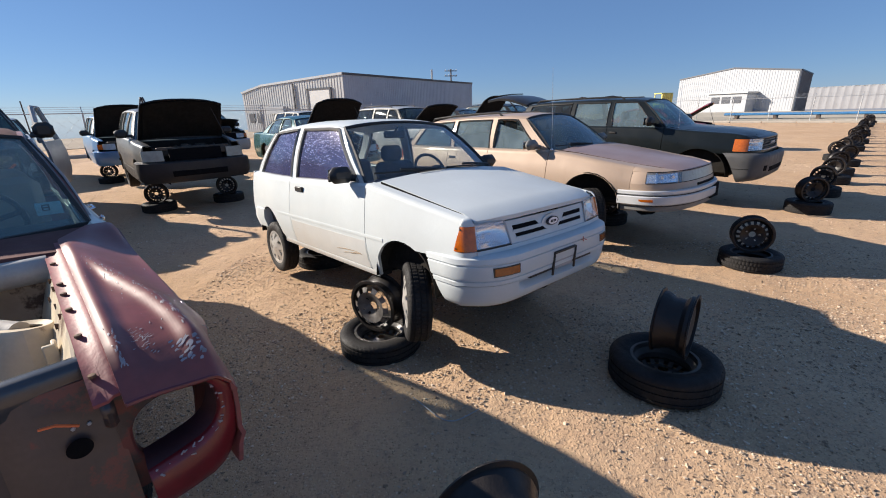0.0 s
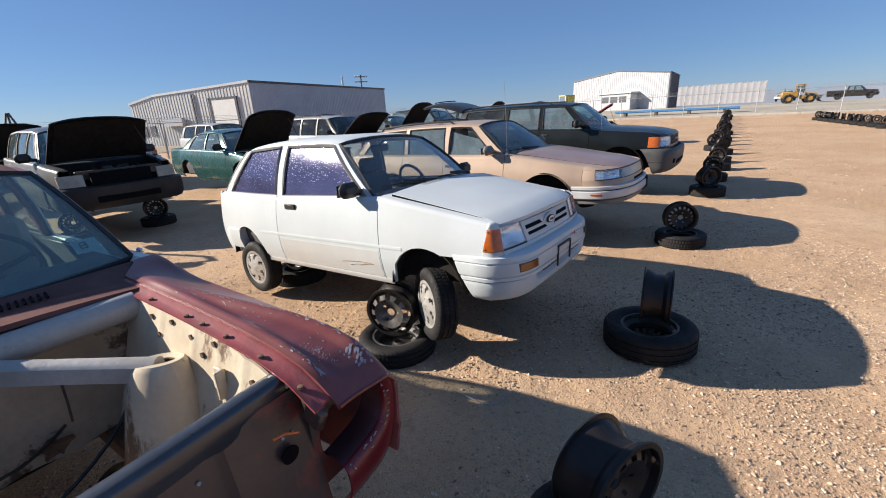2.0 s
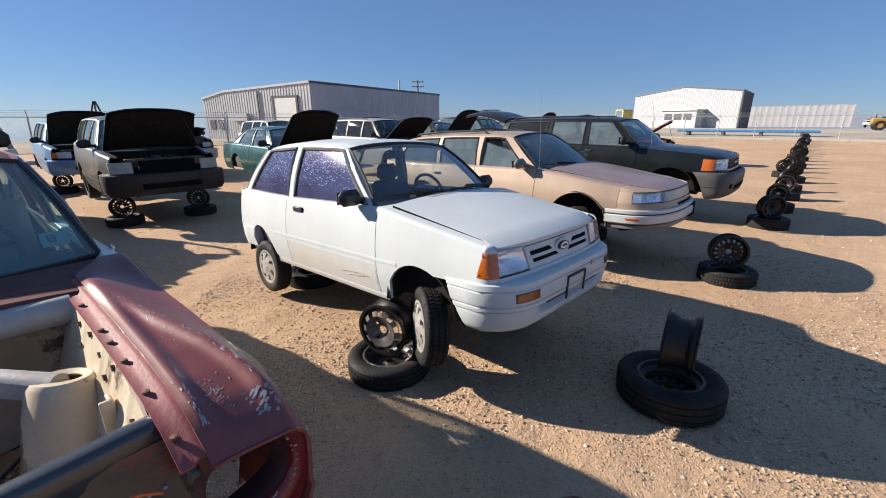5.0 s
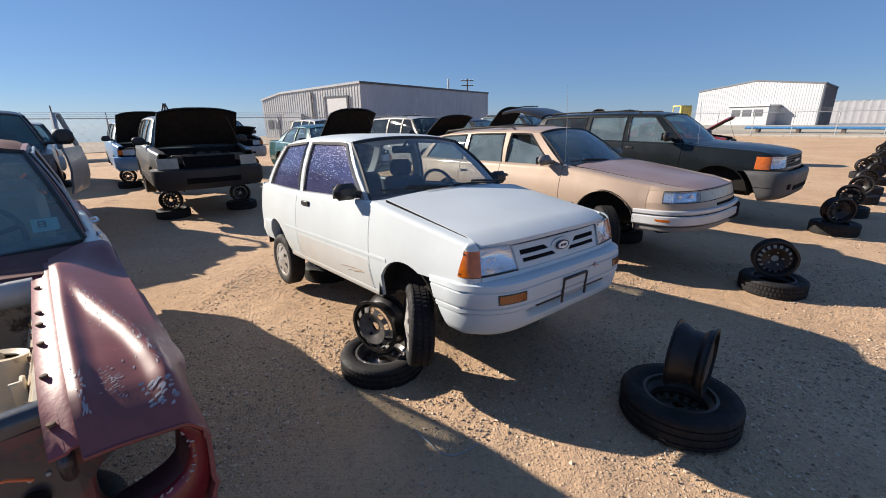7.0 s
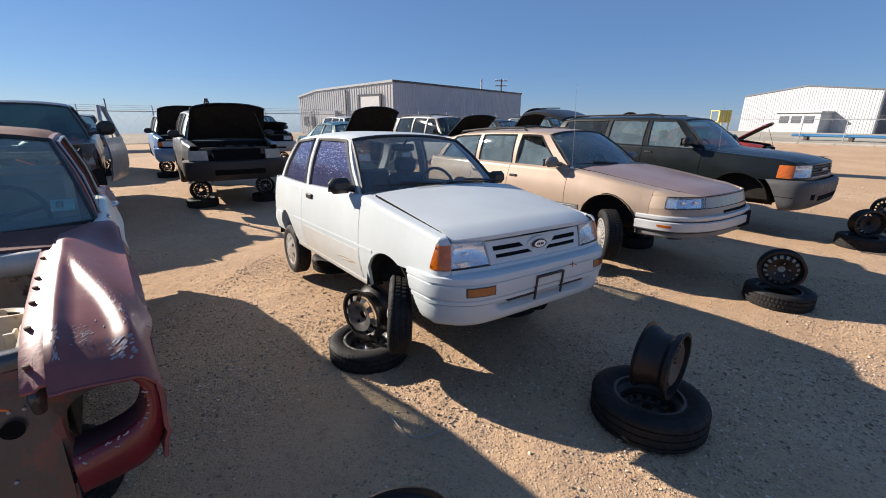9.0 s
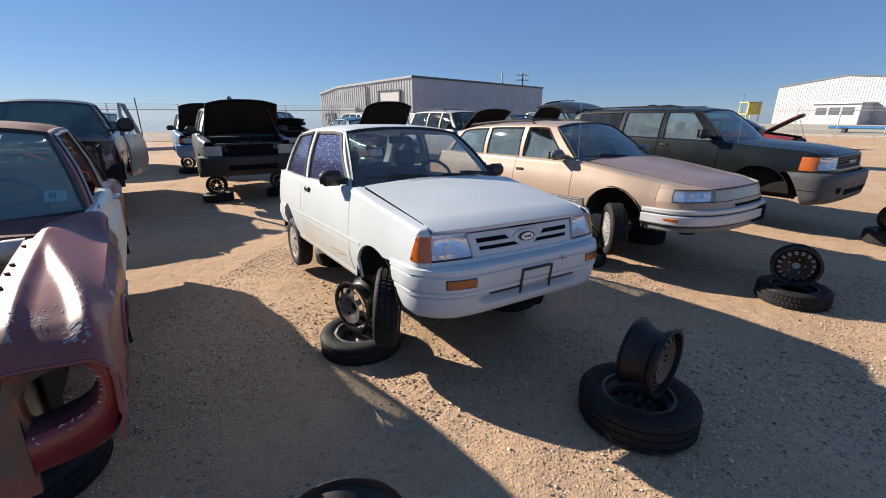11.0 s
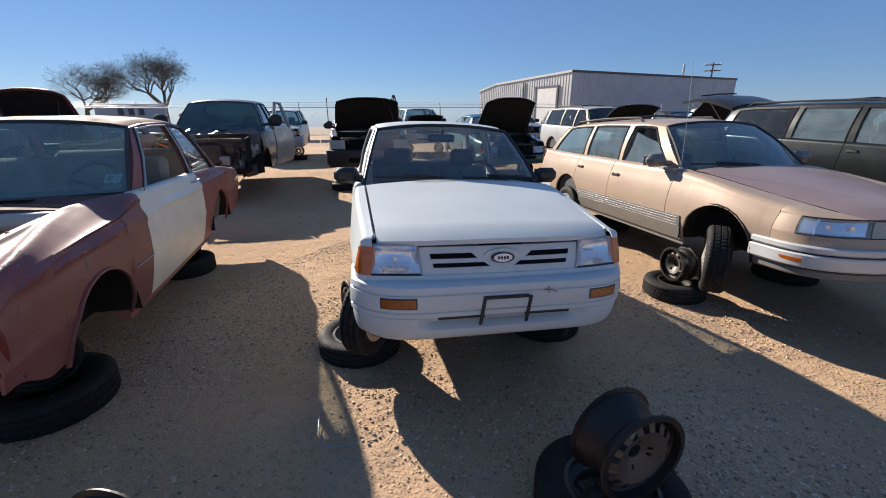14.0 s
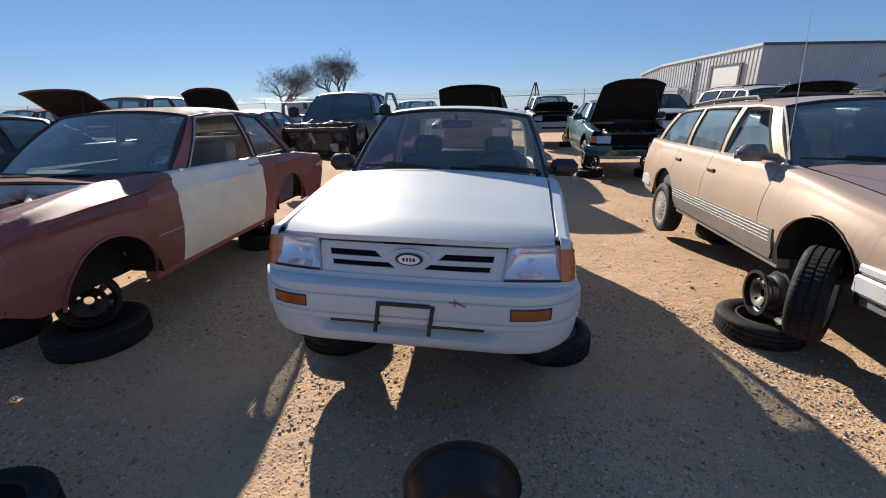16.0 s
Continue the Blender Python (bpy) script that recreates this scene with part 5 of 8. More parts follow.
    for s in (-1, 1):
        g.add(*rbox(0.012, 0.018, 0.15, 0.004), Matrix.Translation((0.020, -0.005 + s * 0.125, 0.425)) @ Matrix.Rotation(radians(-8), 4, "X"))
    c.put(g, "plate_bracket", M["plastic"])
    g = Geo().add(*tube([(0.017, 0.20, 0.523), (0.018, 0.24, 0.521), (0.017, 0.275, 0.507)], 0.003, 4)).add(*tube([(0.017, 0.225, 0.54), (0.018, 0.228, 0.505)], 0.003, 4))
    c.put(g, "paint_scratch", M["red_paint"])
    return c
white_hatchback()

# ---- the tan wagon ----
def tan_wagon():
    c = Car("station_wagon", "tan four-door wagon with grey lower cladding on rim stands", "car", 0, 0, -48.8, 0.34, "tan", 4.85, 0.895, 0.26,
            top=[(0.08, 0.705), (0.2, 0.722), (0.5, 0.760), (0.8, 0.81), (1.2, 0.878), (1.55, 0.92), (3.0, 0.945), (4.9, 0.975)], axles=(0.94, 3.69), roof=[(2.10, 1.325), (2.4, 1.355), (3.2, 1.365), (4.0, 1.345), (4.35, 1.30)],
            tf=0.10, tr=0.08, tu=0.10, td=0.05, zm=0.55, rw=0.275, arch=0.38, hood=(0.03, 1.42), hood_hw=(0.53, 0.72), doors=((1.55, 2.62), (2.62, 3.48)),
            windows=((1.76, 2.58, 2.26, 2.58, "low"), (2.66, 3.42, 2.70, 3.42, "glass_blue"), (3.52, 4.55, 3.52, 4.18, "glass_blue")), cowl=1.30, apillar=1.58, rearbase=4.72, Wr=0.60, crown=0.05,
            bow=0.24, rake=0.25, pos=(3.06, 4.82), pitch=-2.0, glassmat="glass_blue", rock=M["grey_clad"], belt_in=0.03, wscreen="glass_blue", rb=0.06, fender_round=0.06)
    c.nose_end = 0.42
    c.hood_gap, c.hood_up = 0.010, 0.006
    c.body()
    c.bow = 0.12
    c.hood_panel(material=M["tan_hood"])
    c.cowl_panel(M["plastic"])
    c.glasshouse()
    c.bay(False)
    c.seats(M["seat_tan"], (2.2,), 3.15)
    c.wheels("alloy", 0.305, 0.195, steer=-41, inset=0.10, lace=True, spokes=8, drop=0.10)
    c.wipers(((-0.05, -0.7),))
    for s in (-1, 1):
        c.mirror(s, 1.76, 0.93, M["grey_clad"], (0.12, 0.23, 0.13), 0.14)
        c.handle(s, 2.50, 0.775, M["plastic"])
        c.handle(s, 3.36, 0.80, M["plastic"])
        c.strip("lower_cladding", 1.33, 3.31, 0.26, 0.50, s, M["grey_clad"], 0.012, 24)
        for k in range(4):
            c.strip("cladding_stripe", 1.36, 3.31, 0.40 + 0.026 * k, 0.404 + 0.026 * k, s, M["silver_bumper"], 0.016)
    # the nose follows one rounded plan line from flank to flank
    def nose(w, z, out=0.0):
        a = abs(w) * math.pi / 2
        y1 = c.hw(-0.45, z)
        ca, sa = max(0.0, math.cos(a)), math.sin(a)
        return Vector((-0.45 + 0.49 * ca ** 0.76 - 0.22 * (z - 0.5) * ca ** 0.5 + out * ca ** 0.6, math.copysign(y1 * sa ** 0.76 + out * sa, w), z))
    def band(name, w0, w1, z0, z1, material, out=0.0, thick=0.02, n=24, nz=3, label=""):
        P = grid(lambda w, z: nose(w, z, out), np.linspace(w0, w1, n), np.linspace(z0, z1, nz))
        Q = grid(lambda w, z: nose(w, z, out - thick) - nose(w, z, out), np.linspace(w0, w1, n), np.linspace(z0, z1, nz))
        return c.put(Geo().add(*slab(P, Q)), name, material, label)
    band("nose_panel", -1, 1, 0.49, 0.578, M["tan"], 0.0, 0.03, 41)
    band("light_bar", -0.335, 0.335, 0.580, 0.697, M["lens_hazy"], -0.004, 0.03, 21)
    # black bands paint the shaded seams above and below the lamps
    band("lamp_seam_shade", -0.84, 0.84, 0.6965, 0.7025, M["void"], 0.002, 0.02, 41, 2)
    band("lamp_seam_shade", -0.84, 0.84, 0.577, 0.5815, M["void"], 0.002, 0.02, 41, 2)
    band("nose_slit", -0.10, 0.30, 0.512, 0.540, M["void"], 0.003, 0.02, 12, 2)
    band("nose_backing", -1, 1, 0.56, 0.70, M["plastic"], -0.05, 0.02, 41)
    for s in (-1, 1):
        lp = band("headlamp", s * 0.345, s * 0.84, 0.582, 0.696, M["lens_glass"], -0.002, 0.006, 14)
        band("reflector", s * 0.35, s * 0.83, 0.585, 0.693, M["reflector"], -0.034, 0.01, 14)
        for w in (0.46, 0.62):
            b0, b1 = nose(s * w, 0.64, -0.03), nose(s * w, 0.64, -0.008)
            c.put(Geo().add(*tube([b0, b1], 0.017, 8)), "bulb", M["chrome"])
        band("lamp_divider", s * 0.70, s * 0.715, 0.582, 0.696, M["reflector"], -0.001, 0.03, 3)
        band("corner_panel", s * 0.845, s * 1.0, 0.575, 0.70, M["tan"], 0.0, 0.03, 8)
        # fender tip between hood, flank and lamp
        sec = c.section(-0.452, s, "hood")
        top = [Vector(p) for p in sec[::-1] if p[2] > 0.705] + [nose(s, 0.70)]
        hc = Vector((-0.10, s * 0.525, c.zt(-0.10) - 0.006))
        side = [hc, hc.lerp(top[0], 0.33), hc.lerp(top[0], 0.66)] + top
        n = len(side)
        rows = []
        for i, p in enumerate(side):
            q = nose(s * (0.345 + 0.655 * i / (n - 1)), 0.699)
            rows.append([p.lerp(q, t) + Vector((0, 0, 0.010 * math.sin(math.pi * t) * min(1, (p - q).length / 0.15))) for t in np.linspace(0, 1, 7)])
        c.put(Geo().add(*slab(np.array(rows), (0, 0, -0.012))), "fender_tip", M["tan"])
    # hood lip down to the light bar
    rows = []
    for v in np.linspace(-1, 1, 21):
        p = Vector((-0.032 - 0.07 * abs(v) ** 3, v * 0.524, c.zt(-0.03) - 0.010 + 0.5 * c.crown * 0.8 * (1 - abs(v) ** 2.2)))
        q = nose(v * 0.345, 0.699, 0.0)
        rows.append([p.lerp(q, t) + Vector((0.006, 0, 0.008)) * math.sin(math.pi * t) for t in np.linspace(0, 1, 5)])
    c.put(Geo().add(*slab(np.array(rows), (0, 0, -0.012))), "hood_lip", M["tan_hood"])
    path = []
    for w in np.linspace(-1, 1, 41):
        p, d = nose(w, 0.45), nose(min(1, w + 0.01), 0.45) - nose(max(-1, w - 0.01), 0.45)
        q = math.hypot(d.x, d.y)
        path.append((p.x, p.y, d.y / q, -d.x / q))
    y1 = c.hw(-0.45, 0.45)
    path = [(-0.575, -y1 - 0.004, 0, -1), (-0.50, -y1 - 0.002, 0, -1)] + path + [(-0.50, y1 + 0.002, 0, 1), (-0.575, y1 + 0.004, 0, 1)]
    for z0, z1, o, m_ in ((0.455, 0.505, 0.030, "silver_bumper"), (0.445, 0.455, 0.024, "plastic"), (0.345, 0.445, 0.040, "silver_bumper"), (0.335, 0.345, 0.030, "plastic"), (0.275, 0.335, 0.008, "grey_clad")):
        e = min(0.01, (z1 - z0) * 0.2)
        c.put(Geo().add(*sweep(path, [(-0.03, z1), (o - e, z1), (o, z1 - e), (o, z0 + e), (o - e, z0), (-0.03, z0)])), "bumper_band", M[m_])
    for s in (-1, 1):
        band("side_marker", s * 0.77, s * 0.92, 0.385, 0.412, M["amber"], 0.047, 0.012, 8)
    c.put(Geo().add(*rbox(0.05, 0.26, 0.17, 0.008, 0.050, 0.30, 0.39)), "plate_mount", M["void"])
    b = Vector((-1.52, -0.80, 0.93))
    c.put(Geo().add(*tube([b, b + Vector((0.02, -0.03, 0.5)), b + Vector((0.03, -0.06, 0.98))], [0.004, 0.003, 0.002], 5)).add(*rbox(0.04, 0.04, 0.03, 0.01, *b)), "antenna", M["chrome"])
    c.bumper([(0.0, 0.50), (0.03, 0.49), (0.035, 0.37), (0.0, 0.35), (-0.1, 0.35), (-0.1, 0.50)], 0, 0.38, M["silver_bumper"], halfw=0.85, bow=0.15, front=False, name="rear_bumper")
    c.roof_rack(2.6, 4.2, M["plastic"])
    return c
tan_wagon()

# ---- the dark green off-roader ----
def dark_suv():
    c = Car("sport_utility_car", "dark green four-door off-road wagon with grey lower bumper", "car", 0, 0, -47.5, 0.22, "darkgreen", 4.80, 0.90, 0.36,
            top=[(0.1, 1.00), (0.5, 1.05), (1.3, 1.10), (1.5, 1.13), (4.8, 1.17)], axles=(0.90, 3.72), roof=[(2.0, 1.57), (2.2, 1.60), (3.2, 1.61), (4.3, 1.59), (4.6, 1.55)],
            tf=0.07, tr=0.05, tu=0.06, td=0.05, zm=0.75, rw=0.36, arch=0.43, hood=(0.15, 1.40), hood_hw=(0.68, 0.74), doors=((1.50, 2.55), (2.55, 3.40)),
            windows=((1.66, 2.50, 2.14, 2.54, "glass_blue"), (2.60, 3.34, 2.62, 3.34, "glass_blue"), (3.44, 4.55, 3.44, 4.45, "glass_dark")), cowl=1.32, apillar=1.50, rearbase=4.70, Wr=0.62, crown=0.045,
            bow=0.14, rake=0.08, pos=(5.58, 7.0), glassmat="glass_blue", rb=0.05, wscreen="glass_green")
    c.nose_end, c.nose_zb = 0.25, 0.735
    c.body()
    c.hood_panel(crease=0.01)
    c.cowl_panel(M["plastic"])
    c.glasshouse()
    c.bay(False)
    c.seats(M["seat"], (2.1,), 3.0)
    c.wheels("none", 0.36, 0.24, which=(2, 3))
    for s in (-1, 1):
        c.mirror(s, 1.72, 1.16, M["plastic"], (0.12, 0.25, 0.16), 0.15)
        c.handle(s, 2.42, 1.03, M["plastic"])
    # one rounded plan line carries lamps, bumper and nose
    arch_edge = lambda z: -0.56 + 0.26 * (max(0.0, 0.747 - z) / 0.457) ** 0.6
    def nose(w, z, out=0.0, x0=-0.42, xf=-0.06):
        a = abs(w) * math.pi / 2
        ca, sa = max(0.0, math.cos(a)) ** 0.62, math.sin(a) ** 0.62
        return Vector((x0 + (xf - x0) * ca - 0.10 * (z - 0.78) * ca + out * ca, math.copysign(c.hw(-0.42, max(z, 0.6)) * sa + out * sa, w), z))
    def band(name, w0, w1, z0, z1, material, out=0.0, thick=0.02, n=14, nz=3):
        P = grid(lambda w, z: nose(w, z, out), np.linspace(w0, w1, n), np.linspace(z0, z1, nz))
        Q = grid(lambda w, z: nose(w, z, out - thick) - nose(w, z, out), np.linspace(w0, w1, n), np.linspace(z0, z1, nz))
        return c.put(Geo().add(*slab(P, Q)), name, material)
    band("nose_panel", -1, 1, 0.735, 0.785, c.paint, 0.0, 0.03, 41)
    band("nose_backing", -1, 1, 0.76, 0.99, M["void"], -0.075, 0.01, 31)
    band("grille", -0.29, 0.29, 0.79, 0.975, M["plastic"], -0.03, 0.03, 15)
    for k in range(4):
        band("grille_bar", -0.29, 0.29, 0.818 + 0.040 * k, 0.830 + 0.040 * k, M["clad_mid"], 0.002, 0.03, 15, 2)
    band("grille_surround", -0.31, 0.31, 0.785, 0.800, M["silver_paint"], 0.006, 0.03, 15, 2)
    band("badge_plate", -0.035, 0.035, 0.872, 0.905, M["silver_paint"], 0.008, 0.02, 5, 2)
    for s in (-1, 1):
        band("headlamp", s * 0.315, s * 0.745, 0.788, 0.968, M["lens_glass"], 0.0, 0.006, 14, 5)
        def bowl(u, v):
            d = 0.012 + 0.052 * (1 - min(1, abs(2 * u - 1) ** 4 + abs(2 * v - 1) ** 4))
            return nose(s * (0.318 + 0.422 * u), 0.79 + 0.176 * v, -d)
        c.put(Geo().add(*slab(grid(bowl, np.linspace(0, 1, 11), np.linspace(0, 1, 9)), (-0.005, 0, 0))), "reflector", M["reflector"])
        c.put(Geo().add(*tube([nose(s * 0.5, 0.875, -0.06), nose(s * 0.5, 0.875, -0.015)], 0.02, 8)), "bulb", M["chrome"])
        band("turn_signal", s * 0.75, s * 1.0, 0.775, 0.962, M["amber"], 0.001, 0.02, 12, 4)
        # black band paints the shaded seam over the lamp
        band("lamp_seam_shade", s * 0.31, s * 1.0, 0.968, 0.975, M["void"], -0.004, 0.02, 16, 2)
        sec = c.section(-0.402, s, "hood")
        top = [Vector(p) for p in sec[::-1] if p[2] > 0.975] + [nose(s, 0.975)]
        hc = Vector((-0.22, s * 0.672, c.zt(-0.20) - 0.006))
        side = [hc, hc.lerp(top[0], 0.33), hc.lerp(top[0], 0.66)] + top
        rows = []
        for i, p in enumerate(side):
            q = nose(s * (0.42 + 0.58 * i / (len(side) - 1)), 0.975)
            rows.append([p.lerp(q, t) + Vector((0.004, 0, 0.010)) * math.sin(math.pi * t) for t in np.linspace(0, 1, 6)])
        c.put(Geo().add(*slab(np.array(rows), (0, 0, -0.012))), "fender_tip", c.paint)
    rows = []
    for v in np.linspace(-1, 1, 21):
        p = Vector((-0.152 - 0.084 * abs(v) ** 3, v * 0.672, c.zt(-0.15) - 0.010 + 0.4 * c.crown * (1 - abs(v) ** 2.2)))
        rows.append([p.lerp(nose(v * 0.42, 0.975), t) + Vector((0.008, 0, 0.006)) * math.sin(math.pi * t) for t in np.linspace(0, 1, 5)])
    c.put(Geo().add(*slab(np.array(rows), (0, 0, -0.012))), "hood_lip", c.paint)
    # deep rounded bumper running back to the wheel arch
    def shell(w, z):
        x0 = arch_edge(z)
        a = abs(w) * math.pi / 2
        ca, sa = max(0.0, math.cos(a)) ** 0.55, math.sin(a) ** 0.55
        o = float(np.interp(z, (0.29, 0.33, 0.42, 0.50, 0.62, 0.70, 0.735, 0.75), (-0.06, -0.015, 0.005, 0.010, 0.022, 0.022, 0.010, -0.02)))
        zz = z + 0.05 * ca * max(0.0, (0.5 - z) / 0.21)
        return Vector((x0 + (0.035 - x0) * ca + o * ca, math.copysign(0.885 * sa + o * sa, w), zz))
    zs = (0.29, 0.31, 0.34, 0.40, 0.46, 0.50, 0.56, 0.62, 0.68, 0.715, 0.738, 0.75)
    P = grid(shell, np.linspace(-1, 1, 61), zs)
    Q = grid(lambda w, z: (shell(w, z) - Vector((-0.6, 0, z))) * -0.04 * Vector((1, 1, 0)), np.linspace(-1, 1, 61), zs)
    bp_ = c.put(Geo().add(*slab(P, Q)), "bumper", M["clad_dark"])
    for s in (-1, 1):
        P = grid(lambda w, z: shell(s * w, z) + Vector((0.003, s * 0.003, 0)), np.linspace(0.80, 1, 8), (0.503, 0.510))
        Geo().add(*slab(P, (-0.01, -s * 0.01, 0))).put("bumper_seam", M["void"], bp_, at=Matrix.Identity(4))
        P = grid(lambda w, z: shell(s * w, z) + Vector((0.004, 0, 0)), np.linspace(0.30, 0.40, 5), (0.47, 0.56))
        Geo().add(*slab(P, (-0.01, 0, 0))).put("fog_recess", M["void"], bp_, at=Matrix.Identity(4))
    P = grid(lambda w, z: shell(w, z) + Vector((0.004, 0, 0)), np.linspace(-0.2, 0.2, 7), (0.44, 0.53))
    Geo().add(*slab(P, (-0.01, 0, 0))).put("air_intake", M["void"], bp_, at=Matrix.Identity(4))
    c.roof_rack(2.4, 4.4, M["plastic"], 1)
    # tailgate swung up behind the roof
    def gate(u, v):
        w = 0.62 + 0.14 * u
        return (-4.62 - 1.05 * u, v * w, 1.66 + 0.17 * math.sin(min(1, u * 1.1) * 1.9) - 0.12 * max(0, u - 0.7) - 0.07 * abs(v) ** 4)
    P = grid(gate, np.linspace(0, 1, 8), np.linspace(-1, 1, 15))
    tg = c.put(Geo().add(*slab(P, (0, 0, -0.05))), "tailgate", M["black_paint"], "raised black tailgate")
    Geo().add(*tube([(-5.2, 0.0, 1.85), (-5.35, -0.25, 1.85), (-5.5, -0.5, 1.82)], 0.012, 5)).put("rear_wiper", M["plastic"], tg)
    for s in (-1, 1):
        c.put(Geo().add(*tube([(-4.68, s * 0.62, 1.25), (-5.1, s * 0.66, 1.70)], 0.012, 6)), "gas_strut", M["plastic"])
    b = Vector((-1.3, -0.74, 1.12))
    c.put(Geo().add(*tube([b, b + Vector((-0.05, 0, 0.75))], [0.004, 0.002], 5)), "antenna", M["chrome"])
    return c
dark_suv()

# ---- the stripped maroon coupe ----
def maroon_coupe():
    c = Car("stripped_coupe", "stripped maroon two-door sedan with white door and empty engine room", "car", 0, 0, -45.0, 0.30, "maroon", 4.66, 0.885, 0.20,
            top=[(0.0, 0.730), (0.03, 0.754), (0.06, 0.780), (0.10, 0.806), (0.164, 0.839), (0.28, 0.868), (0.43, 0.889), (0.77, 0.912), (1.2, 0.928), (1.55, 0.94), (2.2, 0.92), (2.9, 0.895), (3.8, 0.85), (4.3, 0.78), (4.66, 0.725)], axles=(0.82, 3.50),
            roof=[(2.15, 1.345), (2.4, 1.37), (2.9, 1.37), (3.2, 1.34), (3.32, 1.31)],
            tf=0.0, tr=0.03, tu=0.05, td=0.08, zm=0.66, rw=0.24, arch=0.37, hood=(0.0, 1.13), hood_hw=(0.57, 0.60), doors=((1.50, 2.85),),
            windows=((1.80, 2.86, 2.22, 2.80, "open"), (2.92, 3.66, 2.86, 3.24, "glass")), cowl=1.46, apillar=1.60, rearbase=3.82, Wr=0.655, crown=0.05, bow=0.05, rake=-0.10,
            pos=row_at(-1.15, -0.59), rb=0.04, belt_in=0.03, fender_round=0.05, wscreen="glass_green")
    c.roofmat = M["brownred"]
    c.creases, c.nz = ((0.775, 0.028, 0.020), (0.50, 0.010, 0.016)), 21
    c.sealmat = "plastic"
    # fenders: bolted flange, inner rib, hollow, outer ridge, flank
    def fender(s):
        xs = sorted(set(list(np.linspace(-1.50, -0.028, 62)) + [-0.82 + d * 0.3699 for d in np.linspace(-1, 1, 13)] + [-0.82 - 0.372, -0.82 + 0.372]))
        rows = []
        for x in xs:
            zt = c.zt(x)
            yr = 0.835 - 0.165 * smooth01((-x - 0.12) / 1.0)                       # outer ridge runs out to the lamp
            k = smooth01((-0.04 - x) / 0.12) * smooth01((1.30 + x) / 0.25)
            pts = []
            zb = c.zb(x) if x < -0.82 + 0.372 else 0.30 + 0.11 * smooth01((x + 0.34) / 0.26)
            for q in range(17):
                z = zb + (zt - 0.10 - zb) * q / 16
                pts.append((x, s * (c.hw(x, z)), z))
            y1 = c.hw(x, zt - 0.10)
            def top_z(y):
                k2 = smooth01((-x - 1.15) / 0.33)
                e = max(0.0, min(1.0, (y - y1 + 0.04) / 0.04))
                drop = (1 - k2) * (0.058 * smooth01((y - yr) / (0.90 - yr)) + 0.020 * smooth01((y - 0.66) / 0.2)) + k2 * 0.04 * (1 - math.sqrt(1 - e * e))
                return zt - drop + k * (0.010 * math.exp(-((y - yr) / 0.036) ** 2) + 0.009 * math.exp(-((y - 0.658) / 0.018) ** 2) - 0.012 * smooth01((y - 0.655) / 0.05) * smooth01((yr - y) / 0.05))
            pts += [(x, s * (y1 + 0.003), zt - 0.092), (x, s * (y1 - 0.003), zt - 0.082)]
            yin = 0.632 + 0.12 * max(0.0, (-x - 1.30) / 0.20)
            for y in np.linspace(0.872, yin, 34):
                pts.append((x, s * y, top_z(y)))
            rows.append(pts)
        P = np.array(rows)
        off = np.zeros_like(P)
        off[:, :19, 1] = -s * 0.012
        off[:, 18:, 2] = -0.012
        if s > 0:      # bare chips where the paint has flaked, and a bluish sheen drawn as flakes
            rc = random.Random(21)
            spots = []
            for i in range(6):      # a torn-off sticker: pale slanting strips with dark cracks between
                for k in range(4):
                    if rc.random() < 0.86:
                        spots.append((-0.088 - 0.0135 * i + 0.004 * k + rc.gauss(0, 0.002), 0.790 + 0.018 * k - 0.003 * i + rc.gauss(0, 0.003), rc.uniform(0.0050, 0.0068), rc.uniform(1.5, 2.4), rc.uniform(48, 66)))
            for k in range(46):      # scuffing and painted bluish sheen in the hollow beside it, as thin chalky flakes
                spots.append((-0.205 + rc.gauss(0, 0.035), 0.718 + rc.gauss(0, 0.014), rc.uniform(0.0006, 0.0022), rc.uniform(2, 6), rc.uniform(40, 75)))
            for k in range(16):
                spots.append((-0.10 - 0.011 * k + rc.gauss(0, 0.01), 0.660 + rc.gauss(0, 0.005), rc.uniform(0.0012, 0.0040), rc.uniform(2, 5), rc.uniform(-12, 12)))
            for k in range(16):      # bare metal worn through along the ridge
                x = -0.22 - 0.022 * k + rc.gauss(0, 0.008)
                spots.append((x, 0.838 - 0.165 * smooth01((-x - 0.12) / 1.0) + rc.gauss(0, 0.003), rc.uniform(0.0016, 0.0032), rc.uniform(3, 7), rc.uniform(-20, -8)))
            for k in range(95):
                x = -0.20 - 0.72 * rc.random() ** 1.2
                yr = 0.835 - 0.165 * smooth01((-x - 0.12) / 1.0)
                y = rc.choice((yr + rc.gauss(0, 0.007), yr - 0.012 + rc.gauss(0, 0.012), yr + rc.gauss(0, 0.005), rc.uniform(0.65, 0.86)))
                spots.append((x, min(0.865, max(0.64, y)), rc.uniform(0.0006, 0.0026), rc.uniform(2, 8), rc.uniform(-4, 16)))
            def skin(x, y):
                zt = c.zt(x)
                yr = 0.835 - 0.165 * smooth01((-x - 0.12) / 1.0)
                k = smooth01((-0.04 - x) / 0.12) * smooth01((1.30 + x) / 0.25)
                drop = 0.058 * smooth01((y - yr) / (0.90 - yr)) + 0.020 * smooth01((y - 0.66) / 0.2)
                return zt - drop + k * (0.010 * math.exp(-((y - yr) / 0.036) ** 2) + 0.009 * math.exp(-((y - 0.658) / 0.018) ** 2) - 0.012 * smooth01((y - 0.655) / 0.05) * smooth01((yr - y) / 0.05))
            flakes = Geo()
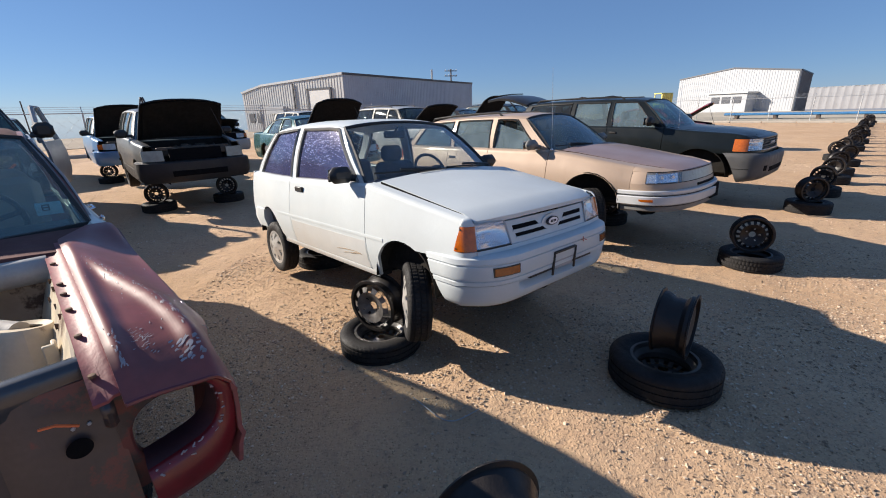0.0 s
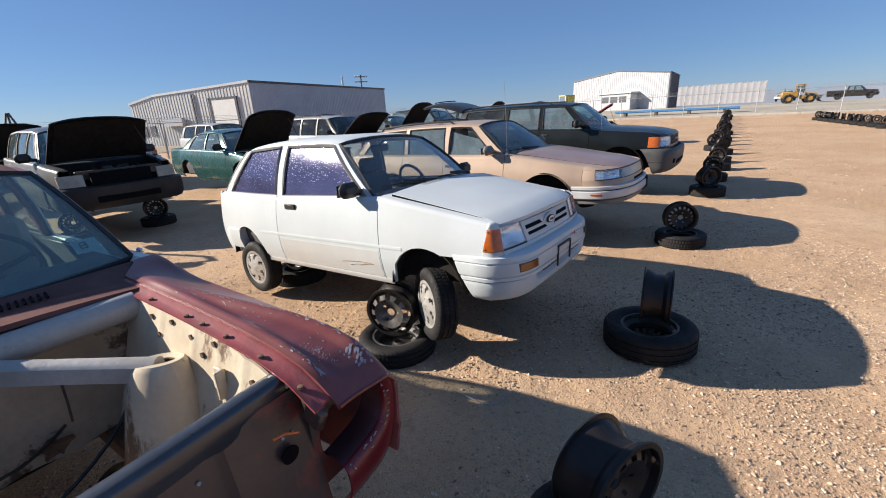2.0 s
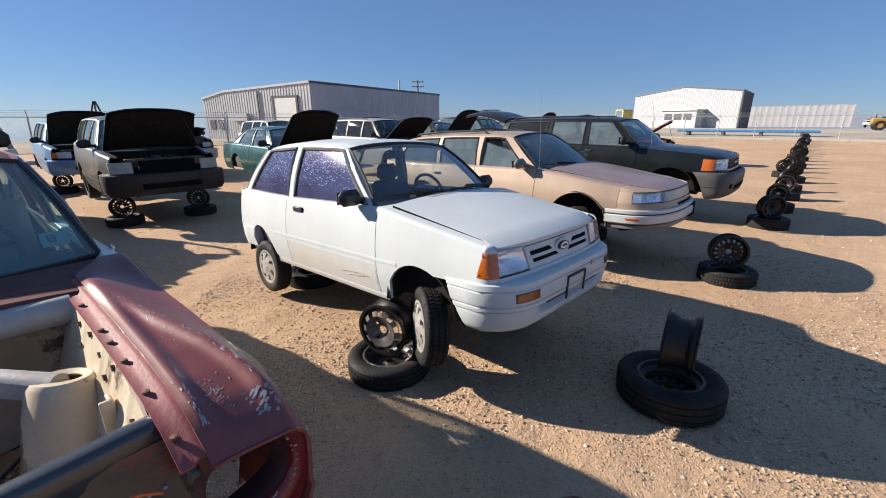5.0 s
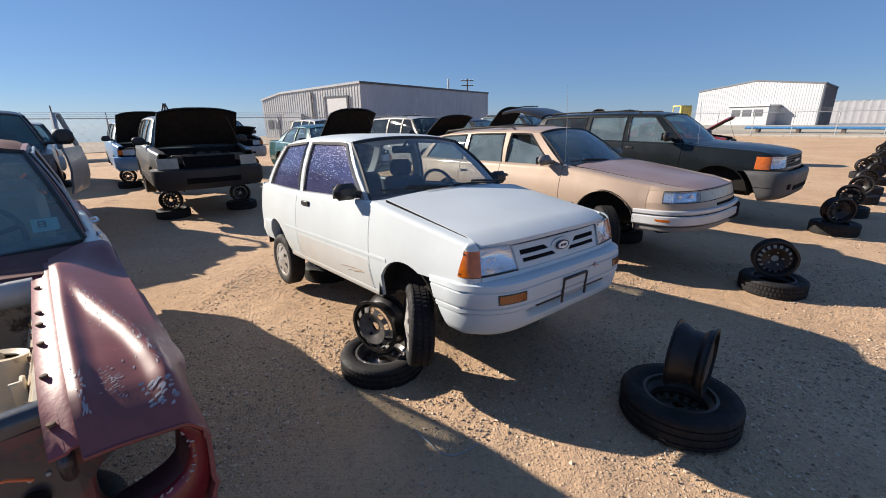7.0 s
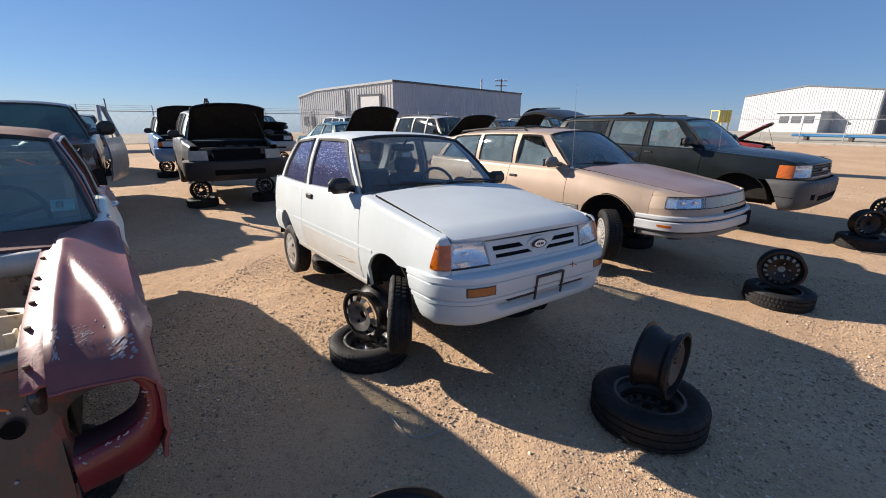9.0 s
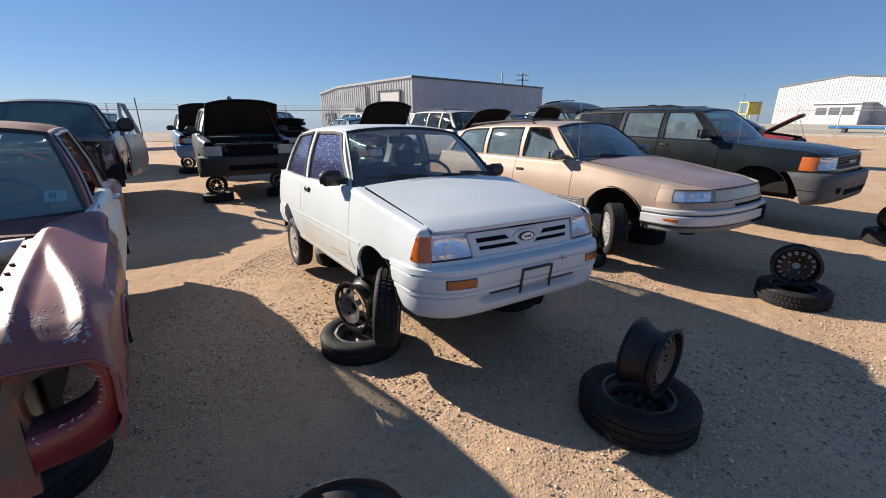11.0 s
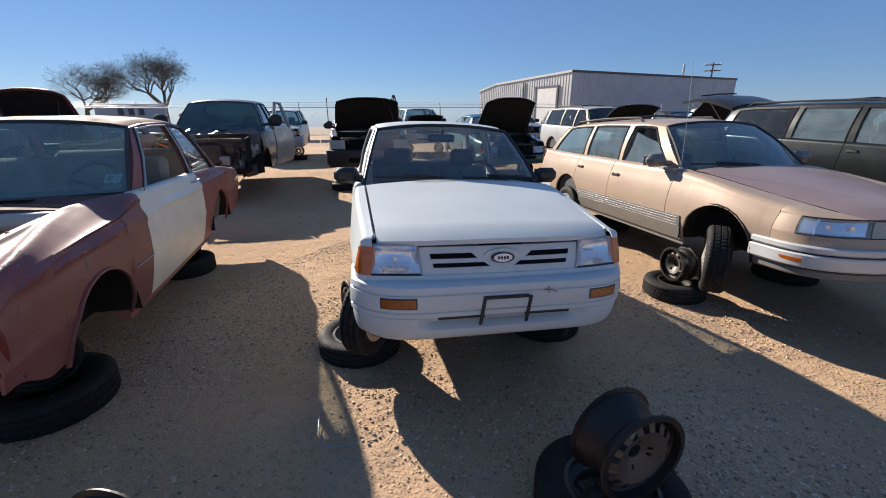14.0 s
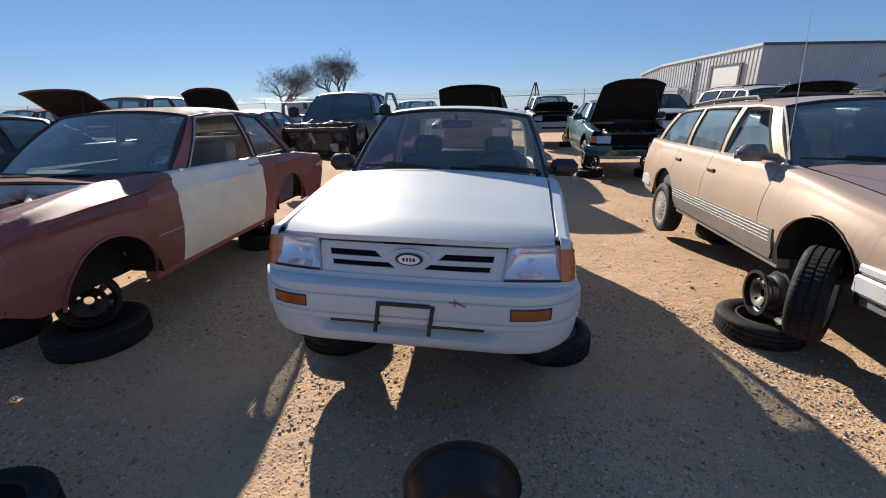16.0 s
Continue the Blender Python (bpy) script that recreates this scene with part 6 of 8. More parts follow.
            for x0, y0, r, asp, ang in spots:
                ca, sa = math.cos(radians(ang)), math.sin(radians(ang))
                n, loop = 7, []
                for q in range(n):
                    t = 2 * math.pi * q / n
                    d = r * rc.uniform(0.45, 1.15)
                    ux, uy = d * asp * math.cos(t), d * math.sin(t)
                    px, py = x0 - ux * ca + uy * sa, min(0.868, y0 + ux * sa + uy * ca)
                    loop.append((px, py, skin(px, py) + 0.0012))
                mid = (x0, min(0.868, y0), skin(x0, min(0.868, y0)) + 0.0014)
                flakes.add([mid] + loop, [(0, 1 + q, 1 + (q + 1) % n) for q in range(n)])
            c.put(flakes, "flaking_and_sheen", M["chip"])["kind"] = "stuff"
        ob = c.put(Geo().add(*slab(P, off)), "front_fender", M["maroon"])
        P = grid(lambda x, y: (x, s * y, c.zt(x) - 0.008 - 0.010 * (y < 0.61)), np.linspace(-1.28, -0.06, 12), (0.575, 0.605, 0.618, 0.636))
        fl = c.put(Geo().add(*slab(P, (0, 0, -0.008))), "fender_flange", M["maroon_raw"])
        for x in (-0.13, -0.30, -0.48, -0.62, -0.72, -0.98):
            Geo().add(*lathe([(0.0, 0.0), (0.009, 0.0), (0.009, 0.008), (0.0, 0.010)], 8), Matrix.Translation((x, s * 0.592, c.zt(x) - 0.018)) @ Matrix.Rotation(radians(90), 4, "X")).put("flange_bolt", M["rust"], fl)
        # lamp opening: squarish surround, thin above, heavy outside and below
        along_ = np.linspace(0, 9, 55)
        outer = np.array([(0.785, 0.742), (0.845, 0.726), (0.882, 0.690), (0.893, 0.620), (0.886, 0.540), (0.862, 0.460), (0.825, 0.392), (0.760, 0.374), (0.690, 0.367), (0.632, 0.363)])
        inner = np.array([(0.780, 0.724), (0.812, 0.712), (0.832, 0.680), (0.838, 0.630), (0.826, 0.575), (0.796, 0.540), (0.750, 0.524), (0.705, 0.514), (0.665, 0.507), (0.632, 0.502)])
        smooth_line = lambda pts: np.array([np.interp(along_ + d, range(10), pts[:, k]) for k in (0, 1) for d in (-0.45, 0.0, 0.45)]).reshape(2, 3, -1).mean(1).T
        ring, shelf = [], []
        for (oy, oz), (iy, iz) in zip(smooth_line(outer), smooth_line(inner)):
            mid = lambda t: (s * (oy * (1 - t) + iy * t), oz * (1 - t) + iz * t + 0.008)
            ring.append([(-0.072, *mid(0.0)), (-0.046, *mid(0.12)), (-0.034, *mid(0.35)), (-0.031, *mid(0.62)), (-0.036, *mid(0.88)), (-0.046, *mid(1.0)), (-0.060, *mid(1.03))])
            cy, cz = 0.735, 0.600
            pull = lambda t: (s * (iy * (1 - t) + cy * t), (iz + 0.02) * (1 - t) + cz * t)
            shelf.append([(-0.058, *mid(1.02)), (-0.080, *pull(0.02)), (-0.105, *pull(0.05)), (-0.138, *pull(0.07))])
        sur = c.put(Geo().add(*slab(np.array(ring), (-0.008, 0, 0))), "lamp_surround", M["maroon_bright"], smooth=60)
        # shelf inside the opening is much darker than the surround
        Geo().add(*slab(np.array(shelf), (-0.006, 0, 0))).put("lamp_shelf", M["maroon_dark"], sur)
        rr_, g = random.Random(17), Geo()
        for k in range(26):      # paint chipped off along the folded edge
            j = rr_.randrange(3, 54)
            p = Vector(ring[j][rr_.choice((4, 5, 5))]) + Vector((0.002, 0, rr_.gauss(0, 0.002)))
            g.add(*rbox(0.003, rr_.uniform(0.003, 0.014), rr_.uniform(0.002, 0.006), 0.001), Matrix.Translation(p) @ Matrix.Rotation(rr_.uniform(-1, 1), 4, "X"))
        g.put("edge_chipping", M["chip"], sur)["kind"] = "stuff"
        rows = []
        for q in range(49):
            a = 2 * math.pi * q / 48
            ca, sa = math.cos(a), math.sin(a)
            r = 1 / max(abs(ca), abs(sa))
            oy, oz = 0.735 + 0.130 * ca * r, 0.580 + (0.180 if sa > 0 else 0.17) * sa * r
            e = (abs(ca) ** 2.6 + abs(sa) ** 2.6) ** (-1 / 2.6)
            iy, iz = 0.738 + 0.106 * ca * e, 0.582 + 0.094 * sa * e + 0.012 * ca
            rows.append([(-0.140, s * oy, oz), (-0.136, s * (iy * 0.8 + oy * 0.2), iz * 0.8 + oz * 0.2), (-0.140, s * iy, iz), (-0.158, s * (iy * 0.97 + 0.738 * 0.03), iz * 0.97 + 0.582 * 0.03)])
        c.put(Geo().add(*slab(np.array(rows), (-0.006, 0, 0))), "lamp_bucket", M["black_worn"])
        lead = [(-0.028, s * y, c.zt(-0.028) - 0.058 * smooth01((y - 0.83) / 0.07) - 0.020 * smooth01((y - 0.66) / 0.2) - 0.004) for y in np.linspace(0.634, 0.872, 16)]
        c.put(Geo().add(*tube(lead, 0.007, 6)), "leading_edge", M["maroon_bright"])
    for s in (-1, 1):
        fender(s)
        if s > 0:      # scratches along the flank
            rf, g = random.Random(33), Geo()
            for k in range(15):
                x, z = rf.uniform(-1.45, -0.12), rf.uniform(0.42, 0.79)
                if math.hypot(x + 0.82, z - 0.25) < 0.42:
                    continue
                a, n = rf.choice((rf.gauss(0.1, 0.25), rf.gauss(1.5, 0.3))), rf.uniform(0.02, 0.07)
                g.add(*tube([(x + n * q * math.cos(a), s * (c.hw(x + n * q * math.cos(a), z + n * q * math.sin(a)) + 0.0015), z + n * q * math.sin(a)) for q in (0, 0.35, 0.7, 1)], [0.0004, 0.0014, 0.001, 0.0004], 4))
            c.put(g, "flank_scratching", M["chip"])["kind"] = "stuff"
        c.panel("door", 1.5, 2.85, s, material=M["white_old"] if s > 0 else None, label="white replacement door" if s > 0 else "")
        c.panel("rear_quarter", 2.85, 4.6, s)
        h = c.hw(-2.70, 0.83)
        c.put(Geo().add(*tube([(-2.62, s * h, 0.835), (-2.63, s * (h + 0.035), 0.84), (-2.77, s * (h + 0.035), 0.84), (-2.78, s * h, 0.835)], 0.010, 6)), "door_handle", M["chrome"])
        c.put(Geo().add(*rbox(0.05, 0.02, 0.03, 0.008, -1.66, s * (c.hw(-1.66, 0.9) - 0.01), 0.935)), "mirror_stub", M["chrome"])
        c.strip("lower_moulding", 1.22, 1.49, 0.50, 0.506, s, M["silver_paint"], 0.004)
        P = grid(lambda x, z: (x, s * (c.hw(x, c.sill) - 0.02), z), np.linspace(-3.1, -1.2, 5), (0.15, 0.22))
        c.put(Geo().add(*slab(P, (0, -s * 0.08, 0))), "rocker", M["maroon"])
        lip = [(-0.82 + 0.371 * math.cos(a), s * (c.hw(-0.82, 0.25 + 0.371 * math.sin(a)) + 0.003), 0.25 + 0.371 * math.sin(a)) for a in np.linspace(0.05, math.pi - 0.05, 25)]
        c.put(Geo().add(*tube(lip, 0.011, 6)), "arch_lip", M["maroon"])
        # thin pale line paints the highlight along the arch lip
        c.put(Geo().add(*tube([Vector(p) + Vector((0, s * 0.006, 0)) for p in lip[3:20]], 0.0022, 4)), "arch_highlight", M["chip"])
        P = grid(lambda u, v: (-0.82 + 0.39 * math.cos(math.pi * u), s * (0.86 - 0.275 * v), 0.22 + 0.41 * math.sin(math.pi * u)), np.linspace(0.32, 1, 12), (0, 1))
        c.put(Geo().add(*slab(P, (0, 0, 0.010))), "wheel_well", M["dark"])
        c.put(Geo().add(*rbox(0.66, 0.012, 0.42, 0.004, -0.90, s * 0.590, 0.44)), "well_wall", M["dark"])
        P = grid(lambda x, z: (x, s * (c.hw(x, z) + 0.006), z), np.linspace(-4.62, -4.35, 4), (0.58, 0.60, 0.63))
        c.put(Geo().add(*slab(P, (0, -s * 0.012, 0))), "tail_trim", M["chrome"])
        # thin bright frame round the door glass
        fr = [c.gh(-1.80, -2.22, t, s, 0.012) for t in (0, 0.5, 0.95)] + [c.gh(-2.5, -2.5, 0.95, s, 0.012)] + [c.gh(-2.86, -2.80, t, s, 0.012) for t in (0.95, 0.5, 0)]
        c.put(Geo().add(*tube(fr, 0.009, 6)), "window_frame", M["silver_paint"])
    c.tail()
    # floor with an open engine room
    c.put(Geo().add(*rbox(3.1, 1.35, 0.06, 0.02, -2.95, 0, 0.24)), "floor_pan", M["dark"])
    g = Geo()
    for s in (-1, 1):
        g.add(*rbox(1.25, 0.09, 0.10, 0.015, -0.75, s * 0.42, 0.29))
    g.add(*rbox(0.10, 0.95, 0.08, 0.02, -0.85, 0, 0.27))
    c.put(g, "frame_rail", M["rust"])
    for s in (-1, 1):
        P = grid(lambda u, v: (-3.50 + 0.385 * math.cos(math.pi * u), s * (0.86 - 0.34 * v), 0.24 + 0.385 * math.sin(math.pi * u)), np.linspace(0, 1, 13), (0, 1))
        c.put(Geo().add(*slab(P, (0, 0, 0.012))), "wheel_well", M["dark"])
    # cowl with slots
    P = grid(lambda v, k: (-1.13 - 0.40 * k + 0.12 * (1 - abs(v) ** 2.2) * k, v * (0.63 + 0.12 * max(0, k - 0.43) / 0.57), 0.915 + 0.025 * (1 - v * v) + 0.012 * k), np.linspace(-1, 1, 13), np.linspace(0, 1, 4))
    cw = c.put(Geo().add(*slab(P, (0, 0, -0.02))), "cowl", M["brownred"])
    for s in (-1, 1):
        for k in range(15):
            Geo().add(*rbox(0.085, 0.009, 0.006, 0.002), Matrix.Translation((-1.30, s * (0.08 + 0.021 * k), 0.948)) @ Matrix.Rotation(radians(-8 * s), 4, "Z")).put("cowl_slot", M["void"], cw)
    c.glasshouse()
    c.seats(M["seat_tan"], (2.45,), 3.25, True)
    # inspection sticker inside the glass
    st = Vector(c.gh(-1.60, -2.15, 0.16, 1))
    c.put(Geo().add(*rbox(0.004, 0.10, 0.085, 0.001), Matrix.Translation((st.x - 0.03, st.y - 0.13, st.z + 0.02)) @ Matrix.Rotation(radians(-52), 4, "Y")), "sticker", M["sticker"])
    at = Matrix.Translation((st.x - 0.026, st.y - 0.13, st.z + 0.024)) @ Matrix.Rotation(radians(-52), 4, "Y")
    for dx, dz, w, h in ((-0.012, 0, 0.006, 0.04), (0, 0.018, 0.024, 0.005), (0, 0, 0.024, 0.005), (0, -0.018, 0.024, 0.005), (0.012, 0.009, 0.005, 0.016), (0.012, -0.009, 0.005, 0.016)):
        c.put(Geo().add(*rbox(0.003, w, h, 0.0005), at @ Matrix.Translation((0.002, -dx - 0.012, dz))), "sticker_mark", M["badge"])
    # crossed orange marker strokes on the rear window
    p0, p1 = Vector(c.gh(-3.82, -3.32, 0.0, 1)), Vector(c.gh(-3.82, -3.32, 1.0, 1))
    def on_screen(v, t):
        p = p0.lerp(p1, t)
        k = 1 - abs(v) ** 2.2
        return Vector((p.x + k * (-0.08 + 0.04 * t) + 0.012, v * p.y, p.z + k * c.crown * t + 0.004 + 0.03 * math.sin(math.pi * t)))
    for a, b in (((0.42, 0.52), (0.86, 0.16)), ((0.80, 0.50), (0.52, 0.16))):
        c.put(Geo().add(*tube([on_screen(a[0] + (b[0] - a[0]) * t, a[1] + (b[1] - a[1]) * t) for t in np.linspace(0, 1, 6)], 0.009, 4)), "marker_stroke", M["orange_mark"])
    # bay
    for s in (-1, 1):
        ya = lambda z: 0.582 - 0.33 * (0.88 - z)
        def apron(u, t):
            x, zt = -0.20 - 0.95 * u, c.zt(-0.2 - 0.95 * u) - 0.03
            z = (0.40 + 0.06 * math.sin(3 * u)) * (1 - t) + zt * t
            rib = sum(math.exp(-((u - q) / 0.012) ** 2) for q in (0.16, 0.30, 0.47, 0.72))
            return (x, s * (ya(z) - 0.006 * rib), z)
        ap = c.put(Geo().add(*slab(grid(apron, np.linspace(0, 1, 60), np.linspace(0, 1, 6)), (0, s * 0.008, 0))), "inner_fender", M["cream"])
        g = Geo().add(*rbox(0.05, 0.012, 0.10, 0.004, -0.455, s * (ya(0.75) - 0.004), 0.752)).add(*rbox(0.014, 0.030, 0.10, 0.003, -0.437, s * (ya(0.75) - 0.016), 0.752))
        g.put("apron_bracket", M["cream"], ap)
        for x, z in ((-0.30, 0.79), (-0.27, 0.74), (-0.52, 0.85), (-0.66, 0.84), (-0.80, 0.86), (-0.95, 0.85), (-0.58, 0.80), (-0.88, 0.80)):
            Geo().add(*lathe([(0, 0), (0.011, 0), (0.008, 0.010), (0, 0.010)], 8), Matrix.Translation((x, s * (ya(z) - 0.008), z))).put("apron_bolt", M["rust"], ap)
        # shock tower: tapered, open at the top
        def tower(a, k):
            r, z = ((0.21, 0.30), (0.17, 0.45), (0.118, 0.68), (0.088, 0.770), (0.076, 0.784), (0.050, 0.780))[k]
            return (-0.72 + r * 1.15 * math.cos(a) - (0.775 - z) * 0.05, s * min(0.57, 0.472 + r * math.sin(a) * 0.95), z + 0.014 * math.cos(a) - 0.012 * math.sin(a))
        P = grid(tower, np.linspace(0, 2 * math.pi, 33), (0, 1, 2, 3, 4, 5))
        c.put(Geo().add(*slab(P, (0, 0, -0.006))), "shock_tower", M["cream"])
    P = grid(lambda v, z: (-1.16 - 0.03 * math.sin(v * 7) ** 2, v * 0.60, z), np.linspace(-1, 1, 21), np.linspace(0.36, 0.90, 5))
    fw = c.put(Geo().add(*slab(P, (-0.015, 0, 0))), "firewall", M["cream_grimy"])
    rs = random.Random(8)
    for k in range(9):      # rusty grime patches
        y0, z0, r0 = rs.uniform(-0.52, 0.52), rs.uniform(0.40, 0.80), rs.uniform(0.03, 0.10)
        P = grid(lambda a, r: (-1.150 + 0.024 * r, y0 + r * r0 * (1 + 0.4 * math.sin(3 * a + k)) * math.cos(a), z0 + r * r0 * 0.8 * (1 + 0.3 * math.sin(5 * a)) * math.sin(a)), np.linspace(0, 2 * math.pi, 19), (0.02, 1.0))
        Geo().add(*slab(P, (-0.003, 0, 0))).put("rust_patch", M["rust"], fw)
    Geo().add(*tube([(-1.12, -0.58, 0.86), (-1.12, 0.58, 0.86)], 0.055, 10)).put("firewall_beam", M["primer"], fw)
    for s in (-1, 1):
        a, b2 = Vector((-0.69, s * 0.46, 0.79)), Vector((-1.12, s * 0.08, 0.86))
        d = (b2 - a)
        P = grid(lambda u, v: a + d * u + Vector((d.y, -d.x, 0)).normalized() * (v * 0.036 * (1 - 0.2 * math.sin(math.pi * u))) + Vector((0, 0, 0.02 * (1 - v * v))), np.linspace(0, 1, 7), (-1, -0.8, -0.3, 0.3, 0.8, 1))
        c.put(Geo().add(*slab(P, (0, 0, -0.055))), "tower_brace", M["primer"])
    wv = lambda a, b2, sag, k: [Vector(a).lerp(Vector(b2), t) + Vector((0.03 * math.sin(k * t * 5), 0.04 * math.sin(k + t * 7), -sag * math.sin(math.pi * t))) for t in np.linspace(0, 1, 14)]
    c.put(Geo().add(*tube(wv((-1.12, 0.45, 0.52), (-0.85, -0.1, 0.33), 0.12, 1.3), 0.007, 5)), "loose_wire", M["plastic"])
    c.put(Geo().add(*tube(wv((-1.12, -0.5, 0.60), (-1.10, 0.25, 0.50), 0.10, 2.1), 0.006, 5)), "loose_wire", M["plastic"])
    c.put(Geo().add(*tube([(-0.92, 0.27, 0.845), (-0.915, 0.262, 0.80), (-0.90, 0.255, 0.70), (-0.905, 0.25, 0.62)], 0.004, 5)), "loose_wire", M["plastic"])
    # radiator support: rolled top bar over a pierced panel
    def bar(v, a):
        q = lambda w: math.copysign(abs(w) ** 0.55, w)
        return (-0.205 + 0.034 * q(math.cos(a)) - 0.02 * v * v, v * 0.585, 0.778 + 0.050 * q(math.sin(a)))
    P = grid(bar, np.linspace(-1, 1, 15), np.linspace(0, 2 * math.pi, 15))
    c.put(Geo().add(*slab(P, (0, 0, 0.0005))), "radiator_support", M["bar_black"])
    for s in (-1, 1):
        P = grid(lambda u, t: (-0.185 + 0.09 * (1 - t) - 0.02 * math.exp(-((u - 0.45) / 0.06) ** 2), s * (0.20 + 0.415 * u), 0.34 + 0.44 * t), np.linspace(0, 1, 17), np.linspace(0, 1, 8))
        pn = c.put(Geo().add(*slab(P, (-0.010, 0, 0))), "front_panel", M["black_worn"])
        # black disc stands in for the dark of an open hole
        Geo().add(*lathe([(0, 0), (0.026, 0), (0.028, 0.006), (0, 0.008)], 18), Matrix.Translation((-0.140, s * 0.525, 0.62)) @ Matrix.Rotation(radians(-90), 4, "Z")).put("panel_hole_disc", M["void"], pn)
        rnd = random.Random(4)
        for k in range(9):
            u, t = rnd.uniform(0.05, 0.9), rnd.uniform(0.1, 0.9)
            Geo().add(*lathe([(0, 0), (0.006, 0), (0.005, 0.004), (0, 0.005)], 6), Matrix.Translation((-0.182 + 0.09 * (1 - t), s * (0.20 + 0.43 * u), 0.34 + 0.44 * t)) @ Matrix.Rotation(radians(-90), 4, "Z")).put("panel_rivet", M["silver_paint"], pn)
        c.put(Geo().add(*rbox(0.075, 0.03, 0.09, 0.010), Matrix.Translation((-0.095, s * 0.600, 0.722)) @ Matrix.Rotation(radians(28), 4, "Y")), "corner_gusset", M["black_worn"])
        g = Geo().add(*tube([(-0.108, s * 0.47, 0.73), (-0.102, s * 0.50, 0.728), (-0.098, s * 0.54, 0.705)], 0.004, 5))
        c.put(g, "paint_mark", M["orange_mark"])
    P = grid(lambda v, t: (-0.09 - 0.03 * t, v * 0.62, 0.28 + 0.10 * t), np.linspace(-1, 1, 9), np.linspace(0, 1, 3))
    c.put(Geo().add(*slab(P, (-0.02, 0, 0))), "lower_crossmember", M["maroon_bright"])
    return c
maroon_coupe()

# ---- rim stands on the yard and under the cars ----
LANE = "tyre with an upright black steel rim standing in it"
rim_stand(1.43, 2.33, LANE, heading=50, lean=0, R=0.335, tw=0.20, rr=0.195, rw=0.20, holes=14, facecol=M["rim_dusty"], deep=0.0, dx=0.03, dy=0.0, tilt=2, lift=0.095)
rim_stand(3.42, 4.32, LANE, heading=-27, lean=0, R=0.30, tw=0.18, rr=0.185, rw=0.15, holes=16, dx=-0.02, dy=0.02, lift=0.06)
rim_stand(0.09, 0.92, "dusty tyre with an upright dark rim standing in it", heading=20, lean=0, R=0.29, tw=0.22, rr=0.195, rw=0.20, holes=12, dx=0.06, dy=0.03, lift=0.11)
rnd = random.Random(11)
for k in range(25):
    l = 8.95 + 1.72 * k + rnd.uniform(-0.25, 0.25)
    x, y = row_at(-0.45 + 0.02 * k + rnd.uniform(-0.14, 0.14), l)
    rim_stand(x, y, LANE, heading=-28 + rnd.uniform(-22, 22), R=0.31, tw=0.20, rr=0.185, rw=0.17, holes=16, dx=rnd.uniform(-0.05, 0.05), lift=0.06)
CARRY = "tyre and black steel rim carrying a junked car"
rim_stand(-0.50, 2.85, CARRY, heading=-31, R=0.31, tw=0.17, rr=0.19, rw=0.17, holes=10, facecol=M["steel_bright"], deep=-0.032, group="rim stands under the cars", dy=0.02, lift=0.06)
rim_stand(0.62, 3.90, CARRY, heading=-40, R=0.30, tw=0.17, rr=0.185, rw=0.17, holes=8, group="rim stands under the cars", lift=0.04)
rim_stand(-1.47, 4.80, CARRY, heading=-40, R=0.30, tw=0.18, rr=0.18, rw=0.15, group="rim stands under the cars", lift=0.04)
rim_stand(1.56, 5.22, CARRY, heading=-50, R=0.285, tw=0.17, rr=0.155, rw=0.16, holes=10, facecol=M["rim_dusty"], group="rim stands under the cars", lift=0.06)
rim_stand(2.60, 6.35, CARRY, heading=-50, R=0.30, tw=0.18, rr=0.185, rw=0.17, group="rim stands under the cars", lift=0.04)
rim_stand(0.55, 7.55, CARRY, heading=-50, R=0.30, tw=0.17, rr=0.15, rw=0.14, group="rim stands under the cars", lift=0.04)
rim_stand(-1.72, 1.36, CARRY, heading=88, R=0.34, tw=0.20, rr=0.185, rw=0.14, holes=9, group="rim stands under the cars", lift=0.04)
rim_stand(-2.40, 0.70, CARRY, heading=20, R=0.34, tw=0.20, rr=0.185, rw=0.14, group="rim stands under the cars", lift=0.04)
rim_stand(-3.35, 3.10, CARRY, heading=20, R=0.30, tw=0.19, rr=0.18, rw=0.14, group="rim stands under the cars", lift=0.04)
rim_stand(4.45, 8.0, CARRY, heading=-50, R=0.30, tw=0.18, rr=0.185, rw=0.17, group="rim stands under the cars", lift=0.04)

# ---- cars in the rows behind ----
SUV = dict(length=4.5, W=0.89, sill=0.33, top=[(0.1, 0.98), (0.5, 1.03), (1.15, 1.08), (1.3, 1.10), (4.5, 1.14)], axles=(0.85, 3.47), roof=[(1.95, 1.58), (2.2, 1.62), (3.2, 1.64), (4.1, 1.62), (4.35, 1.57)],
           tf=0.08, tr=0.05, tu=0.05, td=0.05, zm=0.7, rw=0.34, arch=0.42, hood=(0.18, 1.18), hood_hw=(0.66, 0.74), doors=((1.3, 2.35), (2.35, 3.15)),
           windows=((1.48, 2.30, 2.06, 2.34), (2.40, 3.10, 2.42, 3.10), (3.20, 4.25, 3.20, 4.12)), cowl=1.16, apillar=1.34, rearbase=4.42, Wr=0.60, crown=0.05, bow=0.16, rake=0.10)
